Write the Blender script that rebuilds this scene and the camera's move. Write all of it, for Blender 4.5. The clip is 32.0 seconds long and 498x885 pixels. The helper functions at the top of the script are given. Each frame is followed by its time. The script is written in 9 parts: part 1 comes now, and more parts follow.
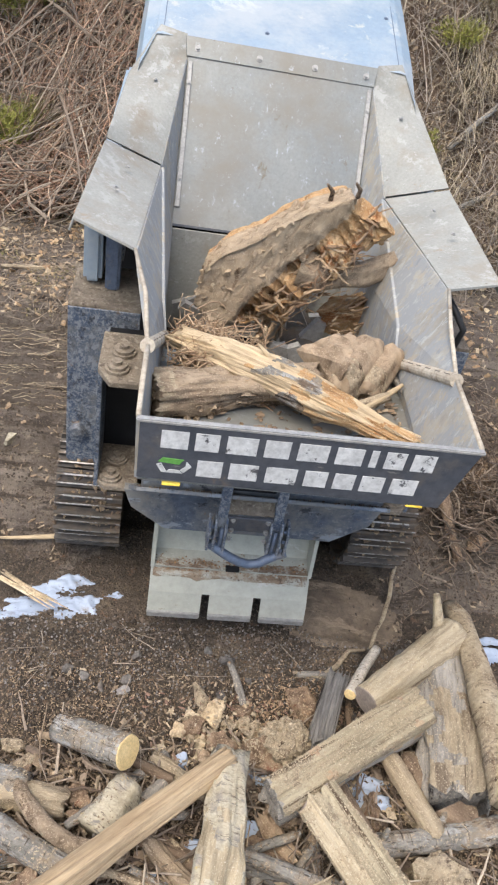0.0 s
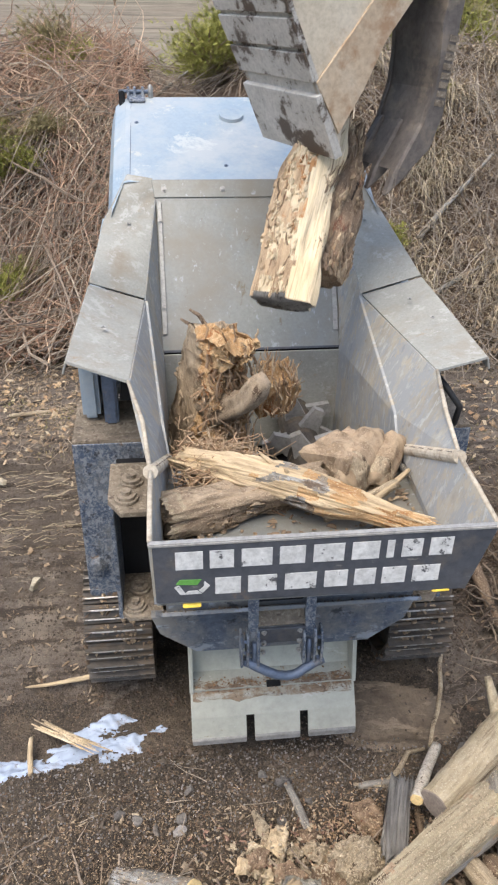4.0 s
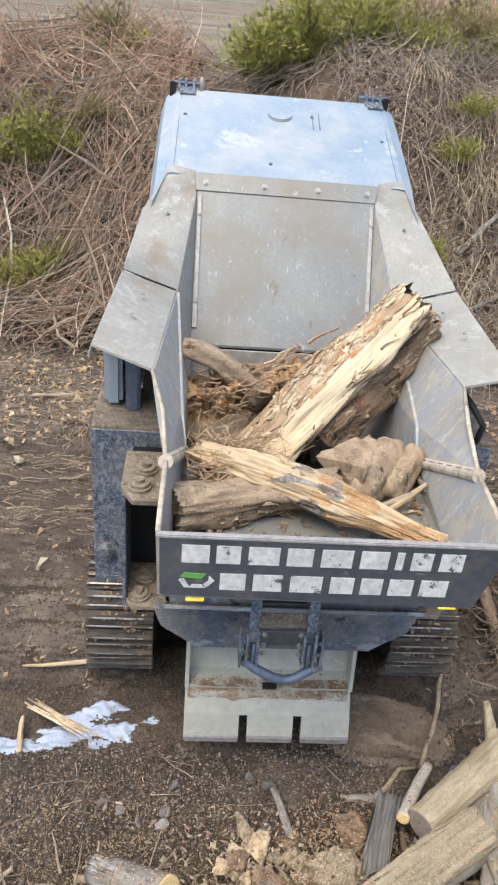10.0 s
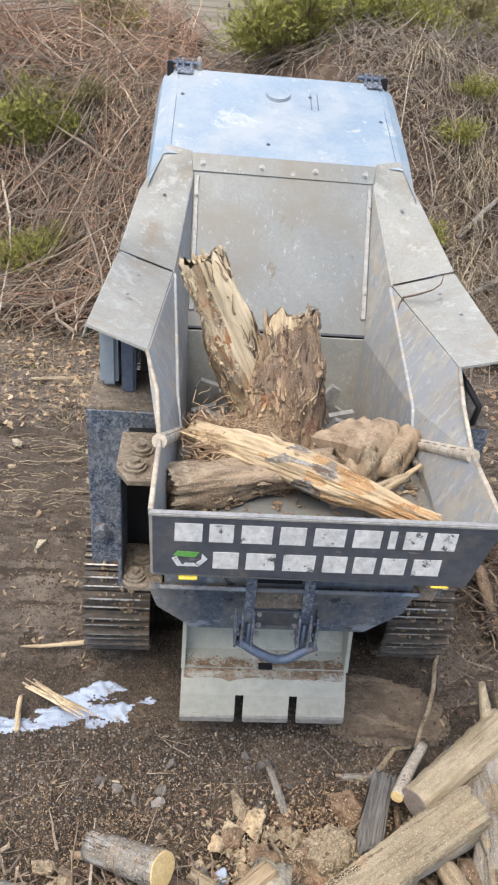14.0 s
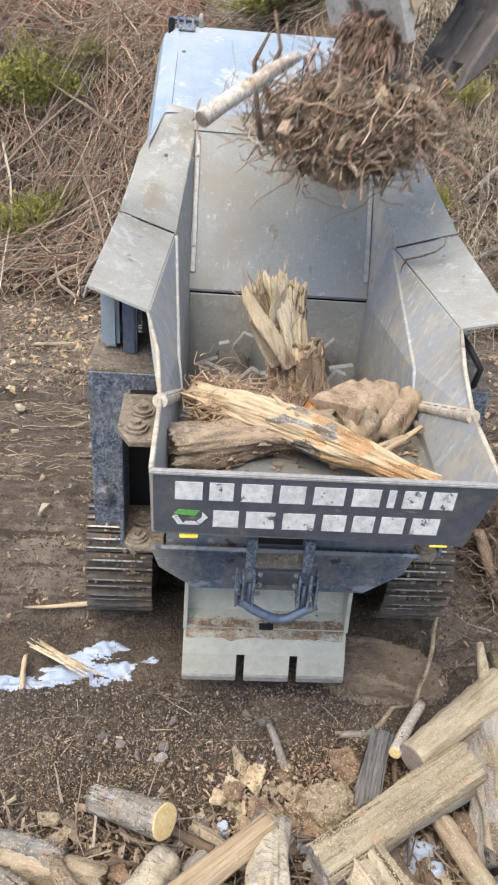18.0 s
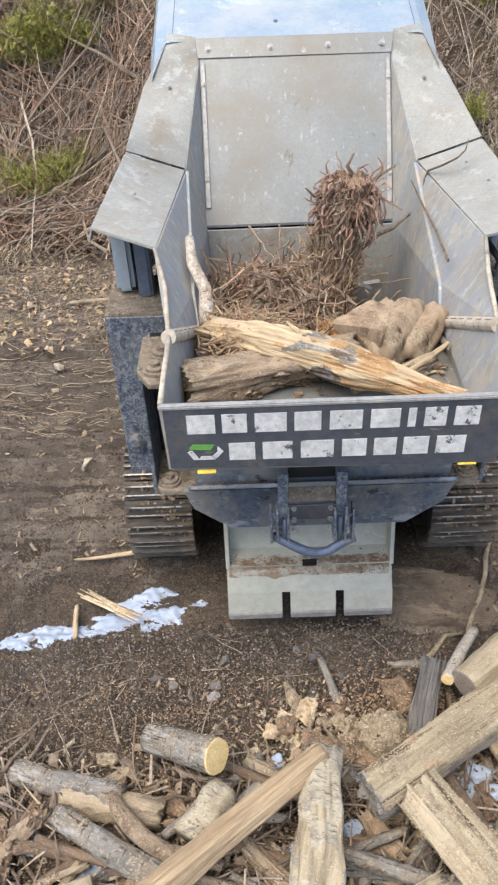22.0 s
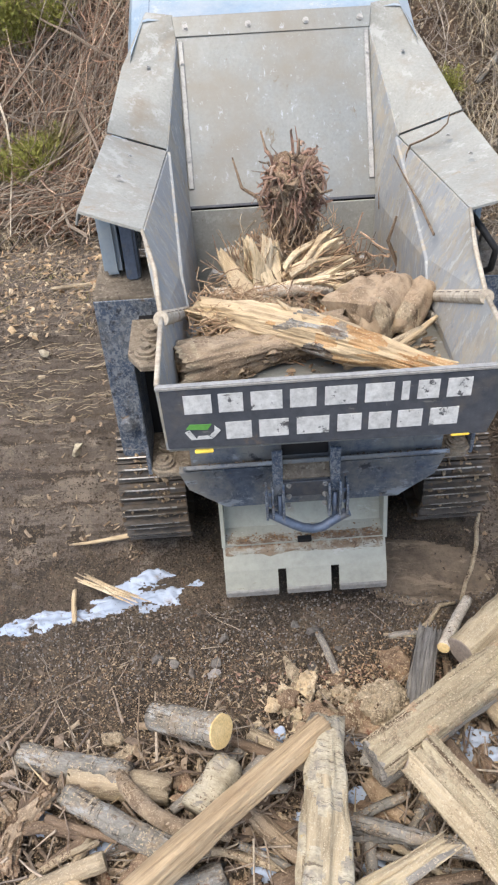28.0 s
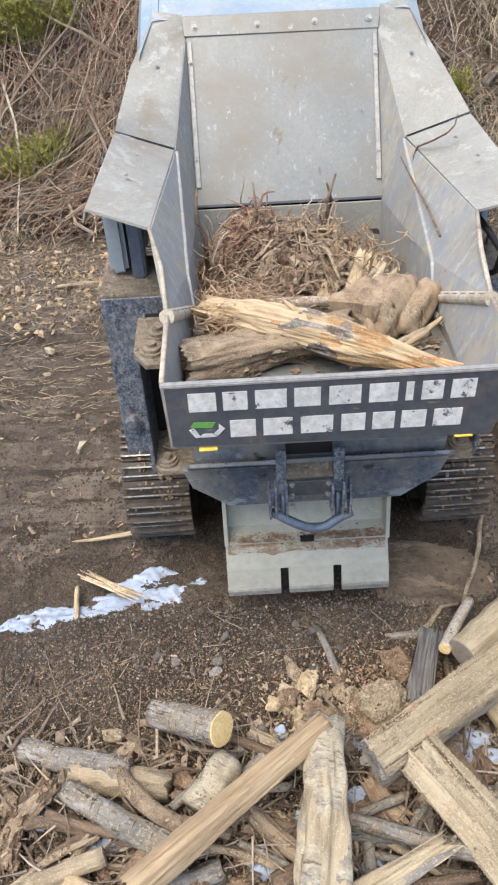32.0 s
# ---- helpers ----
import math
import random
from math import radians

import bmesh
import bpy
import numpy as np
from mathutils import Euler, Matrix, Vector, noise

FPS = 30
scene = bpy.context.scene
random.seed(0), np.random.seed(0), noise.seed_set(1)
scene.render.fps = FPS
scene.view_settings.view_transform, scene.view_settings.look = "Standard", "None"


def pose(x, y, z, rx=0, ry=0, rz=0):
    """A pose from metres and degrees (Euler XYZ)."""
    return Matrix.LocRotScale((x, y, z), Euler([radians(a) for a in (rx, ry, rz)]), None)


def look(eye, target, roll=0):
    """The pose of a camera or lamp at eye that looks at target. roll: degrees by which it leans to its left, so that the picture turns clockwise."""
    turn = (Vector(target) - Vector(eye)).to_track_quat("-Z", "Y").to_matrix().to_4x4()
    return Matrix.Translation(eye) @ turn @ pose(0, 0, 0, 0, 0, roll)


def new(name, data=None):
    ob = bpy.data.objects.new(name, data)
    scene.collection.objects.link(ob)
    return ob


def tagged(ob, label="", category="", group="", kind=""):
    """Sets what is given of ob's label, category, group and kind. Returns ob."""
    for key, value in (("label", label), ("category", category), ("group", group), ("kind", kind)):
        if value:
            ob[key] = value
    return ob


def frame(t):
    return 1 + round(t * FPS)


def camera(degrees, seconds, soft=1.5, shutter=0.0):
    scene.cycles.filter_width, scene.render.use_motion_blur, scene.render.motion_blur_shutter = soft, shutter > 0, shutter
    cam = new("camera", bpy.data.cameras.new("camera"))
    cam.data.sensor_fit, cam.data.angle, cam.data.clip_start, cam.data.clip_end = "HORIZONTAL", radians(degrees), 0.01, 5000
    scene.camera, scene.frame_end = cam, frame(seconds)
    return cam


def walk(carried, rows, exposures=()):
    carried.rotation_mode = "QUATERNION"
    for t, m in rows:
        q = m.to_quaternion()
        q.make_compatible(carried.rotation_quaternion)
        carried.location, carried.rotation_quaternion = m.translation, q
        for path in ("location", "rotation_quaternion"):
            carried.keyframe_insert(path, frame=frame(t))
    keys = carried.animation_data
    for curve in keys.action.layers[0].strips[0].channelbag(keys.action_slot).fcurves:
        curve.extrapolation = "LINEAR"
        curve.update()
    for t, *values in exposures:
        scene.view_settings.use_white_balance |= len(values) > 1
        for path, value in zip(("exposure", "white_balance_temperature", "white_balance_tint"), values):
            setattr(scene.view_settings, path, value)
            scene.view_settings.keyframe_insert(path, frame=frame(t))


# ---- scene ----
from itertools import product

cam = camera(36.0, 32.0, soft=2.2, shutter=0.4)
# seconds, eye x y z, yaw, pitch, roll
ROWS = [
    (0.0, -0.5819, -2.6181, 3.662, -10.044, -39.709, 12.069),
    (0.5, -0.5825, -2.6097, 3.6576, -9.998, -39.427, 11.983),
    (1.0, -0.584, -2.6133, 3.6625, -9.97, -39.283, 11.984),
    (1.5, -0.5769, -2.6078, 3.6662, -9.997, -38.975, 11.806),
    (2.0, -0.5599, -2.6127, 3.6794, -8.951, -36.757, 8.182),
    (2.5, -0.535, -2.616, 3.6821, -8.095, -34.834, 4.839),
    (3.0, -0.5176, -2.6237, 3.6852, -7.667, -33.405, 2.325),
    (3.5, -0.5171, -2.6275, 3.6835, -6.956, -32.37, 0.658),
    (5.5, -0.5442, -2.6398, 3.6893, -5.513, -31.551, 3.975),
    (6.0, -0.5276, -2.628, 3.6789, -5.253, -31.577, 4.436),
    (6.5, -0.5234, -2.6389, 3.681, -5.135, -31.504, 4.846),
    (7.0, -0.5329, -2.634, 3.6762, -5.149, -31.507, 5.216),
    (7.5, -0.5321, -2.6372, 3.6757, -5.153, -31.499, 5.418),
    (8.0, -0.5335, -2.6353, 3.6772, -5.204, -31.553, 5.429),
    (8.5, -0.524, -2.6332, 3.6754, -5.156, -31.547, 5.418),
    (9.0, -0.527, -2.6338, 3.6627, -5.224, -31.382, 5.456),
    (9.5, -0.5202, -2.6209, 3.6627, -5.146, -31.678, 5.489),
    (10.0, -0.5143, -2.6213, 3.6596, -5.079, -31.875, 5.476),
    (10.5, -0.5175, -2.6254, 3.6593, -5.155, -31.995, 5.512),
    (11.0, -0.5175, -2.6303, 3.6564, -5.076, -32.036, 5.468),
    (11.5, -0.5048, -2.6289, 3.6565, -5.048, -32.03, 5.479),
    (12.0, -0.4968, -2.6291, 3.653, -4.98, -32.016, 5.462),
    (12.5, -0.485, -2.6329, 3.6506, -4.871, -32.175, 5.427),
    (13.0, -0.488, -2.6359, 3.6489, -4.963, -32.371, 5.429),
    (13.5, -0.4824, -2.6362, 3.6436, -4.957, -32.615, 5.478),
    (14.0, -0.4807, -2.6358, 3.6387, -4.986, -32.886, 5.483),
    (14.5, -0.48, -2.6304, 3.6312, -5.053, -33.38, 5.555),
    (15.0, -0.4771, -2.6316, 3.6252, -4.981, -34.106, 5.541),
    (15.5, -0.476, -2.6361, 3.6252, -5.065, -34.619, 5.598),
    (17.5, -0.4668, -2.6531, 3.6151, -5.045, -35.177, 5.622),
    (18.0, -0.466, -2.6651, 3.6157, -4.891, -35.178, 5.521),
    (18.5, -0.4765, -2.6779, 3.616, -4.716, -35.153, 5.378),
    (19.0, -0.4791, -2.6767, 3.6124, -4.282, -35.274, 5.147),
    (19.5, -0.4585, -2.6715, 3.5963, -3.86, -35.355, 4.82),
    (20.0, -0.4395, -2.6659, 3.5784, -3.594, -36.416, 4.435),
    (20.5, -0.4423, -2.6593, 3.5556, -3.622, -37.995, 4.285),
    (21.0, -0.4261, -2.6636, 3.5507, -2.905, -38.676, 3.634),
    (21.5, -0.3364, -2.6597, 3.5374, -0.981, -38.886, 0.772),
    (22.0, -0.2911, -2.6496, 3.5139, 0.858, -38.973, -2.567),
    (22.5, -0.3361, -2.6493, 3.52, 1.669, -38.915, -4.819),
    (23.0, -0.3389, -2.6535, 3.513, 0.969, -39.258, -5.131),
    (23.5, -0.3415, -2.6568, 3.5193, -0.065, -39.822, -4.562),
    (24.0, -0.3497, -2.6654, 3.5228, -0.906, -40.242, -4.13),
    (24.5, -0.3418, -2.6712, 3.5284, -1.477, -40.369, -3.661),
    (25.0, -0.3336, -2.6743, 3.5223, -1.596, -40.412, -3.6),
    (25.5, -0.3356, -2.6753, 3.5181, -1.355, -40.389, -3.559),
    (27.5, -0.3384, -2.6805, 3.5198, -1.08, -40.35, -3.31),
    (28.0, -0.3392, -2.6779, 3.5247, -0.691, -40.408, -3.51),
    (28.5, -0.3365, -2.6748, 3.5215, -0.487, -40.425, -3.31),
    (29.0, -0.331, -2.688, 3.5192, -0.382, -40.238, -2.825),
    (29.5, -0.3336, -2.6816, 3.52, -0.5, -40.339, -2.936),
    (30.0, -0.3337, -2.6774, 3.5181, -0.481, -40.364, -2.979),
    (30.5, -0.3312, -2.678, 3.5193, -0.45, -40.378, -2.946),
    (31.0, -0.3354, -2.68, 3.5191, -0.455, -40.339, -2.953),
    (31.5, -0.3324, -2.6805, 3.5177, -0.279, -40.342, -3.101),
    (32.0, -0.3393, -2.6897, 3.5264, -0.298, -40.369, -3.069),
]
walk(cam, [(t, pose(x, y, z, 0, 0, yaw) @ pose(0, 0, 0, 90 + pitch) @ pose(0, 0, 0, 0, 0, roll)) for t, x, y, z, yaw, pitch, roll in ROWS],
     exposures=[(0.0, 1.08), (4.8, 1.1), (5.6, 1.18), (6.4, 1.16), (7.2, 1.1), (17.2, 1.1), (18.0, 1.22), (20.0, 1.24), (21.0, 1.12), (32.0, 1.12)])

# ---- sky and sun: bright overcast day ----
world = bpy.data.worlds.new("world")
scene.world = world
world.use_nodes = True
wn, wl = world.node_tree.nodes, world.node_tree.links
sky = wn.new("ShaderNodeTexSky")
sky.sky_type, sky.sun_disc = "NISHITA", False
sky.sun_elevation, sky.sun_rotation = radians(68), radians(222)
sky.air_density, sky.dust_density, sky.ozone_density = 1.0, 3.0, 1.0
wn["Background"].inputs["Strength"].default_value = 0.15
wl.new(sky.outputs["Color"], wn["Background"].inputs["Color"])
sun = new("sun", bpy.data.lights.new("sun", "SUN"))
sun.data.energy, sun.data.angle, sun.data.color = 1.4, radians(50), (1.0, 0.93, 0.82)
sun.matrix_world = look((-1.12, -1.25, 4.2), (0, 0, 0))


# ---- materials ----
def ramp_of(nt, pairs):
    r = nt.nodes.new("ShaderNodeValToRGB")
    el = r.color_ramp.elements
    while len(el) < len(pairs):
        el.new(0.5)
    for e, (p, c) in zip(el, pairs):
        e.position, e.color = p, (*c, 1)
    return r


def noise_of(nt, coord, scale, detail=6, rough=0.6, stretch=None, distort=0.0):
    n = nt.nodes.new("ShaderNodeTexNoise")
    n.inputs["Scale"].default_value, n.inputs["Detail"].default_value = scale, detail
    n.inputs["Roughness"].default_value, n.inputs["Distortion"].default_value = rough, distort
    if stretch:
        m = nt.nodes.new("ShaderNodeMapping")
        m.inputs["Scale"].default_value = stretch
        nt.links.new(coord, m.inputs["Vector"])
        coord = m.outputs["Vector"]
    nt.links.new(coord, n.inputs["Vector"])
    return n.outputs["Fac"]


def mix_of(nt, fac, a, b, blend="MIX"):
    m = nt.nodes.new("ShaderNodeMix")
    m.data_type, m.blend_type = "RGBA", blend
    for sock, v in ((m.inputs["Factor"], fac), (m.inputs["A"], a), (m.inputs["B"], b)):
        if isinstance(v, (int, float)):
            sock.default_value = v
        elif isinstance(v, tuple):
            sock.default_value = (*v, 1)
        else:
            nt.links.new(v, sock)
    return m.outputs["Result"]


def surface(name, tones, scale=6.0, fine=40.0, rough=0.8, metal=0.0, bump=0.3, stretch=None, dirt=None, dirt_scale=3.0, dirt_at=(0.5, 0.62), island=0.0, bump_far=0.01, gloss_var=0.15, spec=0.4, chips=None, contrast=0.75, scuff_glare=None):
    """Two scales of tone, an optional dirt or wear layer with a shape of its own, further scuffs or painted glare, and
    fine relief.
    """
    mat = bpy.data.materials.new(name)
    mat.use_nodes = True
    nt = mat.node_tree
    b = nt.nodes["Principled BSDF"]
    co = nt.nodes.new("ShaderNodeTexCoord").outputs["Object"]
    big = noise_of(nt, co, scale, 5, 0.6, stretch)
    small = noise_of(nt, co, fine, 6, 0.7, stretch)
    k = len(tones)
    r1 = ramp_of(nt, [(0.3 + 0.4 * i / max(1, k - 1), c) for i, c in enumerate(tones)])
    nt.links.new(big, r1.inputs["Fac"])
    r2 = ramp_of(nt, [(0.25, (0.55, 0.55, 0.55)), (0.5, (1, 1, 1)), (0.75, (1.35, 1.35, 1.35))])
    nt.links.new(small, r2.inputs["Fac"])
    col = mix_of(nt, contrast, r1.outputs["Color"], r2.outputs["Color"], "MULTIPLY")
    if chips:
        c = ramp_of(nt, [(chips[1], (0, 0, 0)), (chips[1] + 0.03, (1, 1, 1))])
        nt.links.new(noise_of(nt, co, chips[2], 8, 0.75), c.inputs["Fac"])
        col = mix_of(nt, c.outputs["Color"], col, chips[0])
    if dirt:
        d = ramp_of(nt, [(dirt_at[0], (0, 0, 0)), (dirt_at[1], (1, 1, 1))])
        nt.links.new(noise_of(nt, co, dirt_scale, 8, 0.7), d.inputs["Fac"])
        col = mix_of(nt, d.outputs["Color"], col, dirt)
    for tone, at, size, pull in scuff_glare or ():
        d = ramp_of(nt, [(at - 0.045, (0, 0, 0)), (at + 0.01, (0.85, 0.85, 0.85))])
        nt.links.new(noise_of(nt, co, size, 9, 0.74, pull, 0.25), d.inputs["Fac"])
        col = mix_of(nt, d.outputs["Color"], col, tone)
    if island:
        g = nt.nodes.new("ShaderNodeNewGeometry").outputs["Random Per Island"]
        r3 = ramp_of(nt, [(0.0, (1 - island,) * 3), (1.0, (1 + island,) * 3)])
        nt.links.new(g, r3.inputs["Fac"])
        col = mix_of(nt, 1.0, col, r3.outputs["Color"], "MULTIPLY")
    nt.links.new(col, b.inputs["Base Color"])
    rr = nt.nodes.new("ShaderNodeMapRange")
    rr.inputs["To Min"].default_value, rr.inputs["To Max"].default_value = max(0.05, rough - gloss_var), min(1, rough + gloss_var)
    nt.links.new(big, rr.inputs["Value"])
    nt.links.new(rr.outputs["Result"], b.inputs["Roughness"])
    b.inputs["Metallic"].default_value = metal
    b.inputs["Specular IOR Level"].default_value = spec
    if bump:
        bp = nt.nodes.new("ShaderNodeBump")
        bp.inputs["Strength"].default_value, bp.inputs["Distance"].default_value = bump, bump_far
        nt.links.new(small, bp.inputs["Height"])
        nt.links.new(bp.outputs["Normal"], b.inputs["Normal"])
    return mat


def tone_islands(name, tones, rough=0.85, bump=0.2):
    """Each loose piece takes a tone of its own."""
    mat = bpy.data.materials.new(name)
    mat.use_nodes = True
    nt = mat.node_tree
    b = nt.nodes["Principled BSDF"]
    g = nt.nodes.new("ShaderNodeNewGeometry").outputs["Random Per Island"]
    r = ramp_of(nt, [(i / (len(tones) - 1), c) for i, c in enumerate(tones)])
    nt.links.new(g, r.inputs["Fac"])
    co = nt.nodes.new("ShaderNodeTexCoord").outputs["Object"]
    n = noise_of(nt, co, 45, 4, 0.7)
    r2 = ramp_of(nt, [(0.3, (0.6, 0.6, 0.6)), (0.7, (1.3, 1.3, 1.3))])
    nt.links.new(n, r2.inputs["Fac"])
    nt.links.new(mix_of(nt, 1.0, r.outputs["Color"], r2.outputs["Color"], "MULTIPLY"), b.inputs["Base Color"])
    b.inputs["Roughness"].default_value = rough
    b.inputs["Specular IOR Level"].default_value = 0.25
    return mat


def wood(name, tones, crack=(0.09, 0.06, 0.04), speck=None, patch=None, grain=55.0, along=0.05, cracks=0.36, bump=0.8, patch_scale=6.0, patch_at=(0.56, 0.62), rough=0.85):
    """Wood with streaks and cracks along its local z axis, blotches, and an optional dusting of crumbs."""
    mat = bpy.data.materials.new(name)
    mat.use_nodes = True
    nt = mat.node_tree
    b = nt.nodes["Principled BSDF"]
    co = nt.nodes.new("ShaderNodeTexCoord").outputs["Object"]
    streak = noise_of(nt, co, grain, 5, 0.65, (1, 1, along), 0.8)
    blot = noise_of(nt, co, 7, 6, 0.65, (1, 1, 0.4))
    fine = noise_of(nt, co, 130, 4, 0.7)
    k = len(tones)
    r1 = ramp_of(nt, [(0.3 + 0.4 * i / (k - 1), c) for i, c in enumerate(tones)])
    nt.links.new(blot, r1.inputs["Fac"])
    r2 = ramp_of(nt, [(0.3, (0.5, 0.47, 0.44)), (0.5, (1, 1, 1)), (0.72, (1.32, 1.3, 1.25))])
    nt.links.new(streak, r2.inputs["Fac"])
    col = mix_of(nt, 0.9, r1.outputs["Color"], r2.outputs["Color"], "MULTIPLY")
    if patch:
        d = ramp_of(nt, [(patch_at[0], (0, 0, 0)), (patch_at[1], (1, 1, 1))])
        nt.links.new(noise_of(nt, co, patch_scale, 8, 0.72, (1, 1, 0.5)), d.inputs["Fac"])
        col = mix_of(nt, d.outputs["Color"], col, mix_of(nt, 0.8, patch, r2.outputs["Color"], "MULTIPLY"))
    c = ramp_of(nt, [(cracks - 0.05, (1, 1, 1)), (cracks, (0, 0, 0))])
    nt.links.new(noise_of(nt, co, grain * 0.45, 4, 0.6, (1, 1, along * 0.8), 0.5), c.inputs["Fac"])
    col = mix_of(nt, c.outputs["Color"], col, crack)
    if speck:
        d = ramp_of(nt, [(0.57, (0, 0, 0)), (0.61, (1, 1, 1))])
        nt.links.new(fine, d.inputs["Fac"])
        col = mix_of(nt, d.outputs["Color"], col, speck)
    nt.links.new(col, b.inputs["Base Color"])
    b.inputs["Roughness"].default_value, b.inputs["Specular IOR Level"].default_value = rough, 0.25
    add = nt.nodes.new("ShaderNodeMath")
    add.operation = "MULTIPLY_ADD"
    nt.links.new(fine, add.inputs[0])
    add.inputs[1].default_value = 0.5
    nt.links.new(streak, add.inputs[2])
    bp = nt.nodes.new("ShaderNodeBump")
    bp.inputs["Strength"].default_value, bp.inputs["Distance"].default_value = bump, 0.012
    nt.links.new(add.outputs[0], bp.inputs["Height"])
    nt.links.new(bp.outputs["Normal"], b.inputs["Normal"])
    return mat


M_SOIL = surface("soil", [(0.0435, 0.0346, 0.0268), (0.0809, 0.065, 0.0488), (0.135, 0.106, 0.0794)], 1.6, 80, 0.92, bump=1.0, bump_far=0.03, dirt=(0.207, 0.16, 0.11), dirt_scale=2.4, dirt_at=(0.52, 0.7), spec=0.25, scuff_glare=[((0.269, 0.203, 0.134), 0.6, 60, (1, 1, 1)), ((0.196, 0.126, 0.0794), 0.62, 14, (1, 1, 1)), ((0.031, 0.0254, 0.0199), 0.6, 40, (1, 1, 1)), ((0.31, 0.274, 0.234), 0.66, 90, (1, 1, 1))])
M_STEEL = surface("dusty_steel", [(0.245, 0.248, 0.225), (0.292, 0.292, 0.264), (0.332, 0.331, 0.297)], 2.6, 70, 0.8, 0.0, 0.12, dirt=(0.252, 0.222, 0.177), dirt_scale=3.5, dirt_at=(0.5, 0.7), chips=((0.177, 0.142, 0.102), 0.645, 22), contrast=0.4, spec=0.2, scuff_glare=[((0.362, 0.362, 0.34), 0.6, 9, (1, 1, 1)), ((0.274, 0.199, 0.133), 0.66, 5, (1, 1, 1)), ((0.38, 0.38, 0.362), 0.64, 60, (0.4, 1, 1))])
# palest spots are glare painted into the colour; the brown ones are stains
M_PLATE = surface("worn_steel_plate", [(0.188, 0.202, 0.2), (0.22, 0.229, 0.216), (0.253, 0.256, 0.235)], 1.8, 60, 0.4, 0.25, 0.05, dirt=(0.201, 0.187, 0.156), dirt_scale=1.5, dirt_at=(0.42, 0.62), chips=((0.304, 0.324, 0.321), 0.63, 14), contrast=0.35, scuff_glare=[((0.337, 0.364, 0.373), 0.64, 26, (1, 1, 0.35)), ((0.16, 0.134, 0.095), 0.68, 7, (1, 1, 0.4)), ((0.353, 0.372, 0.365), 0.68, 70, (1, 1, 1))])
M_WALL = surface("scuffed_steel", [(0.291, 0.279, 0.249), (0.363, 0.344, 0.296), (0.416, 0.385, 0.322)], 3, 45, 0.65, 0.05, 0.15, (1.6, 1.6, 0.3), dirt=(0.275, 0.251, 0.207), dirt_scale=4, dirt_at=(0.48, 0.68), chips=((0.271, 0.213, 0.147), 0.62, 12), contrast=0.35, spec=0.3, scuff_glare=[((0.29, 0.305, 0.31), 0.5, 4, (1, 1.2, 0.5)), ((0.42, 0.42, 0.4), 0.59, 17, (1, 1.5, 0.5)), ((0.235, 0.25, 0.265), 0.62, 17, (1, 1.6, 0.45)), ((0.387, 0.337, 0.258), 0.58, 9, (1, 1, 0.7)), ((0.194, 0.143, 0.092), 0.7, 10, (1, 1, 1))])
M_CRUST = surface("dust_crusted_steel", [(0.33, 0.28, 0.215), (0.42, 0.365, 0.285), (0.5, 0.45, 0.365)], 9, 60, 0.85, 0.0, 0.4, dirt=(0.24, 0.18, 0.12), dirt_scale=14, dirt_at=(0.56, 0.66))
M_RUSTBAND = surface("rust_stain", [(0.12, 0.078, 0.048), (0.18, 0.125, 0.08), (0.25, 0.19, 0.13)], 9, 70, 0.9, 0.0, 0.5, (0.35, 1.5, 1.5), dirt=(0.3, 0.27, 0.21), dirt_scale=12, dirt_at=(0.48, 0.6), scuff_glare=[((0.34, 0.335, 0.285), 0.55, 20, (0.5, 1, 1)), ((0.08, 0.05, 0.032), 0.6, 40, (1, 1, 1))])
M_DUSTTWIG = tone_islands("dust_covered_twigs", [(0.2, 0.16, 0.115), (0.36, 0.3, 0.22), (0.27, 0.215, 0.155), (0.46, 0.4, 0.3), (0.31, 0.25, 0.18)])
# whitish patches paint sky glare into the colour; the cream spots are chipped paint
M_HOOD = surface("pale_blue_paint", [(0.2, 0.265, 0.325), (0.232, 0.3, 0.36), (0.268, 0.33, 0.382)], 1.0, 40, 0.42, 0.0, 0.02, dirt=(0.34, 0.37, 0.385), dirt_scale=1.7, dirt_at=(0.46, 0.64), spec=0.4, contrast=0.25, scuff_glare=[((0.43, 0.45, 0.435), 0.62, 3.2, (1, 1, 1)), ((0.46, 0.45, 0.39), 0.66, 5.0, (1, 1, 1)), ((0.4, 0.41, 0.4), 0.69, 30, (1, 1, 1))])
M_DARK = surface("dark_panel_paint", [(0.04, 0.046, 0.058), (0.06, 0.066, 0.078), (0.082, 0.085, 0.095)], 3, 26, 0.5, 0.0, 0.06, dirt=(0.135, 0.118, 0.1), dirt_scale=5, dirt_at=(0.55, 0.76), chips=((0.19, 0.18, 0.17), 0.65, 26), scuff_glare=[((0.2, 0.19, 0.175), 0.67, 18, (0.4, 1, 1.6)), ((0.15, 0.11, 0.08), 0.66, 6, (1, 1, 0.5))])
M_BLUE = surface("worn_blue_paint", [(0.04, 0.056, 0.088), (0.06, 0.085, 0.13), (0.09, 0.115, 0.155)], 5, 60, 0.55, 0.1, 0.15, dirt=(0.15, 0.15, 0.145), dirt_scale=6, dirt_at=(0.48, 0.68), chips=((0.21, 0.225, 0.24), 0.53, 70), scuff_glare=[((0.25, 0.265, 0.28), 0.55, 36, (1, 1, 0.7)), ((0.16, 0.115, 0.08), 0.63, 14, (1, 1, 1)), ((0.024, 0.027, 0.034), 0.61, 18, (1, 1, 1)), ((0.3, 0.315, 0.33), 0.62, 110, (1, 1, 1))])
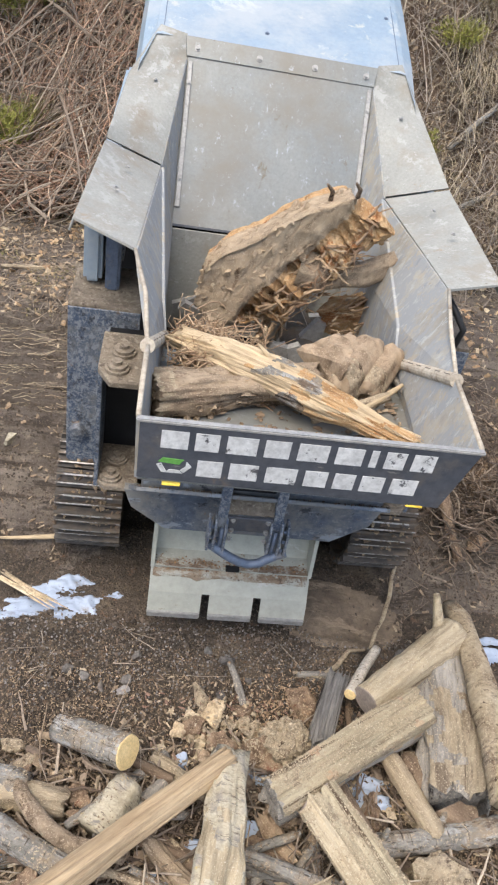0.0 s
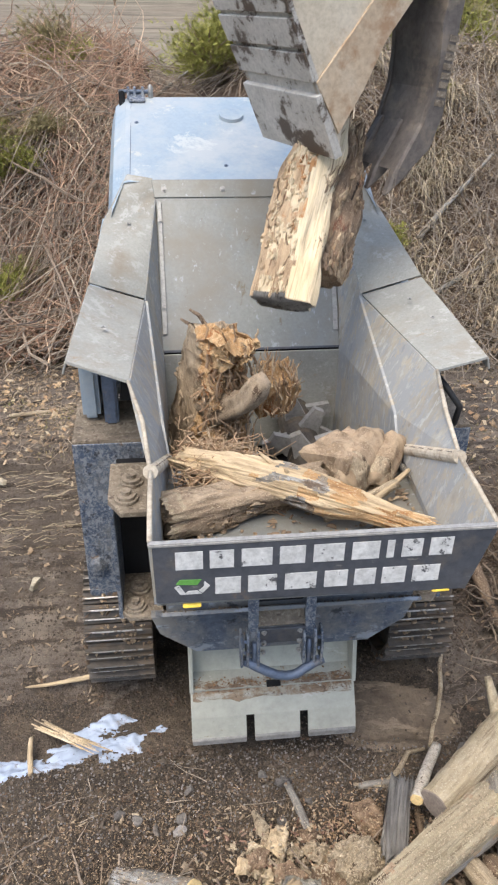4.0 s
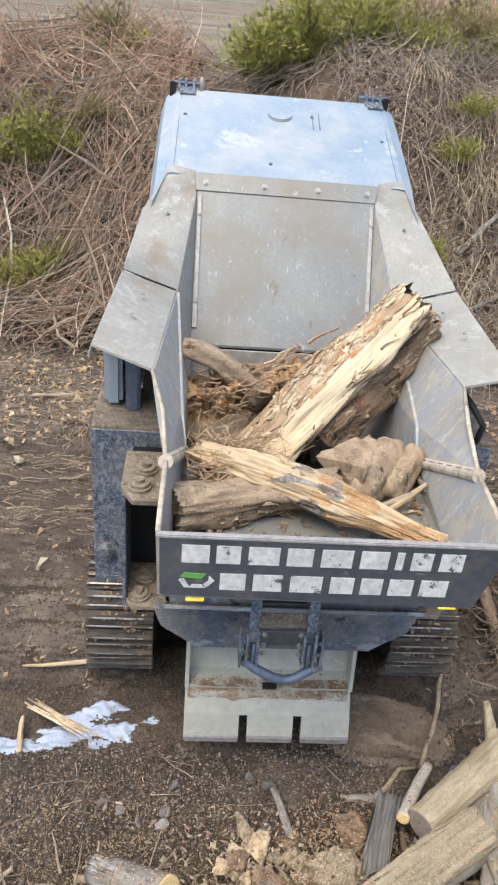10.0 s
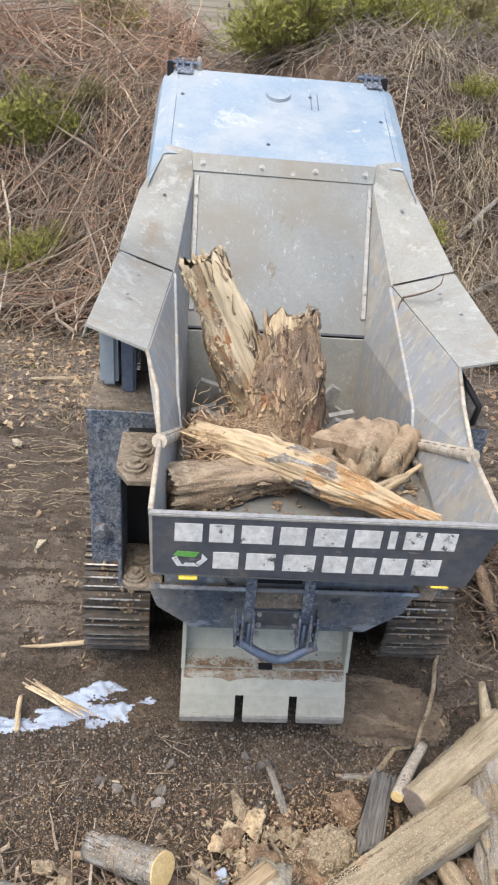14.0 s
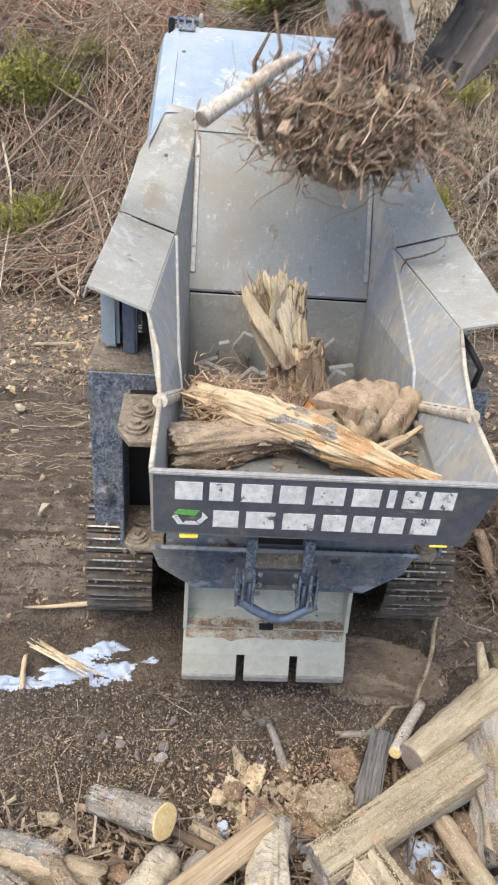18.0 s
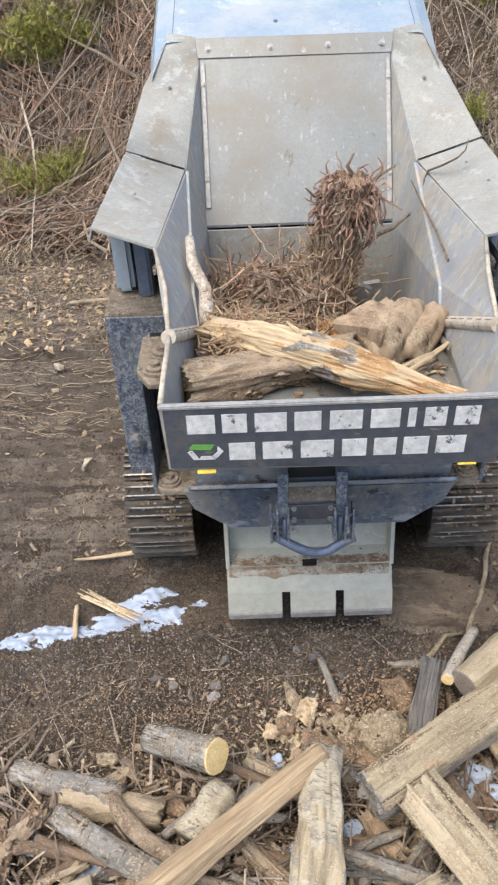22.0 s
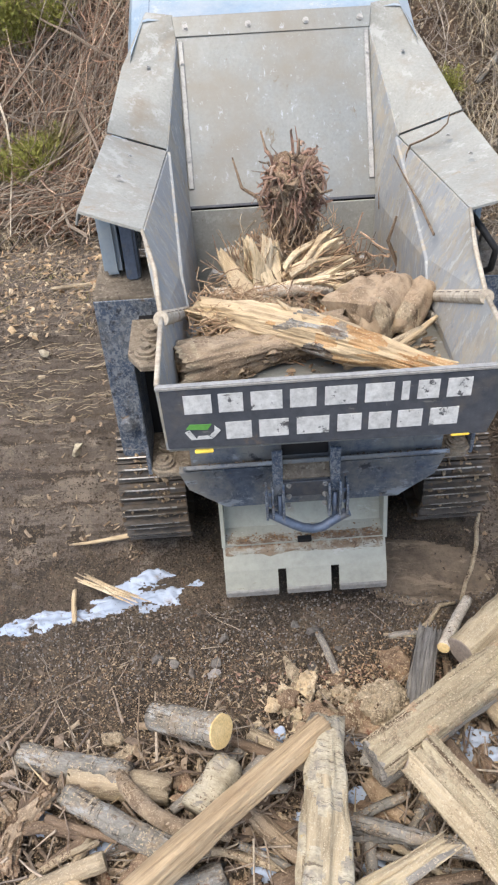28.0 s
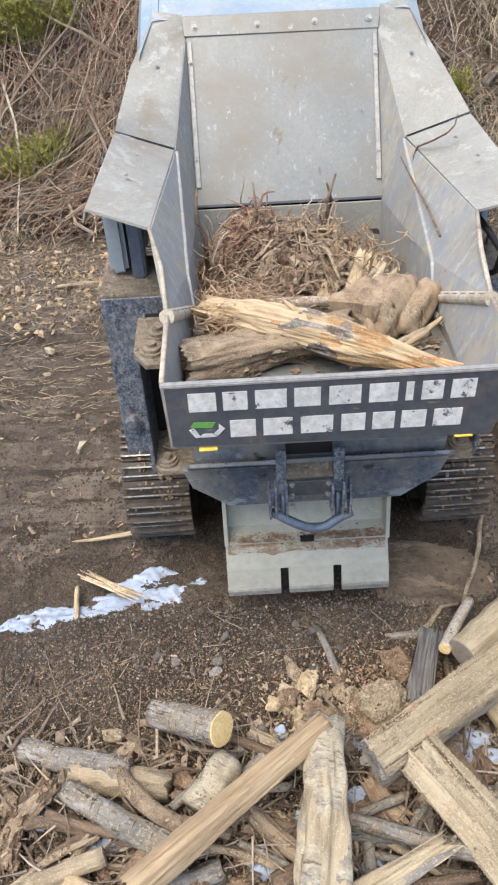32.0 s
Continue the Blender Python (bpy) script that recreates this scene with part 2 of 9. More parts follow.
M_BEAM = surface("dusty_blue_beam", [(0.05, 0.07, 0.1), (0.085, 0.108, 0.145), (0.15, 0.165, 0.18)], 4, 40, 0.6, 0.1, 0.15, dirt=(0.2, 0.195, 0.18), dirt_scale=5, dirt_at=(0.4, 0.62), chips=((0.2, 0.22, 0.24), 0.58, 30), scuff_glare=[((0.26, 0.29, 0.32), 0.6, 8, (0.7, 1, 1.4)), ((0.2, 0.135, 0.08), 0.66, 14, (1, 1, 1)), ((0.02, 0.024, 0.03), 0.64, 9, (1, 1, 1))])
# black parts; also the black that stands for shade in the coupler and slot openings
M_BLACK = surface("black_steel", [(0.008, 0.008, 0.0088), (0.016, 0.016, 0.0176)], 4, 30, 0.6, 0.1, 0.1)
M_BLADE = surface("grey_green_paint", [(0.31, 0.312, 0.262), (0.36, 0.358, 0.303), (0.4, 0.393, 0.335)], 2.4, 24, 0.6, 0, 0.06, dirt=(0.27, 0.215, 0.15), dirt_scale=4, dirt_at=(0.58, 0.74), contrast=0.35, spec=0.3, scuff_glare=[((0.2, 0.13, 0.075), 0.68, 18, (0.5, 1, 1)), ((0.44, 0.43, 0.38), 0.63, 9, (0.6, 1, 1))])
M_MUD = surface("dried_mud", [(0.12, 0.095, 0.068), (0.19, 0.155, 0.115), (0.27, 0.225, 0.17)], 8, 60, 0.95, 0, 0.8, scuff_glare=[((0.3, 0.255, 0.19), 0.57, 45, (1, 1, 1)), ((0.09, 0.068, 0.05), 0.6, 26, (1, 1, 1))])
M_EDGE = surface("worn_edge_steel", [(0.28, 0.275, 0.26), (0.38, 0.37, 0.345)], 8, 40, 0.5, 0.3, 0.1)
M_SHOE = surface("track_steel", [(0.0477, 0.0406, 0.0345), (0.0819, 0.072, 0.0608), (0.138, 0.124, 0.108)], 7, 40, 0.7, 0.15, 0.3, dirt=(0.122, 0.0936, 0.0669), dirt_scale=9, dirt_at=(0.48, 0.6))
M_SHINE = surface("polished_cleat_steel", [(0.3, 0.285, 0.26), (0.46, 0.44, 0.41)], 10, 60, 0.45, 0.3, 0.1, dirt=(0.12, 0.095, 0.07), dirt_scale=11, dirt_at=(0.47, 0.53))
M_WHITE = surface("worn_white_vinyl", [(0.5, 0.5, 0.485), (0.6, 0.6, 0.58)], 5, 40, 0.5, 0, 0.02, chips=((0.08, 0.08, 0.085), 0.6, 14))
M_GREEN = surface("green_vinyl", [(0.1, 0.3, 0.06), (0.14, 0.36, 0.08)], 5, 30, 0.5, 0, 0.02)
M_YELLOW = surface("yellow_tag", [(0.7, 0.5, 0.06), (0.8, 0.6, 0.1)], 8, 40, 0.5, 0, 0.03)
M_BAR = surface("blue_grey_bar", [(0.09, 0.12, 0.17), (0.14, 0.17, 0.23)], 6, 40, 0.42, 0.2, 0.08, dirt=(0.22, 0.2, 0.17), dirt_scale=8, dirt_at=(0.56, 0.7))
M_BUCKET = surface("bucket_steel", [(0.46, 0.39, 0.29), (0.53, 0.46, 0.35), (0.58, 0.52, 0.42)], 2.5, 40, 0.6, 0.0, 0.1, dirt=(0.4, 0.28, 0.175), dirt_scale=3.5, dirt_at=(0.52, 0.66), contrast=0.5)
M_RUST = surface("rusty_tan_steel", [(0.4, 0.3, 0.2), (0.46, 0.36, 0.25), (0.5, 0.42, 0.32)], 4, 40, 0.6, 0.0, 0.1, dirt=(0.34, 0.22, 0.13), dirt_scale=6, dirt_at=(0.5, 0.62), contrast=0.6)
M_WORN = surface("scraped_bucket_skin", [(0.38, 0.355, 0.315), (0.46, 0.435, 0.39), (0.52, 0.49, 0.45)], 4, 40, 0.55, 0.05, 0.12, dirt=(0.085, 0.062, 0.045), dirt_scale=5, dirt_at=(0.52, 0.57))
M_THUMB = surface("thumb_dark_steel", [(0.07, 0.06, 0.053), (0.12, 0.104, 0.092), (0.19, 0.165, 0.145)], 4, 30, 0.6, 0.0, 0.12, dirt=(0.22, 0.18, 0.14), dirt_scale=5, dirt_at=(0.52, 0.66), spec=0.3)
M_SNOW = surface("snow", [(0.3, 0.36, 0.455), (0.37, 0.425, 0.51)], 3, 30, 0.6, 0, 0.12, dirt=(0.2, 0.17, 0.14), dirt_scale=6, dirt_at=(0.57, 0.68), contrast=0.25, scuff_glare=[((0.12, 0.1, 0.08), 0.64, 24, (1, 1, 1))])
M_CLOD = tone_islands("soil_clods", [(0.0558, 0.0445, 0.035), (0.11, 0.0869, 0.0654), (0.0794, 0.0638, 0.0479), (0.16, 0.124, 0.092), (0.098, 0.0746, 0.0572)])
M_STONE = tone_islands("pebbles", [(0.1, 0.09, 0.08), (0.2, 0.185, 0.165), (0.14, 0.125, 0.11), (0.28, 0.26, 0.24), (0.17, 0.145, 0.12)])
M_CHIPS = tone_islands("wood_chips", [(0.106, 0.0766, 0.0532), (0.245, 0.176, 0.114), (0.154, 0.11, 0.0777), (0.351, 0.266, 0.17), (0.192, 0.135, 0.0883), (0.446, 0.351, 0.234)])
M_TWIG = tone_islands("dry_twigs", [(0.12, 0.095, 0.072), (0.29, 0.23, 0.17), (0.19, 0.145, 0.11), (0.39, 0.32, 0.24), (0.15, 0.12, 0.1), (0.48, 0.41, 0.31)])
M_STRAWCHIP = tone_islands("straw_and_bark_flakes", [(0.16, 0.12, 0.085), (0.33, 0.25, 0.165), (0.24, 0.17, 0.11), (0.43, 0.35, 0.24), (0.2, 0.15, 0.11)])
M_RED = tone_islands("reddish_twigs", [(0.132, 0.0751, 0.052), (0.441, 0.271, 0.179), (0.249, 0.142, 0.0995), (0.646, 0.475, 0.328), (0.193, 0.115, 0.0817), (0.528, 0.353, 0.235), (0.353, 0.264, 0.192), (0.294, 0.178, 0.124)])
M_DEADLEAF = tone_islands("dead_needles", [(0.07, 0.042, 0.03), (0.17, 0.098, 0.065), (0.115, 0.066, 0.046), (0.23, 0.145, 0.095)])
M_GREYTWIG = tone_islands("grey_twigs", [(0.165, 0.138, 0.11), (0.33, 0.281, 0.226), (0.242, 0.204, 0.165), (0.451, 0.385, 0.314)])
M_STRAW = tone_islands("dry_grass", [(0.3, 0.245, 0.16), (0.46, 0.38, 0.255), (0.38, 0.3, 0.2), (0.56, 0.48, 0.34)])
M_NEEDLE = tone_islands("conifer_needles", [(0.12, 0.135, 0.03), (0.29, 0.29, 0.07), (0.19, 0.2, 0.045), (0.42, 0.385, 0.11), (0.16, 0.17, 0.04)])
M_NEEDLE_DULL = tone_islands("fading_needles", [(0.13, 0.125, 0.05), (0.25, 0.22, 0.1), (0.3, 0.24, 0.13), (0.19, 0.17, 0.075)])
M_BARK_GREY = surface("grey_bark", [(0.15, 0.14, 0.12), (0.225, 0.212, 0.186), (0.3, 0.287, 0.255)], 9, 70, 0.95, 0, 1.0, (1, 1, 0.4), dirt=(0.27, 0.21, 0.145), dirt_scale=6, dirt_at=(0.47, 0.6), spec=0.08, contrast=1.0, scuff_glare=[((0.37, 0.37, 0.35), 0.57, 12, (1, 1, 0.5)), ((0.115, 0.08, 0.056), 0.58, 10, (1, 1, 0.35)), ((0.045, 0.036, 0.028), 0.59, 42, (1, 1, 0.12)), ((0.42, 0.34, 0.24), 0.6, 60, (1, 1, 1)), ((0.06, 0.048, 0.038), 0.62, 26, (0.3, 0.3, 2.0))])
M_BARK_BROWN = wood("brown_bark", [(0.1, 0.07, 0.048), (0.19, 0.135, 0.092), (0.27, 0.2, 0.14)], (0.04, 0.028, 0.02), (0.3, 0.23, 0.16), (0.3, 0.24, 0.17), 45, 0.12, 0.4, 1.0)
M_TAN = wood("weathered_tan_wood", [(0.25, 0.19, 0.125), (0.4, 0.322, 0.218), (0.505, 0.427, 0.305)], (0.085, 0.057, 0.036), (0.58, 0.48, 0.335), (0.22, 0.175, 0.13), 46, 0.06, 0.39, 1.3)
M_FRESH = wood("fresh_split_wood", [(0.4, 0.295, 0.175), (0.53, 0.415, 0.265), (0.62, 0.51, 0.35)], (0.22, 0.135, 0.075), None, (0.34, 0.225, 0.135), 42, 0.1, 0.35, 0.9, patch_at=(0.58, 0.65))
M_CUT = surface("sawn_end_grain", [(0.6, 0.43, 0.19), (0.7, 0.53, 0.26)], 20, 90, 0.8, 0, 0.3, dirt=(0.45, 0.28, 0.1), dirt_scale=18, dirt_at=(0.62, 0.68))
M_CUT_GREY = surface("old_sawn_end", [(0.22, 0.175, 0.14), (0.33, 0.27, 0.22)], 20, 90, 0.85, 0, 0.4)
M_BIRCH = surface("peeling_birch_bark", [(0.34, 0.29, 0.2), (0.46, 0.405, 0.295), (0.54, 0.49, 0.375)], 8, 60, 0.85, 0, 0.9, (1, 1, 1.6), dirt=(0.29, 0.26, 0.215), dirt_scale=8, dirt_at=(0.52, 0.62), spec=0.2, scuff_glare=[((0.5, 0.36, 0.13), 0.62, 6, (1, 1, 1)), ((0.13, 0.1, 0.075), 0.6, 30, (0.4, 0.4, 2.2)), ((0.2, 0.185, 0.165), 0.6, 14, (0.6, 0.6, 1.5))])
M_WEATHER = wood("weathered_grey_wood", [(0.169, 0.152, 0.13), (0.293, 0.27, 0.236), (0.405, 0.378, 0.338)], (0.0562, 0.0462, 0.0375), (0.525, 0.45, 0.338), None, 50, 0.05, 0.41, 1.2)
M_ROT = wood("rotten_wood", [(0.13, 0.082, 0.053), (0.245, 0.17, 0.112), (0.36, 0.275, 0.185)], (0.06, 0.037, 0.025), (0.44, 0.34, 0.225), (0.19, 0.095, 0.06), 26, 0.5, 0.37, 1.1)
M_CHUNK = wood("earthy_root_wood", [(0.2, 0.145, 0.097), (0.32, 0.245, 0.168), (0.43, 0.34, 0.24)], (0.1, 0.065, 0.042), (0.46, 0.37, 0.26), (0.18, 0.125, 0.083), 24, 0.5, 0.34, 1.2)
M_FIBRE = tone_islands("shredded_fibre", [(0.24, 0.15, 0.09), (0.4, 0.28, 0.17), (0.3, 0.2, 0.125), (0.52, 0.4, 0.26)])
M_ROOT = tone_islands("red_brown_roots", [(0.15, 0.085, 0.06), (0.32, 0.2, 0.145), (0.23, 0.14, 0.1), (0.42, 0.305, 0.225)])
M_ROOTDUST = tone_islands("dusty_torn_roots", [(0.17, 0.115, 0.08), (0.35, 0.265, 0.185), (0.24, 0.165, 0.115), (0.44, 0.355, 0.255), (0.28, 0.205, 0.145), (0.14, 0.09, 0.062)])
M_TORN = wood("torn_orange_wood", [(0.27, 0.185, 0.115), (0.41, 0.3, 0.19), (0.51, 0.4, 0.27)], (0.12, 0.065, 0.035), (0.5, 0.39, 0.26), (0.38, 0.2, 0.09), 40, 0.08, 0.36, 1.0)
M_AMBER = wood("amber_heartwood", [(0.345, 0.19, 0.0835), (0.469, 0.294, 0.144), (0.554, 0.399, 0.232)], (0.143, 0.0665, 0.0278), (0.573, 0.437, 0.268), (0.325, 0.142, 0.0555), 34, 0.2, 0.37, 1.2, patch_scale=8.0, patch_at=(0.53, 0.6))
M_FACE = wood("flat_stump_face", [(0.29, 0.215, 0.14), (0.385, 0.295, 0.198), (0.465, 0.37, 0.26)], (0.17, 0.11, 0.065), (0.5, 0.41, 0.29), (0.25, 0.18, 0.115), 22, 0.45, 0.33, 1.0, patch_scale=5.0)
M_DUSTY = wood("sawdust_covered_wood", [(0.25, 0.2, 0.135), (0.36, 0.295, 0.205), (0.45, 0.38, 0.27)], (0.09, 0.062, 0.04), (0.56, 0.47, 0.335), (0.215, 0.165, 0.115), 38, 0.12, 0.38, 1.6, patch_scale=9.0, patch_at=(0.5, 0.58))
M_POLE = wood("bare_tan_pole", [(0.35, 0.25, 0.148), (0.46, 0.345, 0.215), (0.53, 0.425, 0.283)], (0.12, 0.075, 0.043), None, (0.27, 0.19, 0.118), 46, 0.04, 0.36, 1.1, patch_at=(0.57, 0.64))
M_STUB = wood("dark_weathered_stub", [(0.09, 0.085, 0.08), (0.19, 0.18, 0.165), (0.3, 0.285, 0.26)], (0.03, 0.025, 0.022), None, None, 45, 0.05, 0.42, 1.2)
M_LOBE = wood("smooth_brown_bark", [(0.25, 0.178, 0.115), (0.335, 0.25, 0.166), (0.4, 0.312, 0.215)], (0.14, 0.092, 0.058), (0.41, 0.32, 0.22), (0.27, 0.19, 0.125), 16, 0.6, 0.3, 0.8)
M_WHITEBIRCH = wood("white_birch_bark", [(0.44, 0.39, 0.31), (0.56, 0.51, 0.43), (0.62, 0.58, 0.5)], (0.1, 0.075, 0.055), (0.3, 0.23, 0.17), (0.4, 0.32, 0.24), 34, 1.8, 0.36, 0.8)
M_CREAM = wood("crumbly_cream_wood", [(0.46, 0.365, 0.235), (0.56, 0.46, 0.31), (0.63, 0.535, 0.385)], (0.3, 0.2, 0.12), (0.66, 0.565, 0.41), (0.43, 0.315, 0.2), 30, 0.25, 0.32, 1.2, patch_scale=9.0, patch_at=(0.56, 0.64))
M_HEWN = wood("hewn_dusty_wood", [(0.256, 0.207, 0.133), (0.374, 0.315, 0.212), (0.468, 0.408, 0.287)], (0.0937, 0.0645, 0.04), (0.51, 0.443, 0.308), (0.229, 0.185, 0.129), 34, 0.05, 0.4, 1.4, patch_scale=7.0, patch_at=(0.54, 0.62))
M_STRAWWOOD = wood("dull_straw_wood", [(0.33, 0.265, 0.17), (0.43, 0.355, 0.24), (0.5, 0.43, 0.31)], (0.16, 0.11, 0.07), (0.54, 0.47, 0.34), (0.28, 0.22, 0.155), 40, 0.06, 0.36, 1.1, patch_scale=6.0, patch_at=(0.56, 0.64))
M_PALE = wood("clean_split_wood", [(0.52, 0.4, 0.24), (0.6, 0.485, 0.315), (0.66, 0.56, 0.4)], (0.3, 0.19, 0.1), None, None, 60, 0.04, 0.3, 0.6)
M_DARKTWIG = tone_islands("dark_damp_twigs", [(0.069, 0.0494, 0.0356), (0.167, 0.122, 0.0874), (0.107, 0.0782, 0.0563), (0.293, 0.23, 0.167), (0.137, 0.102, 0.0782)])
M_DRYMUD = surface("dried_rutted_mud", [(0.0826, 0.0677, 0.0554), (0.139, 0.115, 0.0929), (0.211, 0.175, 0.141)], 1.8, 95, 0.95, bump=1.0, bump_far=0.02, dirt=(0.271, 0.224, 0.174), dirt_scale=3.0, dirt_at=(0.52, 0.7), spec=0.2, scuff_glare=[((0.313, 0.26, 0.194), 0.62, 8, (0.25, 1.6, 1)), ((0.0571, 0.0461, 0.0373), 0.57, 5, (0.3, 1.8, 1)), ((0.357, 0.303, 0.246), 0.64, 110, (1, 1, 1)), ((0.0499, 0.0405, 0.033), 0.62, 75, (1, 1, 1))])
M_BROWNLOG = wood("ragged_brown_log", [(0.3, 0.205, 0.13), (0.41, 0.3, 0.196), (0.5, 0.385, 0.262)], (0.13, 0.08, 0.05), (0.54, 0.425, 0.29), (0.27, 0.17, 0.105), 22, 0.45, 0.34, 1.4)
M_LEAF = tone_islands("dry_leaves", [(0.24, 0.16, 0.095), (0.46, 0.34, 0.2), (0.36, 0.23, 0.13), (0.55, 0.46, 0.31), (0.3, 0.2, 0.115)])
M_RUSTCRUMB = tone_islands("rusty_sawdust", [(0.14, 0.07, 0.035), (0.28, 0.16, 0.08), (0.2, 0.11, 0.055), (0.34, 0.24, 0.15)])
M_SAWDUST = tone_islands("sawdust_crumbs", [(0.29, 0.225, 0.145), (0.45, 0.37, 0.255), (0.36, 0.285, 0.19), (0.52, 0.44, 0.32)])
M_SMOOTHMUD = surface("smeared_tan_mud", [(0.136, 0.104, 0.0728), (0.194, 0.15, 0.106), (0.246, 0.193, 0.136)], 3.0, 30, 0.85, bump=0.7, bump_far=0.025, dirt=(0.116, 0.0903, 0.0657), dirt_scale=3.5, dirt_at=(0.48, 0.7), spec=0.25, scuff_glare=[((0.297, 0.234, 0.165), 0.58, 6, (0.5, 1.5, 1))])
M_HEAPLITTER = surface("dark_heap_litter", [(0.09, 0.0615, 0.0435), (0.153, 0.108, 0.078), (0.234, 0.171, 0.123)], 2, 40, 0.95, bump=1.0, bump_far=0.04, dirt=(0.24, 0.18, 0.128), dirt_scale=6, dirt_at=(0.52, 0.62), spec=0.2)
M_RUBBER = surface("black_hose", [(0.015, 0.015, 0.016), (0.03, 0.03, 0.03)], 8, 40, 0.6, 0, 0.05)
M_FIELD = surface("far_field", [(0.13, 0.112, 0.088), (0.2, 0.175, 0.138), (0.155, 0.122, 0.094)], 0.06, 0.7, 1.0, 0, 0, spec=0.0, gloss_var=0.0, scuff_glare=[((0.26, 0.225, 0.17), 0.58, 0.12, (0.3, 1.5, 1)), ((0.1, 0.085, 0.065), 0.6, 0.3, (0.3, 1.5, 1))])
M_CAR = surface("dark_car_paint", [(0.02, 0.025, 0.035), (0.03, 0.035, 0.045)], 3, 20, 0.3, 0, 0)
M_GLASS = surface("dark_glass", [(0.01, 0.012, 0.015), (0.015, 0.017, 0.02)], 3, 20, 0.1, 0, 0)


# ---- mesh helpers ----
def mesh_of(name, V, F, mat, smooth=False):
    me = bpy.data.meshes.new(name)
    me.from_pydata([tuple(v) for v in V], [], F)
    me.materials.append(mat)
    if smooth:
        me.polygons.foreach_set("use_smooth", [True] * len(me.polygons))
    me.update()
    return me


def empty(name, m=None):
    ob = new(name)
    ob.empty_display_size = 0.2
    if m:
        ob.matrix_world = m
    return ob


def part(name, geo, mat, parent=None, label="", smooth=False):
    """geo: a bmesh or a pair of vertices and faces. One mesh object under its thing, or a thing of its own."""
    if isinstance(geo, tuple):
        me = mesh_of(name, geo[0], geo[1], mat, smooth)
    else:
        me = bpy.data.meshes.new(name)
        geo.to_mesh(me)
        geo.free()
        me.materials.append(mat)
        if smooth:
            me.polygons.foreach_set("use_smooth", [True] * len(me.polygons))
    ob = new(name, me)
    ob.parent = parent
    if label:
        tagged(ob, label)
    return ob


def join(*geos):
    V, F = [], []
    for v, f in geos:
        n = len(V)
        V += [tuple(p) for p in v]
        F += [tuple(i + n for i in q) for q in f]
    return V, F


def box(lo, hi, bevel=0.006):
    bm = bmesh.new()
    bmesh.ops.create_cube(bm, size=1)
    for v in bm.verts:
        v.co = [lo[i] + (hi[i] - lo[i]) * (v.co[i] + 0.5) for i in range(3)]
    if bevel:
        bmesh.ops.bevel(bm, geom=bm.edges[:], offset=bevel, segments=2, affect="EDGES")
    return bm


def plate(pts, thick=0.012, bevel=0.003):
    """A steel sheet over a polygon, thickened to both sides."""
    pts = [Vector(p) for p in pts]
    n = Vector((0, 0, 0))
    for a, b in zip(pts, pts[1:] + pts[:1]):
        n += a.cross(b)
    n.normalize()
    bm = bmesh.new()
    lo = [bm.verts.new(p - n * thick / 2) for p in pts]
    hi = [bm.verts.new(p + n * thick / 2) for p in pts]
    k = len(pts)
    bm.faces.new(lo[::-1])
    bm.faces.new(hi)
    for i in range(k):
        bm.faces.new((lo[i], lo[(i + 1) % k], hi[(i + 1) % k], hi[i]))
    if bevel:
        bmesh.ops.bevel(bm, geom=bm.edges[:], offset=bevel, segments=1, affect="EDGES")
    return bm


def sheet(a, b, c, d, thick=0.012, n=8):
    """A gently twisted steel sheet between four corners."""
    a, b, c, d = (Vector(p) for p in (a, b, c, d))
    nrm = (c - a).cross(d - b).normalized() * thick / 2
    V, F = [], []
    for sg in (1, -1):
        for j in range(n + 1):
            for i in range(n + 1):
                u, v = i / n, j / n
                V.append((a * (1 - u) + b * u) * (1 - v) + (d * (1 - u) + c * u) * v + nrm * sg)
    m = (n + 1) * (n + 1)
    for j in range(n):
        for i in range(n):
            q = j * (n + 1) + i
            F += [(q, q + 1, q + n + 2, q + n + 1), (m + q, m + q + n + 1, m + q + n + 2, m + q + 1)]
    rim = [i for i in range(n)] + [n + j * (n + 1) for j in range(n)] + [m - 1 - i for i in range(n)] + [n * (n + 1) - j * (n + 1) for j in range(n)]
    for i, k in zip(rim, rim[1:] + rim[:1]):
        F.append((i, m + i, m + k, k))
    return V, F


def bent_skin(rows, thick=0.012, n=8):
    """A steel sheet through rows of two points, softly bent at the middle rows; upper side, lower side and rim are loose of each other."""
    rows = [[Vector(p) for p in r] for r in rows]
    grid = []
    for a, b in zip(rows, rows[1:]):
        for k in range(n):
            f = k / n
            grid.append([(a[0].lerp(b[0], f)).lerp(a[1].lerp(b[1], f), i / n) for i in range(n + 1)])
    grid.append([rows[-1][0].lerp(rows[-1][1], i / n) for i in range(n + 1)])
    nrm = (rows[0][1] - rows[0][0]).cross(rows[1][0] - rows[0][0]).normalized()
    nrm = nrm if nrm.z > 0 else -nrm
    V, F = [], []
    m = n + 1
    for sg in (0.5, -0.5):
        o = len(V)
        V += [p + nrm * thick * sg for r in grid for p in r]
        F += [(o + j * m + i, o + j * m + i + 1, o + (j + 1) * m + i + 1, o + (j + 1) * m + i) for j in range(len(grid) - 1) for i in range(n)]
    rim = grid[0] + [r[-1] for r in grid[1:]] + grid[-1][-2::-1] + [r[0] for r in grid[-2:0:-1]]
    o, k = len(V), len(rim)
    V += [p + nrm * thick * 0.5 for p in rim] + [p - nrm * thick * 0.5 for p in rim]
    F += [(o + i, o + k + i, o + k + (i + 1) % k, o + (i + 1) % k) for i in range(k)]
    return V, F


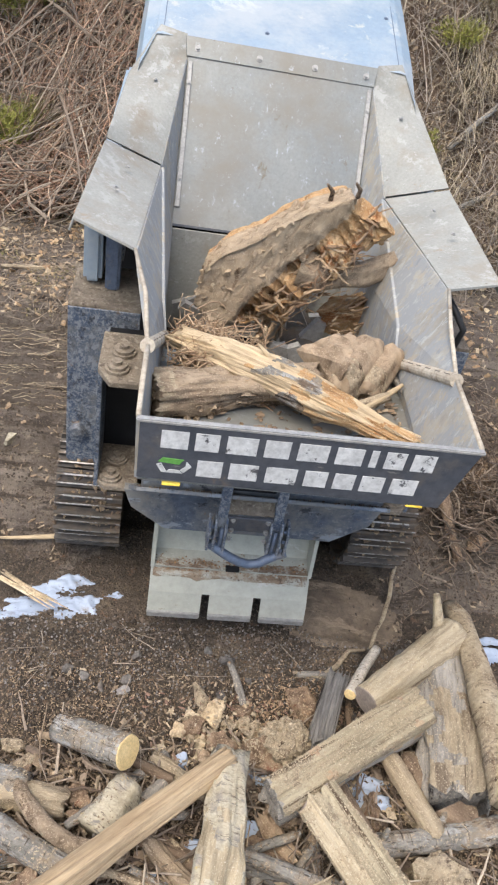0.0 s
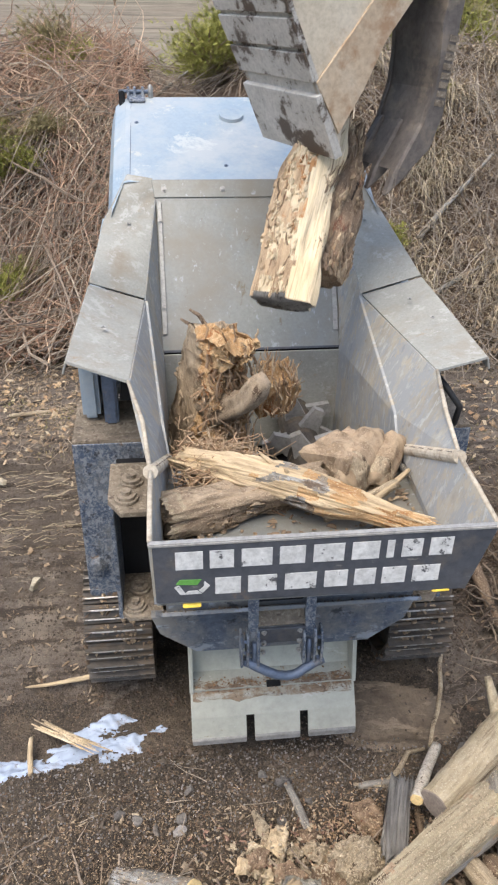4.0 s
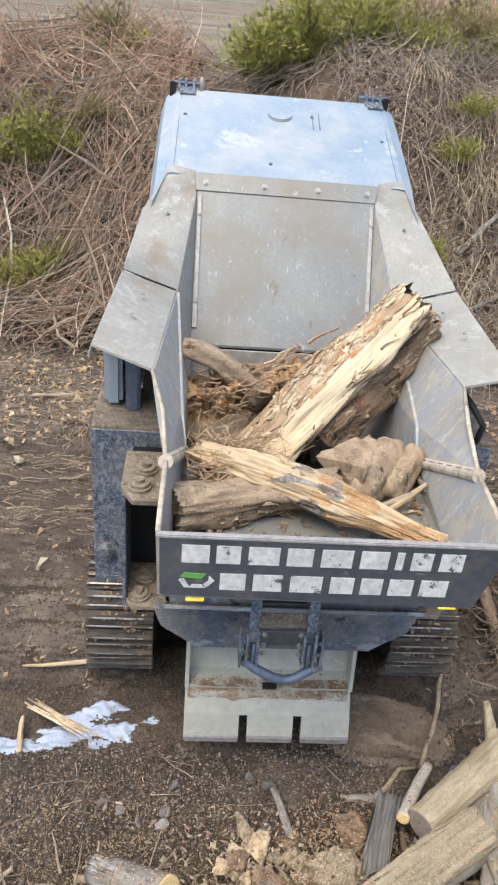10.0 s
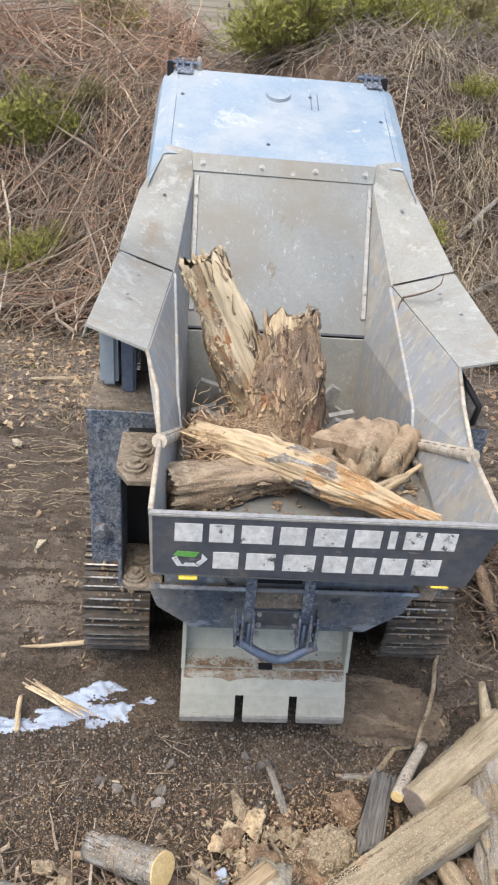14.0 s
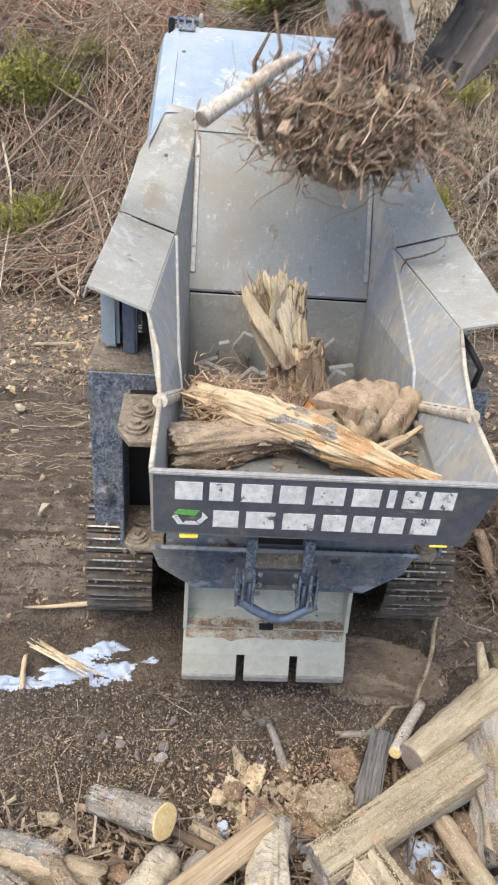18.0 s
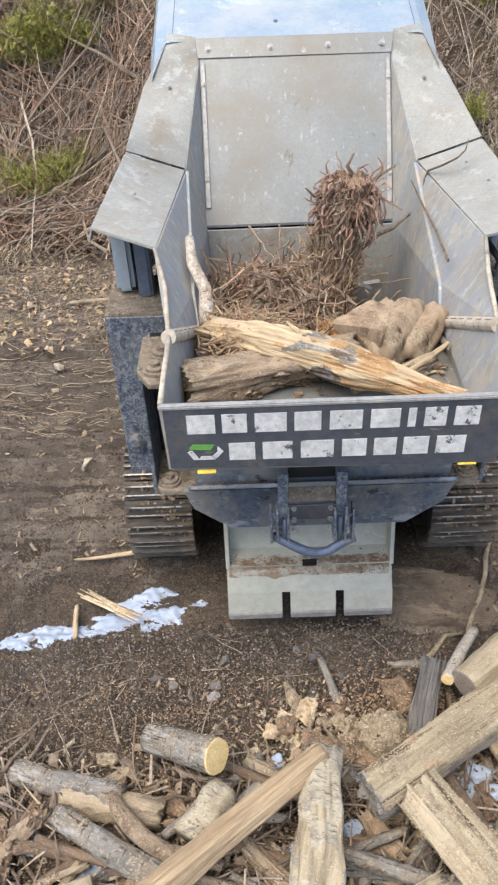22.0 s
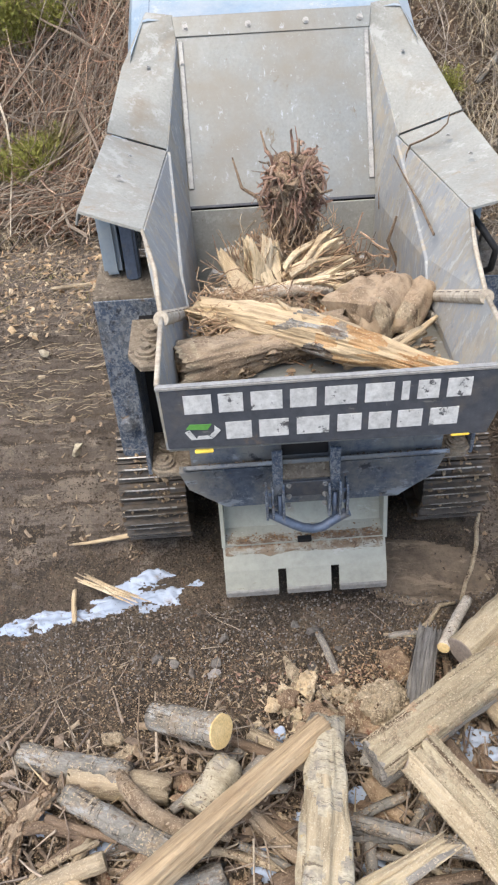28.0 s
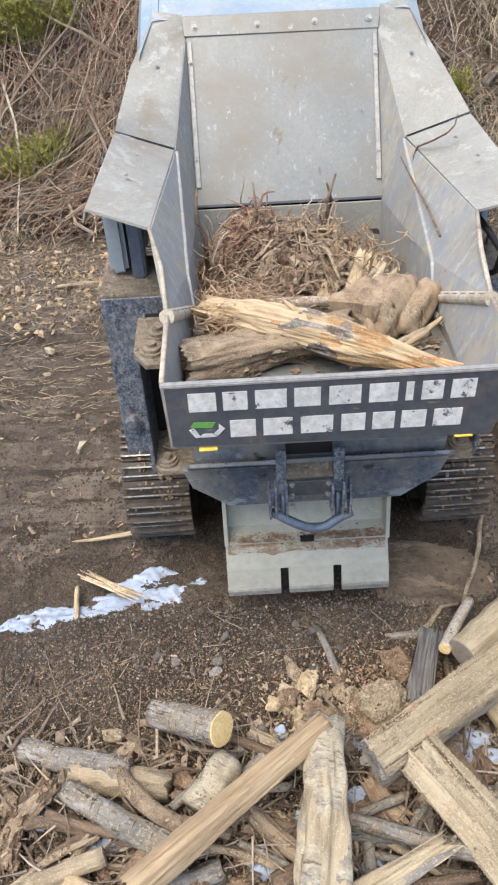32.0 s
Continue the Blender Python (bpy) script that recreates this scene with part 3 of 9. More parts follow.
def tube(pts, radii, n=8, rough=0.0, seed=0, squash=1.0, freq=6.0):
    """A tapered, knobbly tube through pts."""
    pts = [Vector(p) for p in pts]
    V, F = [], []
    side = None
    for i, p in enumerate(pts):
        d = (pts[min(i + 1, len(pts) - 1)] - pts[max(i - 1, 0)]).normalized()
        side = d.orthogonal().normalized() if side is None else (side - d * side.dot(d)).normalized()
        up = d.cross(side)
        for j in range(n):
            a = 2 * math.pi * j / n
            r = radii[i]
            if rough:
                r *= 1 + rough * noise.noise(Vector((math.cos(a) * 1.3 + seed * 7.1, math.sin(a) * 1.3 + seed * 3.3, i * 0.55 + seed)) * 1.1) + rough * 0.45 * noise.noise(Vector((math.cos(a) * 3.5, math.sin(a) * 3.5, i * 0.3 + seed * 5.0))) + rough * 0.25 * noise.noise(Vector((math.cos(a) * 8, math.sin(a) * 8, i * 0.8 + seed)))
            V.append(p + side * math.cos(a) * r + up * math.sin(a) * r * squash)
    for i in range(len(pts) - 1):
        for j in range(n):
            a, b = i * n + j, i * n + (j + 1) % n
            F.append((a, b, b + n, a + n))
    F.append(tuple(range(n))[::-1])
    F.append(tuple(range((len(pts) - 1) * n, len(pts) * n)))
    return V, F


def cyl(p0, p1, r, n=20, r1=None):
    return tube([p0, p1], [r, r if r1 is None else r1], n)


def bent(length, bend=0.0, seed=0, k=8):
    """Points along local z with a soft bend."""
    rnd = random.Random(seed)
    ph, am = rnd.uniform(0, 6.28), bend * length
    return [(am * math.sin(ph + 2.6 * i / k) - am * math.sin(ph), am * math.cos(ph * 1.7 + 2.1 * i / k) - am * math.cos(ph * 1.7), length * i / k) for i in range(k + 1)]


def aim(p0, p1, spin=0.0):
    """A pose at p0 whose z axis points to p1."""
    d = Vector(p1) - Vector(p0)
    return Matrix.Translation(p0) @ d.to_track_quat("Z", "Y").to_matrix().to_4x4() @ pose(0, 0, 0, 0, 0, spin)


def flake_cloud(places, rnd, size=(0.02, 0.06), thin=0.2, up=0.4, aspect=2.6):
    """Many small wedge-shaped chips; places yields x, y, z."""
    V, F = [], []
    for x, y, z in places:
        l = rnd.uniform(*size)
        w, h = l / rnd.uniform(1.2, aspect), l * thin * rnd.uniform(0.5, 1.4)
        m = Euler((rnd.gauss(0, up), rnd.gauss(0, up), rnd.uniform(0, 6.28))).to_matrix()
        n = len(V)
        for a, b, c in ((-1, -1, 0), (1, -0.8, 0), (0.8, 1, 0), (-0.9, 0.8, 0), (-0.6, -0.5, 1), (0.9, -0.3, 1), (0.3, 0.7, 1)):
            p = m @ Vector((a * l / 2 * rnd.uniform(0.8, 1.1), b * w / 2 * rnd.uniform(0.8, 1.1), c * h))
            V.append((x + p.x, y + p.y, z + p.z))
        F += [(n + 4, n + 5, n + 6), (n, n + 1, n + 5, n + 4), (n + 1, n + 2, n + 6, n + 5), (n + 2, n + 3, n + 6), (n + 3, n, n + 4, n + 6), (n + 3, n + 2, n + 1, n)]
    return V, F


def stick_cloud(items, rnd, n=4, wob=0.12, k=3, bow=0.0):
    """Many thin crooked sticks: each item is start, end, radius."""
    V, F = [], []
    for p0, p1, r in items:
        p0, p1 = Vector(p0), Vector(p1)
        L = (p1 - p0).length
        pts = [p0.lerp(p1, i / k) + Vector((rnd.gauss(0, 1), rnd.gauss(0, 1), rnd.gauss(0, 1))) * wob * L * (0.35 if i in (0, k) else 0.5) for i in range(k + 1)]
        if bow:
            u = Vector((rnd.gauss(0, 1), rnd.gauss(0, 1), rnd.gauss(0, 0.6))) * bow * L
            w = Vector((rnd.gauss(0, 1), rnd.gauss(0, 1), rnd.gauss(0, 0.6))) * bow * 0.5 * L
            pts = [p + u * math.sin(math.pi * i / k) + w * math.sin(2 * math.pi * i / k) for i, p in enumerate(pts)]
        v, f = tube(pts, [r * (1 - 0.65 * i / k) for i in range(k + 1)], n)
        m = len(V)
        V += v
        F += [tuple(i + m for i in q) for q in f]
    return V, F


# ---- the ground: one sheet with ruts, a low bank of debris and a brush heap behind ----
def smooth01(a, b, v):
    s = min(1.0, max(0.0, (v - a) / (b - a)))
    return s * s * (3 - 2 * s)


def ground_z(x, y):
    z = 0.0
    if -6 < x < 6 and -3 < y < 12:
        p = Vector((x, y, 0))
        # long smeared ridges beside the machine
        mud = smooth01(-0.75, -1.0, x) * smooth01(0.35, 0.6, y) * (1 - smooth01(3.1, 3.4, y))
        z += mud * (0.05 * noise.noise(Vector((x * 0.5, y * 5.5, 21))) + 0.03 * noise.noise(Vector((x * 1.1, y * 13, 27))) + 0.012 * noise.noise(Vector((x * 3, y * 30, 29))))
        z += 0.03 * noise.noise(p * 1.3) + 0.022 * noise.noise(p * 5) + 0.018 * (0.5 - abs(noise.noise(p * 11))) + 0.014 * noise.noise(p * 24) + 0.03 * smooth01(0.1, -0.3, y) * max(0.0, noise.noise(p * 8.5))
        # cleat furrows across the track left by a machine, between two ledges
        w = y + 0.05 * noise.noise(Vector((x * 1.1, y * 0.5, 3))) + 0.02 * noise.noise(Vector((x * 5, y, 8)))
        rut = smooth01(1.85, 1.92, w) * (1 - smooth01(3.0, 3.1, w))
        d = (w / 0.19) % 1.0 - 0.5
        z += rut * (0.02 * math.cos(d * 6.283) - 0.03 - 0.14 * max(0.0, 1 - abs(d) / 0.1) ** 0.5 * (0.6 + 0.6 * noise.noise(Vector((x * 2.2, math.floor(w / 0.19) * 3.1, 1)))))
        z -= (0.16 * math.exp(-((w - 1.86) / 0.022) ** 2) + 0.18 * math.exp(-((w - 3.0) / 0.022) ** 2)) * smooth01(-0.7, -0.95, x)
        old = smooth01(0.7, 0.9, w) * (1 - smooth01(1.7, 1.85, w))
        z += old * 0.035 * math.sin(w * 30 + 2 * noise.noise(Vector((x * 1.5, w * 2, 4))))
        z -= 0.07 * smooth01(-0.02, 0.08, y) * (1 - smooth01(0.5, 0.75, y)) * (0.7 + 0.5 * noise.noise(Vector((x * 1.5, 0, 9))))
    y0 = 4.9 if x < -0.6 else 4.35 + 0.55 * smooth01(1.2, -0.6, x) if x < 1.2 else 4.35
    top = 2.45 + 0.5 * smooth01(-1.7, -3.2, x) + 0.35 * smooth01(-0.2, 0.8, x) + 0.25 * noise.noise(Vector((x * 0.5, y * 0.4, 2))) - (0.22 + 0.42 * smooth01(-1.7, -3.2, x) - 0.2 * smooth01(1.0, 1.8, x)) * smooth01(6.6, 8.0, y)
    m = smooth01(y0, y0 + 2.9, y + 0.5 * noise.noise(Vector((x * 0.6, 0, 5)))) * (1 - smooth01(9.0, 12.0, y)) * (1 - smooth01(14, 20, abs(x)))
    if m > 0:
        z += m * (top + 0.3 * noise.noise(Vector((x, y, 0)) * 1.4) + 0.16 * noise.noise(Vector((x, y, 0)) * 3.2))
    return z


def axis(stops):
    out = []
    for a, b, s in stops:
        out += list(np.arange(a, b, s))
    return out + [stops[-1][1]]


gx = axis([(-1500, -100, 140), (-100, -20, 10), (-20, -5, 0.8), (-5, -3.0, 0.1), (-3.0, 2.6, 0.028), (2.6, 5, 0.1), (5, 20, 0.8), (20, 100, 10), (100, 1500, 140)])
gy = axis([(-60, -10, 8), (-10, -2.2, 0.6), (-2.2, 1.7, 0.025), (1.7, 3.2, 0.014), (3.2, 3.6, 0.025), (3.6, 9.5, 0.1), (9.5, 20, 0.7), (20, 100, 8), (100, 2500, 150)])
GV = [(x, y, ground_z(x, y)) for y in gy for x in gx]
nx = len(gx)
GF = [(j * nx + i, j * nx + i + 1, (j + 1) * nx + i + 1, (j + 1) * nx + i) for j in range(len(gy) - 1) for i in range(nx - 1)]
ground = part("ground", (GV, GF), M_SOIL, smooth=True)
tagged(ground, "dark muddy rutted soil strewn with wood chips", "ground", kind="structure")
ground.data.materials.append(M_FIELD)
ground.data.materials.append(M_DRYMUD)
ground.data.materials.append(M_SMOOTHMUD)
ground.data.materials.append(M_HEAPLITTER)
for p in ground.data.polygons:
    if p.center.y > 12.5 or abs(p.center.x) > 20:
        p.material_index = 1
    else:
        q = p.center
        e = 0.35 * noise.noise(Vector((q.x * 1.7, q.y * 1.7, 12)))
        if (q.x < -0.75 + e and 0.55 + 1.3 * e + 0.25 * noise.noise(Vector((q.x * 6, q.y * 6, 3))) < q.y < 5) or (q.x > 1.1 + e and 0.3 < q.y < 4.5):
            p.material_index = 2
        if q.y > 4.9 + e and q.z > 0.25:
            p.material_index = 4
        if ((q.x - 0.72) / 0.36) ** 2 + ((q.y - 0.22) / 0.3) ** 2 + 2.2 * e < 1:
            p.material_index = 3

# ---- the wood shredder ----
def sx(s, pts):
    return [(s * x, y, z) for x, y, z in pts]


def bolt_head(p, r, h, axis_v=(0, 0, 1)):
    p, a = Vector(p), Vector(axis_v)
    return join(cyl(p, p + a * h * 0.4, r, 18), cyl(p + a * h * 0.4, p + a * h, r * 0.55, 6))


def build_hopper(machine):
    # front panel with its sheet-metal rim
    fp = part("front_panel", plate([(-0.605, -0.605, 2.015), (0.612, -0.605, 2.015), (0.535, -0.605, 1.735), (-0.6, -0.605, 1.758)], 0.014), M_DARK, machine, "dark grey painted front panel with worn white markings")
    part("rim", box((-0.618, -0.615, 2.012), (0.622, -0.588, 2.027), 0.004), M_EDGE, fp)
    # rows of plain slanted blocks in place of the words
    for z0, z1, spans in ((1.905, 1.995, [(-0.537, -0.424), (-0.418, -0.318), (-0.31, -0.182), (-0.175, -0.068), (-0.058, 0.072), (0.08, 0.197), (0.212, 0.243), (0.262, 0.35), (0.362, 0.462)]),
                          (1.785, 1.872, [(-0.4, -0.293), (-0.285, -0.163), (-0.155, -0.02), (-0.01, 0.09), (0.1, 0.192), (0.2, 0.303), (0.312, 0.43)])):
        for a, b in spans:
            inset = (b - a) * 0.08
            part("marking", plate([(a + inset, -0.6135, z0 + 0.006), (b - inset, -0.6135, z0 + 0.006), (b - inset, -0.6135, z1 - 0.006), (a + inset, -0.6135, z1 - 0.006)], 0.002, 0), M_WHITE, fp)
    for pts, mat in (([(-0.53, 1.845), (-0.515, 1.865), (-0.44, 1.862), (-0.455, 1.838)], M_GREEN), ([(-0.535, 1.832), (-0.518, 1.84), (-0.495, 1.797), (-0.515, 1.797)], M_WHITE), ([(-0.5, 1.797), (-0.44, 1.797), (-0.455, 1.812), (-0.488, 1.812)], M_WHITE), ([(-0.437, 1.8), (-0.41, 1.832), (-0.43, 1.855), (-0.432, 1.83), (-0.45, 1.812)], M_WHITE)):
        part("emblem", plate([(x, -0.6135, z) for x, z in pts], 0.002, 0), mat, fp)
    for x in (-0.475, 0.44):
        part("tag", box((x - 0.033, -0.617, 1.733), (x + 0.033, -0.585, 1.741), 0.002), M_YELLOW, machine)
    for s in (-1, 1):
        side = "side_board"
        rod_i, rod_o = (0.545, 0.31, 1.765), (0.607, -0.205, 2.048)
        wing_in, wing_tip = (0.7, 0.4, 2.12), (0.972, 0.487, 2.185 if s < 0 else 2.135)
        seam_out, seam_in = (0.93, 1.42, 2.19), (0.642, 1.6, 2.02)
        low_f = (0.6, -0.598, 1.745) if s < 0 else (0.53, -0.598, 1.735)
        part(side, sheet(*sx(s, [low_f, (0.61, -0.598, 2.02), rod_o, rod_i]), 0.016), M_WALL, machine)
        part("board_foot", plate(sx(s, [low_f, rod_i, (0.555, 0.31, 1.64)]), 0.012), M_WALL, machine)
        part("side_flap", plate(sx(s, [rod_i, rod_o, (0.635, 0.08, 2.10), wing_in, seam_in, (0.575, 0.5, 1.85)]), 0.014), M_WALL, machine)
        part("side_wall", plate(sx(s, [(0.538, 0.32, 1.76), (0.565, 0.5, 1.852), (0.632, 1.6, 2.025), (0.552, 1.67, 1.655), (0.54, 1.67, 1.0), (0.54, 0.2, 1.0), (0.54, 0.2, 1.68)]), 0.02), M_WALL, machine)
        part("upper_wall", plate(sx(s, [(0.643, 1.6, 2.032), (0.558, 2.195, 2.462), (0.552, 1.675, 1.655)]), 0.014), M_WALL, machine)
        part("wing", sheet(*sx(s, [wing_in, wing_tip, seam_out, (0.645, 1.595, 2.025)])), M_STEEL, machine, "dusty bent steel side wing")
        part("wing_lip", plate(sx(s, [wing_tip, seam_out, (0.95, 1.42, 2.13), (0.99, 0.487, wing_tip[2] - 0.06)]), 0.01), M_STEEL, machine)
        part("rear_wing", bent_skin([sx(s, e) for e in ([(0.645, 1.605, 2.036), (0.93, 1.435, 2.2)], [(0.56, 2.2, 2.466), (0.874, 2.08, 2.35)], [(0.57, 2.24, 2.562), (0.724, 2.3, 2.575)])], 0.012), M_STEEL, machine, "dusty steel rear wing running up to the hood", smooth=True)
        rod = part("hinge_rod", tube(sx(s, [rod_i, rod_o]), [0.027, 0.029], 16), M_CRUST, machine, "dusty round hinge bar")
        part("edge_crust", tube(sx(s, [(0.612, -0.59, 2.024), (0.61, -0.4, 2.034), rod_o]), [0.009, 0.011, 0.01], 8, 0.2, 3), M_CRUST, machine, "dust-caked upper edge", smooth=True)
        part("edge_crust", tube(sx(s, [rod_o, (0.635, 0.08, 2.104), (0.7, 0.4, 2.124)]), [0.009, 0.01, 0.008], 8, 0.2, 5), M_CRUST, machine, smooth=True)
        for k in range(6):
            f = 0.12 + k * 0.15
            p = [rod_i[i] + (rod_o[i] - rod_i[i]) * f for i in range(3)]
            q = [rod_i[i] + (rod_o[i] - rod_i[i]) * (f + 0.08) for i in range(3)]
            part("weld", tube(sx(s, [(p[0] - 0.018, p[1] + 0.006, p[2] + 0.018), (q[0] - 0.018, q[1] + 0.006, q[2] + 0.018)]), [0.0035, 0.0035], 6), M_SHOE, rod)
        for y, z, x in ((0.9, 2.17, 0.83), (1.2, 2.155, 0.8), (1.75, 2.22, 0.78), (2.0, 2.36, 0.72)):
            part("bolt", bolt_head((s * x, y, z), 0.012, 0.008), M_EDGE, machine)
    part("tray_floor", plate([(-0.6, -0.6, 1.742), (0.54, -0.6, 1.735), (0.55, 0.33, 1.68), (-0.555, 0.33, 1.68)], 0.012), M_PLATE, machine)
    part("tray_lip", plate([(-0.54, 0.33, 1.68), (0.54, 0.33, 1.68), (0.54, 0.36, 1.2), (-0.54, 0.36, 1.2)], 0.012), M_STEEL, machine)
    bp = part("back_plate", plate([(-0.55, 1.675, 1.665), (0.55, 1.675, 1.665), (0.552, 2.187, 2.459), (-0.552, 2.187, 2.459)], 0.014), M_PLATE, machine, "scuffed bare steel wear plate")
    part("chute_sheet", plate([(-0.545, 1.66, 1.65), (0.545, 1.66, 1.65), (0.545, 1.6, 1.0), (-0.545, 1.6, 1.0)], 0.012), M_STEEL, machine)
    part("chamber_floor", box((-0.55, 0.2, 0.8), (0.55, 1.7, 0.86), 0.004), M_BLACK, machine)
    part("joint_strip", plate([(-0.55, 1.664, 1.66), (0.55, 1.664, 1.66), (0.55, 1.672, 1.672), (-0.55, 1.672, 1.672)], 0.008, 0.001), M_DARK, machine)
    part("top_strip", plate([(-0.56, 2.178, 2.462), (0.556, 2.178, 2.455), (0.57, 2.24, 2.55), (-0.575, 2.24, 2.555)], 0.014), M_PLATE, machine, "bolted grey steel strip")
    for x in (-0.5, -0.14, 0.19, 0.5):
        part("bolt", bolt_head((x, 2.2, 2.505), 0.018, 0.014, (0, -0.83, 0.55)), M_EDGE, machine)
    for s in (-1, 1):
        part("edge_strip", plate([(s * 0.515, 1.72, 1.755), (s * 0.545, 1.72, 1.755), (s * 0.545, 2.165, 2.44), (s * 0.52, 2.165, 2.44)], 0.02), M_EDGE, machine)
        for f in (0.2, 0.85):
            part("bolt", bolt_head((s * 0.532, 1.71 + 0.45 * f, 1.76 + 0.69 * f), 0.014, 0.014, (0, -0.83, 0.55)), M_EDGE, machine)


def build_hood(machine):
    # hood top with rolled sides
    prof = [(-0.87, -1.2), (-0.87, -0.32), (-0.86, -0.17), (-0.825, -0.06), (-0.75, -0.008), (-0.715, 0.0), (0.715, 0.0), (0.75, -0.008), (0.825, -0.06), (0.86, -0.17), (0.87, -0.32), (0.87, -1.2)]
    def ring(y, z, w):
        return [(x * w, y, z + dz) for x, dz in prof]
    V, F = [], []
    # the front edge is cut back along the wings
    cut = {0.87: 2.03, 0.86: 2.03, 0.825: 2.1, 0.75: 2.245, 0.715: 2.24}
    for x, dz in prof:
        y = cut[abs(x)]
        V.append((x * 0.99, y, 2.54 + 0.357 * (y - 2.23) + (dz - 0.03 if -0.2 < dz < -0.05 else dz)))
    rings = [(2.42, 2.608, 0.987), (2.6, 2.672, 0.985), (3.0, 2.81, 0.98), (3.24, 2.885, 0.975), (3.27, 2.87, 0.97), (3.29, 2.8, 0.96), (3.3, 1.6, 0.96)]
    for y, z, w in rings:
        V += ring(y, z, w)
    n = len(prof)
    for i in range(len(rings)):
        F += [(i * n + j, i * n + j + 1, (i + 1) * n + j + 1, (i + 1) * n + j) for j in range(n - 1)]
    hood = part("hood", (V, F), M_HOOD, machine, "pale blue glossy engine hood", smooth=False)
    part("hood_edge", tube([(-0.704, 2.3, 2.565), (-0.7, 2.7, 2.707), (-0.696, 3.235, 2.884)], [0.0025] * 3, 6), M_BAR, hood)
    part("hood_edge", tube([(0.704, 2.3, 2.565), (0.7, 2.7, 2.707), (0.696, 3.235, 2.884)], [0.0025] * 3, 6), M_BAR, hood)
    for x, y in ((-0.66, 2.9), (0.66, 2.75), (-0.1, 2.4), (0.2, 2.98)):
        part("rivet", bolt_head((x, y, 2.54 + 0.352 * (y - 2.23)), 0.014, 0.008, (0, -0.33, 0.94)), M_BAR, hood)
    part("cap", tube([(-0.02, 2.97, 2.80), (-0.02, 2.963, 2.82)], [0.085, 0.08], 24), M_HOOD, hood)
    for x in (0.2, 0.245):
        part("slot", plate([(x, 2.83, 2.753), (x + 0.005, 2.83, 2.753), (x + 0.005, 3.02, 2.819), (x, 3.02, 2.819)], 0.006, 0), M_BAR, hood)
    for x in (-0.66, 0.66):
        hinge = part("hinge", plate([(x - 0.05, 3.15, 2.868), (x + 0.06, 3.15, 2.868), (x + 0.06, 3.27, 2.905), (x - 0.05, 3.27, 2.905)], 0.014), M_BLUE, machine)
        for dx in (-0.055, -0.01, 0.045):
            part("hinge_lug", plate([(x + dx, 3.2, 2.87), (x + dx, 3.29, 2.9), (x + dx, 3.28, 2.95), (x + dx, 3.23, 2.945)], 0.018), M_BLUE, hinge)
        part("hinge_pin", cyl((x - 0.11, 3.25, 2.92), (x + 0.09, 3.25, 2.92), 0.013, 12), M_BAR, hinge)
        part("hinge_arm", box((x - 0.12 if x < 0 else x + 0.06, 3.2, 2.8), (x - 0.08 if x < 0 else x + 0.1, 3.28, 2.93), 0.006), M_BLACK, hinge)
    part("lug", tube([(-0.56, 3.24, 2.87), (-0.56, 3.24, 2.93), (-0.56, 3.24, 2.955), (-0.56, 3.24, 2.968)], [0.018, 0.018, 0.015, 0.005], 16), M_EDGE, machine, "small pale lug", smooth=True)
    for s, y in product((-1, 1), (2.35, 2.6, 2.85, 3.1)):
        part("latch", box((s * 0.853 - 0.012, y, 2.16 + 0.36 * (y - 2.23)), (s * 0.853 + 0.012, y + 0.05, 2.19 + 0.36 * (y - 2.23)), 0.004), M_BLACK, hood)
    for s in (-1, 1):
        part("side_panel", box((s * 0.915 - 0.045, 0.78 if s < 0 else 0.98, 1.72), (s * 0.915 + 0.045, 3.2, 2.08), 0.02), M_HOOD, machine, "pale blue side panel")
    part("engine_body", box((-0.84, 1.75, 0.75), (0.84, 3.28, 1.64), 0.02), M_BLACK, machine)


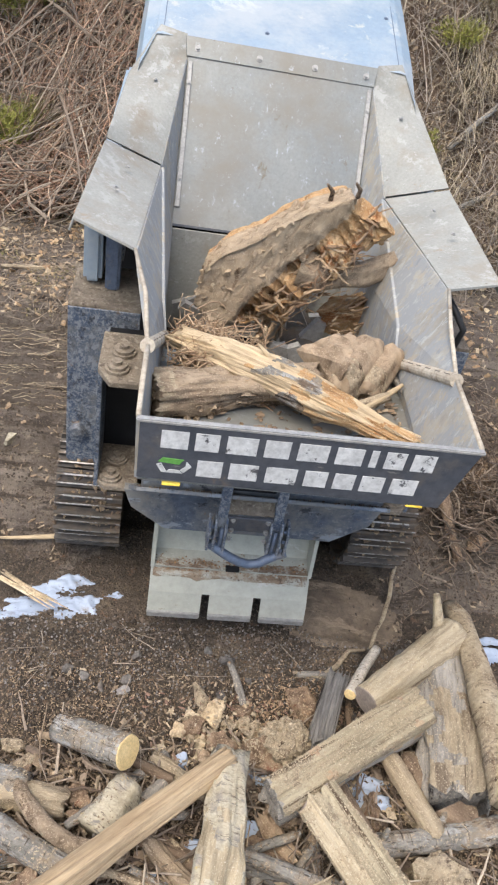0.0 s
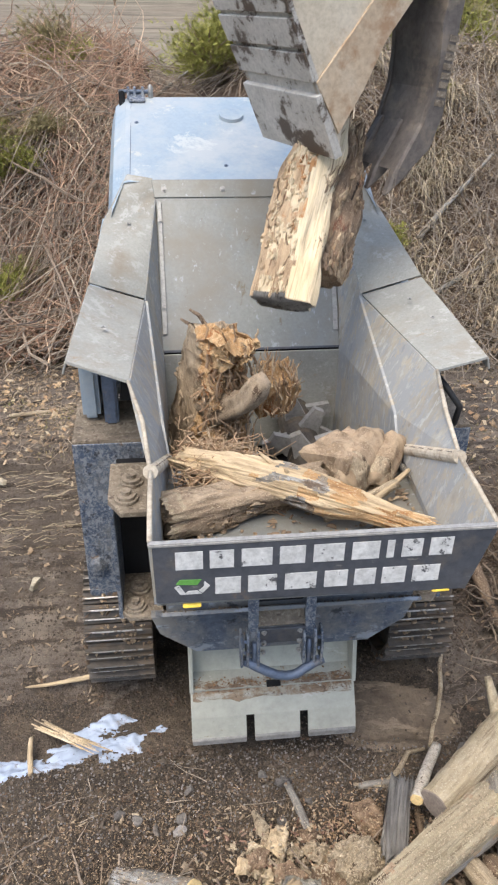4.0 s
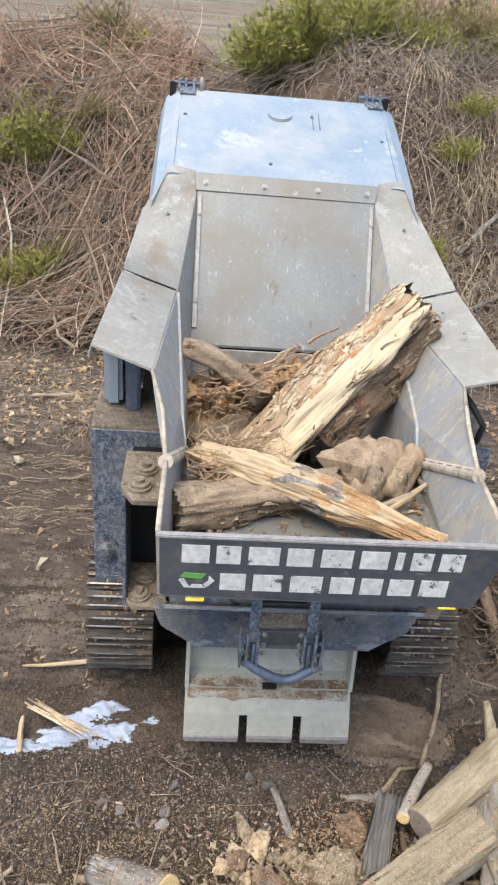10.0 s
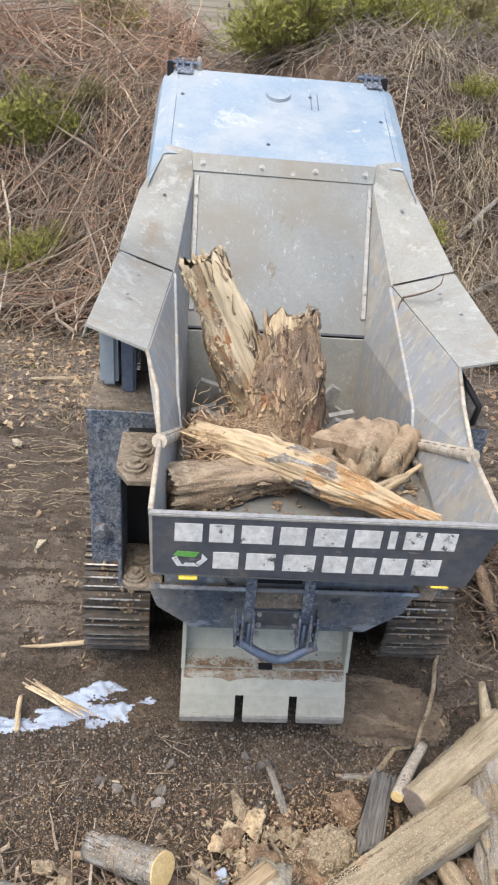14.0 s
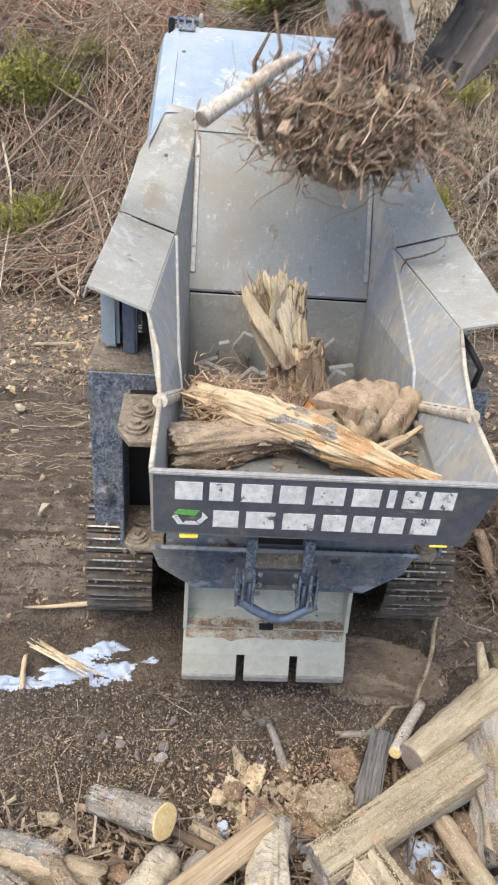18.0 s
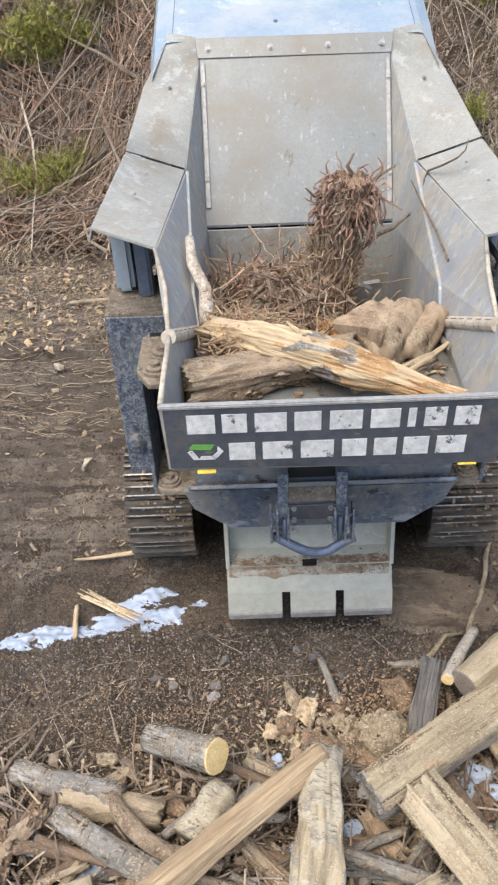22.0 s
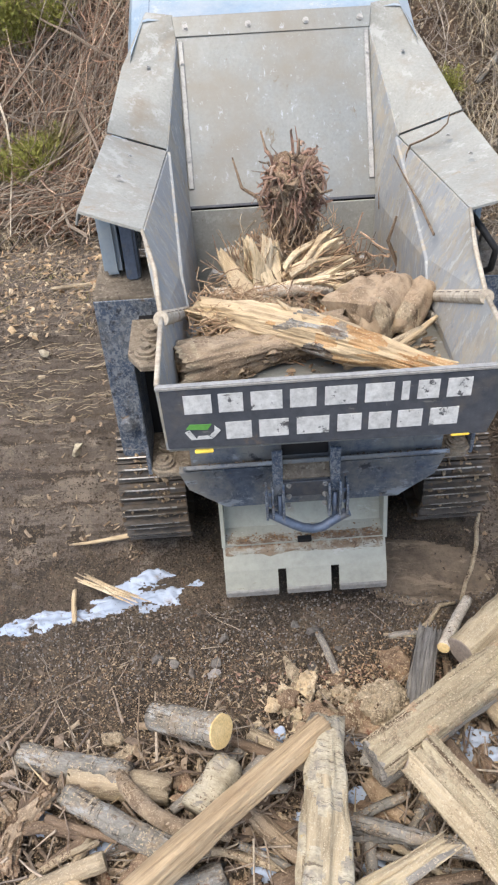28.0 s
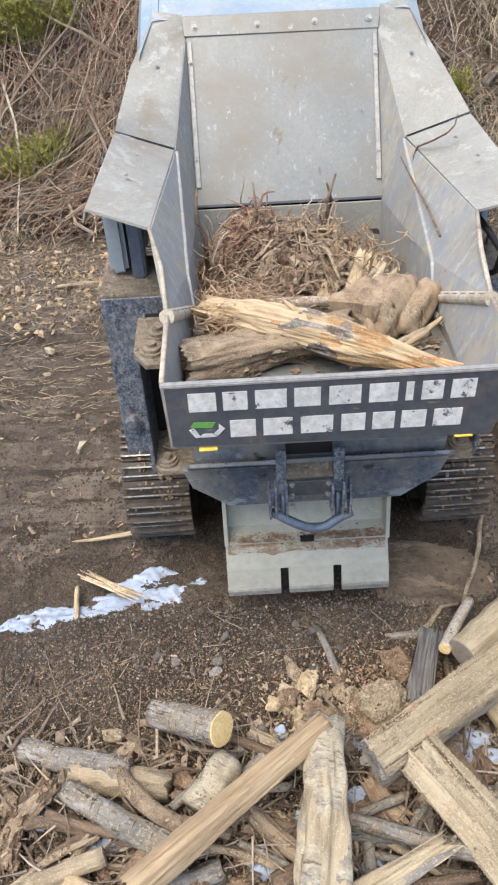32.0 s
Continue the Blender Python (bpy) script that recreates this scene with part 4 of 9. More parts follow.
def build_frame(machine):
    for s in (-1, 1):
        tower = part("tower", plate(sx(s, [(0.66, 0.6, 1.69), (1.005, 0.6, 1.69), (1.005, 0.6, 0.72), (0.88, 0.6, 0.53), (0.66, 0.6, 0.5)]), 0.02), M_BLUE, machine, "worn dark blue steel tower")
        part("tower_side", box((min(s * 0.985, s * 1.005), 0.6, 0.72), (max(s * 0.985, s * 1.005), 1.0, 1.69), 0.004), M_BLUE, tower)
        part("tower_top", box((min(s * 0.66, s * 1.005), 0.595, 1.685), (max(s * 0.66, s * 1.005), 1.0, 1.705), 0.004), M_MUD, tower, "mud-covered ledge")
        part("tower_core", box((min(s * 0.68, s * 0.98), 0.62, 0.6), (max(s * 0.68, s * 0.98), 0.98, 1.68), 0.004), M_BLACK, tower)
        part("pin", bolt_head((s * 0.945, 0.86, 1.705), 0.04, 0.075), M_MUD, tower)
        for k in range(3):
            part("lug", cyl((s * (0.945 + 0.0 * k), 0.57 - 0.02 * k, 0.92 + 0.02 * k), (s * 0.945, 0.6, 0.92 + 0.02 * k), 0.05 - 0.012 * k, 14), M_BLUE, tower)
        part("ram", box((min(s * 0.78, s * 0.85), 0.75, 1.7), (max(s * 0.78, s * 0.85), 0.85, 2.02), 0.012), M_BAR, machine)
        part("ram_sleeve", box((min(s * 0.77, s * 0.86), 0.82, 1.82), (max(s * 0.77, s * 0.86), 0.96, 2.1), 0.012), M_BLUE, machine)
        # clevis bracket with stacked washers
        br = part("bracket", box((min(s * 0.795, s * 0.815), 0.17, 0.93), (max(s * 0.795, s * 0.815), 0.6, 1.6), 0.004), M_BLUE, machine)
        for z, w in ((1.62, 0.0), (0.96, 0.03)):
            part("bracket_plate", plate(sx(s, [(0.6, 0.1 + w, z), (0.76, 0.1 + w, z), (0.82, 0.2, z), (0.82, 0.5, z), (0.6, 0.5, z)]), 0.028), M_MUD, br, "dusty steel bracket plate")
            for x, y in ((0.735, 0.2), (0.715, 0.33)):
                part("washer", join(cyl((s * x, y, z + 0.012), (s * x, y, z + 0.03), 0.055, 22), cyl((s * x, y, z + 0.03), (s * x, y, z + 0.045), 0.044, 22), cyl((s * x, y, z + 0.045), (s * x, y, z + 0.065), 0.022, 10)), M_MUD, br, "dusty stacked washers")
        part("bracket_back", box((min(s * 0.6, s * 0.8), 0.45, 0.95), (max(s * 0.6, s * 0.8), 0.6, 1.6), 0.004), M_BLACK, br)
        if s > 0:
            part("hose", tube(sx(s, [(0.76, 0.62, 2.02), (0.8, 0.5, 1.98), (0.86, 0.45, 1.9), (0.87, 0.5, 1.78), (0.86, 0.6, 1.7)]), [0.016] * 5, 8), M_RUBBER, machine, smooth=True)
    # cross beam under the panel
    part("cross_beam", plate([(-0.66, 0.14, 0.98), (0.66, 0.14, 0.98), (0.62, 0.14, 0.86), (0.44, 0.14, 0.72), (-0.44, 0.14, 0.72), (-0.62, 0.14, 0.86)], 0.05), M_BEAM, machine, "dusty blue-grey cross beam")
    part("beam_web", plate([(-0.6, -0.1, 1.2), (0.6, -0.1, 1.2), (0.64, 0.14, 0.98), (-0.64, 0.14, 0.98)], 0.02), M_BEAM, machine)
    part("belly", box((-0.58, -0.05, 1.15), (0.58, 0.3, 1.62), 0.01), M_BEAM, machine)
    part("chassis", box((-0.5, 0.5, 0.35), (0.5, 3.1, 0.75), 0.02), M_BLACK, machine)
    # coupler: two straps, bolted forks, a dark web and a bent pull bar
    for x in (-0.186, 0.078):
        s = -1 if x < 0 else 1
        strap = part("strap", plate([(x - 0.024, -0.1, 1.27), (x + 0.024, -0.1, 1.27), (x + 0.024, -0.12, 0.92), (x - 0.024, -0.12, 0.92)], 0.02), M_BLUE, machine, "scuffed dark blue strap")
        for dx, z0 in ((-0.028, 1.08), (0.022, 1.09), (s * 0.056, 1.07)):
            part("fork", plate([(x + dx, -0.165, 0.89), (x + dx, -0.08, 0.89), (x + dx, -0.08, z0), (x + dx, -0.14, z0), (x + dx, -0.165, z0 - 0.05)], 0.012), M_BLUE, strap)
        for z in (0.95, 1.01, 1.08):
            part("bolt", bolt_head((x - s * 0.048, -0.125, z), 0.013, 0.02, (0, -1, 0)), M_EDGE, strap)
            part("bolt", bolt_head((x + s * 0.04, -0.15, z - 0.03), 0.009, 0.012, (0, -1, 0)), M_BAR, strap)
    part("coupler_web", plate([(-0.165, -0.125, 1.1), (0.055, -0.125, 1.1), (0.05, -0.115, 1.0), (-0.16, -0.115, 1.0)], 0.016), M_DARK, machine, "dark navy coupler plate")
    part("coupler_ledge", plate([(-0.165, -0.12, 1.11), (0.055, -0.12, 1.11), (0.055, 0.0, 1.2), (-0.165, 0.0, 1.2)], 0.016), M_MUD, machine, "muddy ledge with sawdust")
    # thin black panel on the belly, painting the shade of an open hollow
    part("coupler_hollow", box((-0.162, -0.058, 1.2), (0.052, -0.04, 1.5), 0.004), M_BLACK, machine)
    part("pull_handle", tube([(-0.24, -0.13, 0.908), (-0.205, -0.14, 0.898), (-0.165, -0.15, 0.874), (-0.12, -0.155, 0.846), (-0.075, -0.16, 0.824), (-0.026, -0.16, 0.812), (0.02, -0.16, 0.822), (0.06, -0.155, 0.85), (0.1, -0.145, 0.872), (0.15, -0.135, 0.886)], [0.022, 0.024, 0.023, 0.023, 0.023, 0.023, 0.023, 0.023, 0.024, 0.022], 14), M_BAR, machine, "bent blue-grey pull bar", smooth=True)
    for x in (-0.18, 0.076):
        part("handle_stem", cyl((x, -0.13, 1.02), (x, -0.143, 0.87), 0.013, 12), M_BAR, machine, smooth=True)
    # caked soil and chips along the ledges of the frame
    rr = random.Random(61)
    spots = [(rr.uniform(-0.6, 0.6), -0.1 + (yy := rr.random()) * 0.22, 1.215 - 0.2 * yy) for _ in range(420)]
    tagged(part("ledge_dirt", flake_cloud([p for p in spots if not -0.2 < p[0] < 0.15], rr, (0.006, 0.02), 0.4, 0.5, 2.5), M_CLOD, machine), kind="stuff")


def build_blade(machine):
    # curved front skirt of the discharge with two slots
    pts = [(0.0, 0.155), (0.015, 0.19), (0.055, 0.28), (0.115, 0.375), (0.15, 0.405)]
    xs = [(-0.482, -0.19), (-0.145, 0.1), (0.145, 0.405)]
    sk = empty("skirt")
    sk.parent = machine
    def strip(x0, x1, p, th=0.022):
        V, F = [], []
        for y, z in p:
            V += [(x0, y, z), (x1, y, z), (x1, y + th, z), (x0, y + th, z)]
        n = len(p)
        for i in range(n - 1):
            for j in range(4):
                a, b = i * 4 + j, i * 4 + (j + 1) % 4
                F.append((a, b, b + 4, a + 4))
        F += [(3, 2, 1, 0), tuple(range(4 * n - 4, 4 * n))]
        return V, F
    for x0, x1 in xs:
        part("skirt_plate", strip(x0, x1, pts[:3]), M_BLADE, sk)
        part("worn_edge", box((x0 + 0.001, -0.006, 0.135), (x1 - 0.001, 0.02, 0.175), 0.004), M_EDGE, sk)
    part("skirt_upper", strip(-0.482, 0.403, pts[2:]), M_BLADE, sk)
    part("skirt_shelf", plate([(-0.482, 0.13, 0.405), (0.4, 0.13, 0.405), (0.4, 0.24, 0.43), (-0.482, 0.24, 0.43)], 0.016), M_BLADE, sk, "shelf caked with sawdust and rust")
    # ragged rust stain along the fold, a hair proud of the plate
    V, F = [], []
    for i in range(61):
        x = -0.47 + 0.86 * i / 60
        dip = 0.5 + 0.5 * noise.noise(Vector((x * 7, 3, 1))) + 0.3 * noise.noise(Vector((x * 24, 1, 5)))
        low = 0.375 - 0.034 * max(0.1, min(1.0, dip))
        V += [(x, 0.055 + (low - 0.28) * 0.632 - 0.003, low), (x, 0.112, 0.376), (x, 0.148, 0.407), (x, 0.128, 0.4145), (x, 0.165 + 0.03 * max(0.0, dip), 0.4215 + 0.007 * max(0.0, dip))]
    for i in range(60):
        for j in (0, 1, 3):
            F.append((i * 5 + j, i * 5 + 5 + j, i * 5 + 6 + j, i * 5 + 1 + j))
    part("rust_stain", (V, F), M_RUSTBAND, sk, "rusty sawdust-caked band")
    rr = random.Random(8)
    crumb = [(rr.uniform(-0.46, 0.38), 0.115 + abs(rr.gauss(0, 0.035)), 0.0) for _ in range(320)]
    tagged(part("rust_crumb_band", flake_cloud([(x, y, (0.36 + (y - 0.115) * 2.0) if y < 0.14 else 0.416 + (y - 0.13) * 0.23) for x, y, z in crumb], rr, (0.005, 0.015), 0.4, 0.4, 3), M_RUSTCRUMB, sk), kind="stuff")
    part("discharge_face", plate([(-0.47, 0.24, 0.43), (0.39, 0.24, 0.43), (0.4, 0.34, 0.66), (-0.46, 0.34, 0.66)], 0.014), M_BLADE, machine)
    # solid black block whose colour stands for the shade inside a slot
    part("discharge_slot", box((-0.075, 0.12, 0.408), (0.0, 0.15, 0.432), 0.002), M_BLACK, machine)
    for s, x in ((-1, -0.475), (1, 0.4)):
        part("discharge_cheek", plate([(x, 0.12, 0.40), (x, 0.25, 0.42), (x, 0.34, 0.72), (x, 0.2, 0.72)], 0.022), M_BLADE, machine)
    part("discharge_top", box((-0.42, 0.28, 0.6), (0.36, 0.34, 0.7), 0.006), M_MUD, machine)
    part("discharge_box", box((-0.46, 0.36, 0.12), (0.39, 1.4, 0.64), 0.01), M_BLADE, machine)


def track_path(n):
    """Points and headings round a track, evenly spaced."""
    y0, y1, r = 0.8, 3.1, 0.36
    L = 2 * (y1 - y0) + 2 * math.pi * r
    out = []
    for k in range(n):
        s = L * k / n
        if s < y1 - y0:
            out.append((y1 - s, 0.0, 180.0))
        elif s < y1 - y0 + math.pi * r:
            a = (s - (y1 - y0)) / r
            out.append((y0 - r * math.sin(a), r - r * math.cos(a), 180 - math.degrees(a)))
        elif s < 2 * (y1 - y0) + math.pi * r:
            out.append((y0 + s - (y1 - y0) - math.pi * r, 2 * r, 0.0))
        else:
            a = (s - 2 * (y1 - y0) - math.pi * r) / r
            out.append((y1 + r * math.sin(a), r + r * math.cos(a), -math.degrees(a)))
    return out, L / n


def build_tracks(machine):
    n = 66
    path, step = track_path(n)
    w = 0.185
    h = step * 0.47
    def bar(y0, y1, z0, z1, lean=0.0):
        return ([(-w, y0, z0), (w, y0, z0), (w, y1, z0), (-w, y1, z0), (-w, y0 + lean, z1), (w, y0 + lean, z1), (w, y1 - lean, z1), (-w, y1 - lean, z1)], [(0, 3, 2, 1), (4, 5, 6, 7), (0, 1, 5, 4), (1, 2, 6, 5), (2, 3, 7, 6), (3, 0, 4, 7)])
    shoe = join(bar(-h, h, -0.012, 0.012), bar(-0.034, -0.02, 0.012, 0.045, 0.003), bar(0.014, 0.03, 0.012, 0.052, 0.003))
    me = mesh_of("track_shoe", *shoe, M_SHOE)
    me.materials.append(M_SHINE)
    me.polygons[7].material_index = me.polygons[13].material_index = 1
    rr = random.Random(19)
    clods = [mesh_of("packed_mud", *flake_cloud([(rr.uniform(-w, w), rr.uniform(-h, h), 0.012) for _ in range(26)], rr, (0.01, 0.04), 0.5, 0.5, 3.0), M_CHIPS) for _ in range(5)]
    for s in (-1, 1):
        track = empty("track", pose(s * 0.86, 0, 0.035))
        track.parent = machine
        for y, z, a in path:
            ob = new("track_shoe", me)
            ob.parent = track
            ob.matrix_basis = pose(0, y, z, a, 0, 0)
            if y < 1.6 and z > 0.05:
                mud = tagged(new("packed_mud", rr.choice(clods)), kind="stuff")
                mud.parent = track
                mud.matrix_basis = ob.matrix_basis
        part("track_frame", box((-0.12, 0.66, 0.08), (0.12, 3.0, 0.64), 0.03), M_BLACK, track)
        for y in (0.8, 3.1):
            part("sprocket", cyl((-0.13, y, 0.36), (0.13, y, 0.36), 0.32, 28), M_SHOE, track)


def build_rotors(machine):
    out = []
    for s in (-1, 1):
        geos = [cyl((0, -0.62, 0), (0, 0.62, 0), 0.11, 16)]
        shaft = part("shredding_shaft", geos[0], M_SHOE, machine, "toothed steel shredding shaft")
        shaft.matrix_basis = pose(s * 0.26, 0.98, 1.24)
        for k in range(9):
            y = -0.54 + k * 0.135
            for a in (0, 120, 240):
                b = radians(a + k * 37 * s)
                c, d = math.cos(b), math.sin(b)
                def P(r, t):
                    return (r * c - t * d, r * d + t * c)
                q = [P(0.09, -0.06), P(0.24, -0.01), P(0.235, 0.05), P(0.09, 0.07)]
                V = [(x, y - 0.022, z) for x, z in q] + [(x, y + 0.022, z) for x, z in q]
                part("tooth", (V, [(0, 1, 2, 3), (7, 6, 5, 4), (0, 4, 5, 1), (1, 5, 6, 2), (2, 6, 7, 3), (3, 7, 4, 0)]), M_EDGE, shaft)
        out.append((shaft, s))
    return out


machine = empty("wood_shredder")
tagged(machine, "tracked wood shredder with dusty grey hopper and pale blue hood", "shredder")
build_hopper(machine)
build_hood(machine)
build_frame(machine)
build_blade(machine)
rotors = build_rotors(machine)

# ---- logs and timber lying before the shredder ----
def log_thing(p0, p1, r0, r1, mat, label, name="log", n=22, rough=0.2, bend=0.02, seed=1, ends=(None, None), squash=1.0, category="log", group="timber heap", knots=0, jag=0.0):
    """A log with its own bark, knots and, where sawn, separate end faces."""
    if len(label.split()) < 4:
        label += " in the heap"
    L = (Vector(p1) - Vector(p0)).length
    k = max(8, int(L / 0.03))
    pts = bent(L, bend, seed, k)
    rad = [r0 + (r1 - r0) * i / k for i in range(k + 1)]
    geos = [tube(pts, rad, n, rough, seed, squash)]
    if jag or not (ends[0] or ends[1]):
        # broken ends: the outer rings run out unevenly
        jg, V0 = jag or 0.035, geos[0][0]
        for e, sg in ((0, -1), (k, 1)):
            for j in range(n):
                a = 2 * math.pi * j / n
                V0[e * n + j] += Vector((0, 0, sg * jg * (0.4 + noise.noise(Vector((math.cos(a) * 2.5, math.sin(a) * 2.5, seed + sg))) + 0.7 * noise.noise(Vector((math.cos(a) * 7, math.sin(a) * 7, seed)))))) - (V0[e * n + j] - Vector(pts[e])) * (0.25 if jag else 0.1)
    rnd = random.Random(seed + 50)
    for _ in range(knots):
        i = rnd.randrange(1, k)
        a = rnd.uniform(0, 6.28)
        q = Vector(pts[i])
        d = Vector((math.cos(a), math.sin(a), rnd.uniform(0.2, 0.8)))
        geos.append(tube([q + d * rad[i] * 0.5, q + d * rad[i] * 1.3, q + d * rad[i] * rnd.uniform(1.5, 2.4)], [rad[i] * 0.4, rad[i] * 0.3, rad[i] * 0.18], 7, 0.2, seed))
    ob = part(name, join(*geos), mat, None, smooth=True)
    ob.matrix_world = aim(p0, p1, seed * 40)
    tagged(ob, label, category, group)
    for e, m in zip((0, k), ends):
        if m:
            q, h = Vector(pts[e]), (-0.004 if e == 0 else 0.004)
            V, F = tube([q, q + Vector((0, 0, h))], [rad[e] * 0.985, rad[e] * 0.95], n, rough, seed, squash)
            ring = [Vector(v) for v in geos[0][0][e * n:(e + 1) * n]]
            V = [q + (v - q) * 0.99 for v in ring] + [q + (v - q) * 0.93 + Vector((0, 0, h)) for v in ring]
            F = [(i, (i + 1) % n, n + (i + 1) % n, n + i) for i in range(n)] + [tuple(range(n, 2 * n))]
            part("cut_end", (V, F), m, ob, "flat sawn end")
    return ob


def grid_body(name, fn, ni, nj, mat, patches=(), parent=None, smooth=True):
    """A closed body of rings fn(f, a); patches are regions of its skin with a look of their own."""
    V = [fn(i / ni, 2 * math.pi * j / nj) for i in range(ni + 1) for j in range(nj)]
    groups = [[] for _ in range(len(patches) + 1)]
    for i in range(ni):
        for j in range(nj):
            q = (i * nj + j, (i + 1) * nj + j, (i + 1) * nj + (j + 1) % nj, i * nj + (j + 1) % nj)
            k = next((n + 1 for n, p in enumerate(patches) if p[2]((i + 0.5) / ni, 2 * math.pi * (j + 0.5) / nj)), 0)
            groups[k].append(q)
    end = next((n + 1 for n, p in enumerate(patches) if p[0] == "hollow_end"), 0)
    start = next((n + 1 for n, p in enumerate(patches) if p[0] == "end_face"), 0)
    groups[start].append(tuple(range(nj)))
    groups[end].append(tuple(range(ni * nj, ni * nj + nj))[::-1])
    def pick(faces):
        keep = sorted({i for q in faces for i in q})
        at = {v: n for n, v in enumerate(keep)}
        return [V[i] for i in keep], [tuple(at[i] for i in q) for q in faces]
    body = part(name, pick(groups[0]), mat, parent, smooth=smooth)
    for g, p in zip(groups[1:], patches):
        if g:
            skin = part(p[0], pick(g), p[1], body, p[3] if len(p) > 3 else "", smooth=smooth)
            if p[0] in ("worn_bark", "bare_patch", "torn_face", "rough_bark", "heartwood", "flaky_bark"):
                tagged(skin, kind="stuff")
    return body


def rag(a, k, seed):
    return noise.noise(Vector((math.cos(a) * k, math.sin(a) * k, seed)))


def beam_thing(p0, p1, w, h, mat, label, seed, name="log", spin=0.0, power=4.0, taper=1.0, jag=0.03, rough=0.12, patches=(), bend=0.01, group="timber heap", grain=0.05, dust=0, smooth=True):
    """A split log with flattened sides, grooved along its grain and with ragged ends."""
    L = (Vector(p1) - Vector(p0)).length
    def at(f, a):
        c, s = math.cos(a), math.sin(a)
        q = (abs(c) ** power + abs(s) ** power) ** (-1 / power)
        k = 1 + (taper - 1) * f
        g = 1 + rough * noise.noise(Vector((c * 1.2 + seed, s * 1.2, f * L * 3))) + rough * 0.6 * noise.noise(Vector((c * 3, s * 3 + seed, f * L * 7))) + grain * noise.noise(Vector((c * 11, s * 11, f * L * 1.6 + seed))) + grain * 0.8 * noise.noise(Vector((c * 20, s * 20, f * L * 2.5 + seed)))
        e = jag * (rag(a, 2.2, seed) + 0.8 * rag(a, 7, seed)) * (max(0, 1 - f * 7) + max(0, f * 7 - 6))
        return Vector((c * q * w * k * g + bend * math.sin(3 * f + seed), s * q * h * k * g + bend * math.cos(2.3 * f + seed), f * L + e))
    ob = grid_body(name, at, max(16, int(L / 0.02)), 56, mat, patches, smooth=smooth)
    if dust:
        # sawdust and crumbs lying on the upper side
        rr = random.Random(seed + 900)
        spots = []
        while len(spots) < dust:
            f, a = rr.random(), rr.uniform(0.35, 2.8)
            if noise.noise(Vector((f * 5, a * 1.3, seed + 40))) > -0.25:
                spots.append(at(f, a))
        tagged(part("sawdust", flake_cloud(spots, rr, (0.003, 0.011), 0.4, 1.2, 3.0), M_SAWDUST, ob), kind="stuff")
    ob.matrix_world = aim(p0, p1, spin)
    return tagged(ob, label, "log", group)


def hull_lump(size, seed, amp=0.35, cuts=3, pts=15):
    """An angular broken lump: a hull of random points, cut finer and roughened along its grain."""
    rr = random.Random(seed * 7 + 1)
    bm = bmesh.new()
    for _ in range(pts):
        d = Vector((rr.gauss(0, 1), rr.gauss(0, 1), rr.gauss(0, 1))).normalized()
        bm.verts.new([d[i] / max(abs(c) for c in d) ** 0.5 * size[i] * rr.uniform(0.8, 1.05) for i in range(3)])
    res = bmesh.ops.convex_hull(bm, input=bm.verts[:])
    bmesh.ops.delete(bm, geom=[g for g in res["geom_interior"] if isinstance(g, bmesh.types.BMVert)], context="VERTS")
    bmesh.ops.triangulate(bm, faces=bm.faces[:])
    for _ in range(cuts):
        bmesh.ops.subdivide_edges(bm, edges=bm.edges[:], cuts=1, use_grid_fill=True)
    m = min(size)
    for v in bm.verts:
        c = Vector([v.co[i] / size[i] for i in range(3)])
        g = Vector((c.x * 2.6, c.y * 2.6, c.z * 0.9))
        f = noise.noise(g * 1.1 + Vector((seed, 0, 0))) + 0.6 * noise.noise(g * 2.7 + Vector((0, seed, 0))) + 0.35 * noise.noise(g * 6 + Vector((0, 0, seed)))
        v.co += v.co.normalized() * f * amp * m * 0.6
    bmesh.ops.recalc_face_normals(bm, faces=bm.faces[:])
    return bm


def chunk(name, p, size, mat, label, seed, turn=0, category="wood chunk", group="timber heap", amp=0.3, sub=4, freq=1.3):
    """A torn lump of wood."""
    if len(label.split()) < 4:
        label += " in the timber heap"
    bm = hull_lump(size, seed, amp, 3 if max(size) > 0.06 else 2)
    ob = part(name, bm, mat, None, smooth=False)
    ob.matrix_world = pose(*p, 0, 0, turn)
    return tagged(ob, label, category, group)


def upper_spots(ob, n, seed, cover=-0.1, steep=0.35):
    """Places on the upper side of a thing, in patches, in its own space."""
    rr, me, m = random.Random(seed), ob.data, ob.matrix_world
    turn = m.to_3x3()
    faces = [p for p in me.polygons if (turn @ p.normal).normalized().z > steep and noise.noise((m @ p.center) * 9.0) > cover]
    out = []
    if faces:
        weights = [p.area for p in faces]
        for p in rr.choices(faces, weights, k=n):
            v = [me.vertices[i].co for i in p.vertices]
            w = [rr.random() for _ in v]
            out.append(sum((c * k for c, k in zip(v, w)), Vector()) / sum(w))
    return out, rr


def dust_over(ob, n, size=(0.003, 0.01), mat=None, name="sawdust", cover=-0.1):
    """Sawdust and crumbs lying on a thing."""
    spots, rr = upper_spots(ob, n, int(n + abs(ob.matrix_world.translation.x) * 997), cover)
    if spots:
        tagged(part(name, flake_cloud(spots, rr, size, 0.4, 0.9, 2.2), mat or M_SAWDUST, ob), kind="stuff")
    return ob


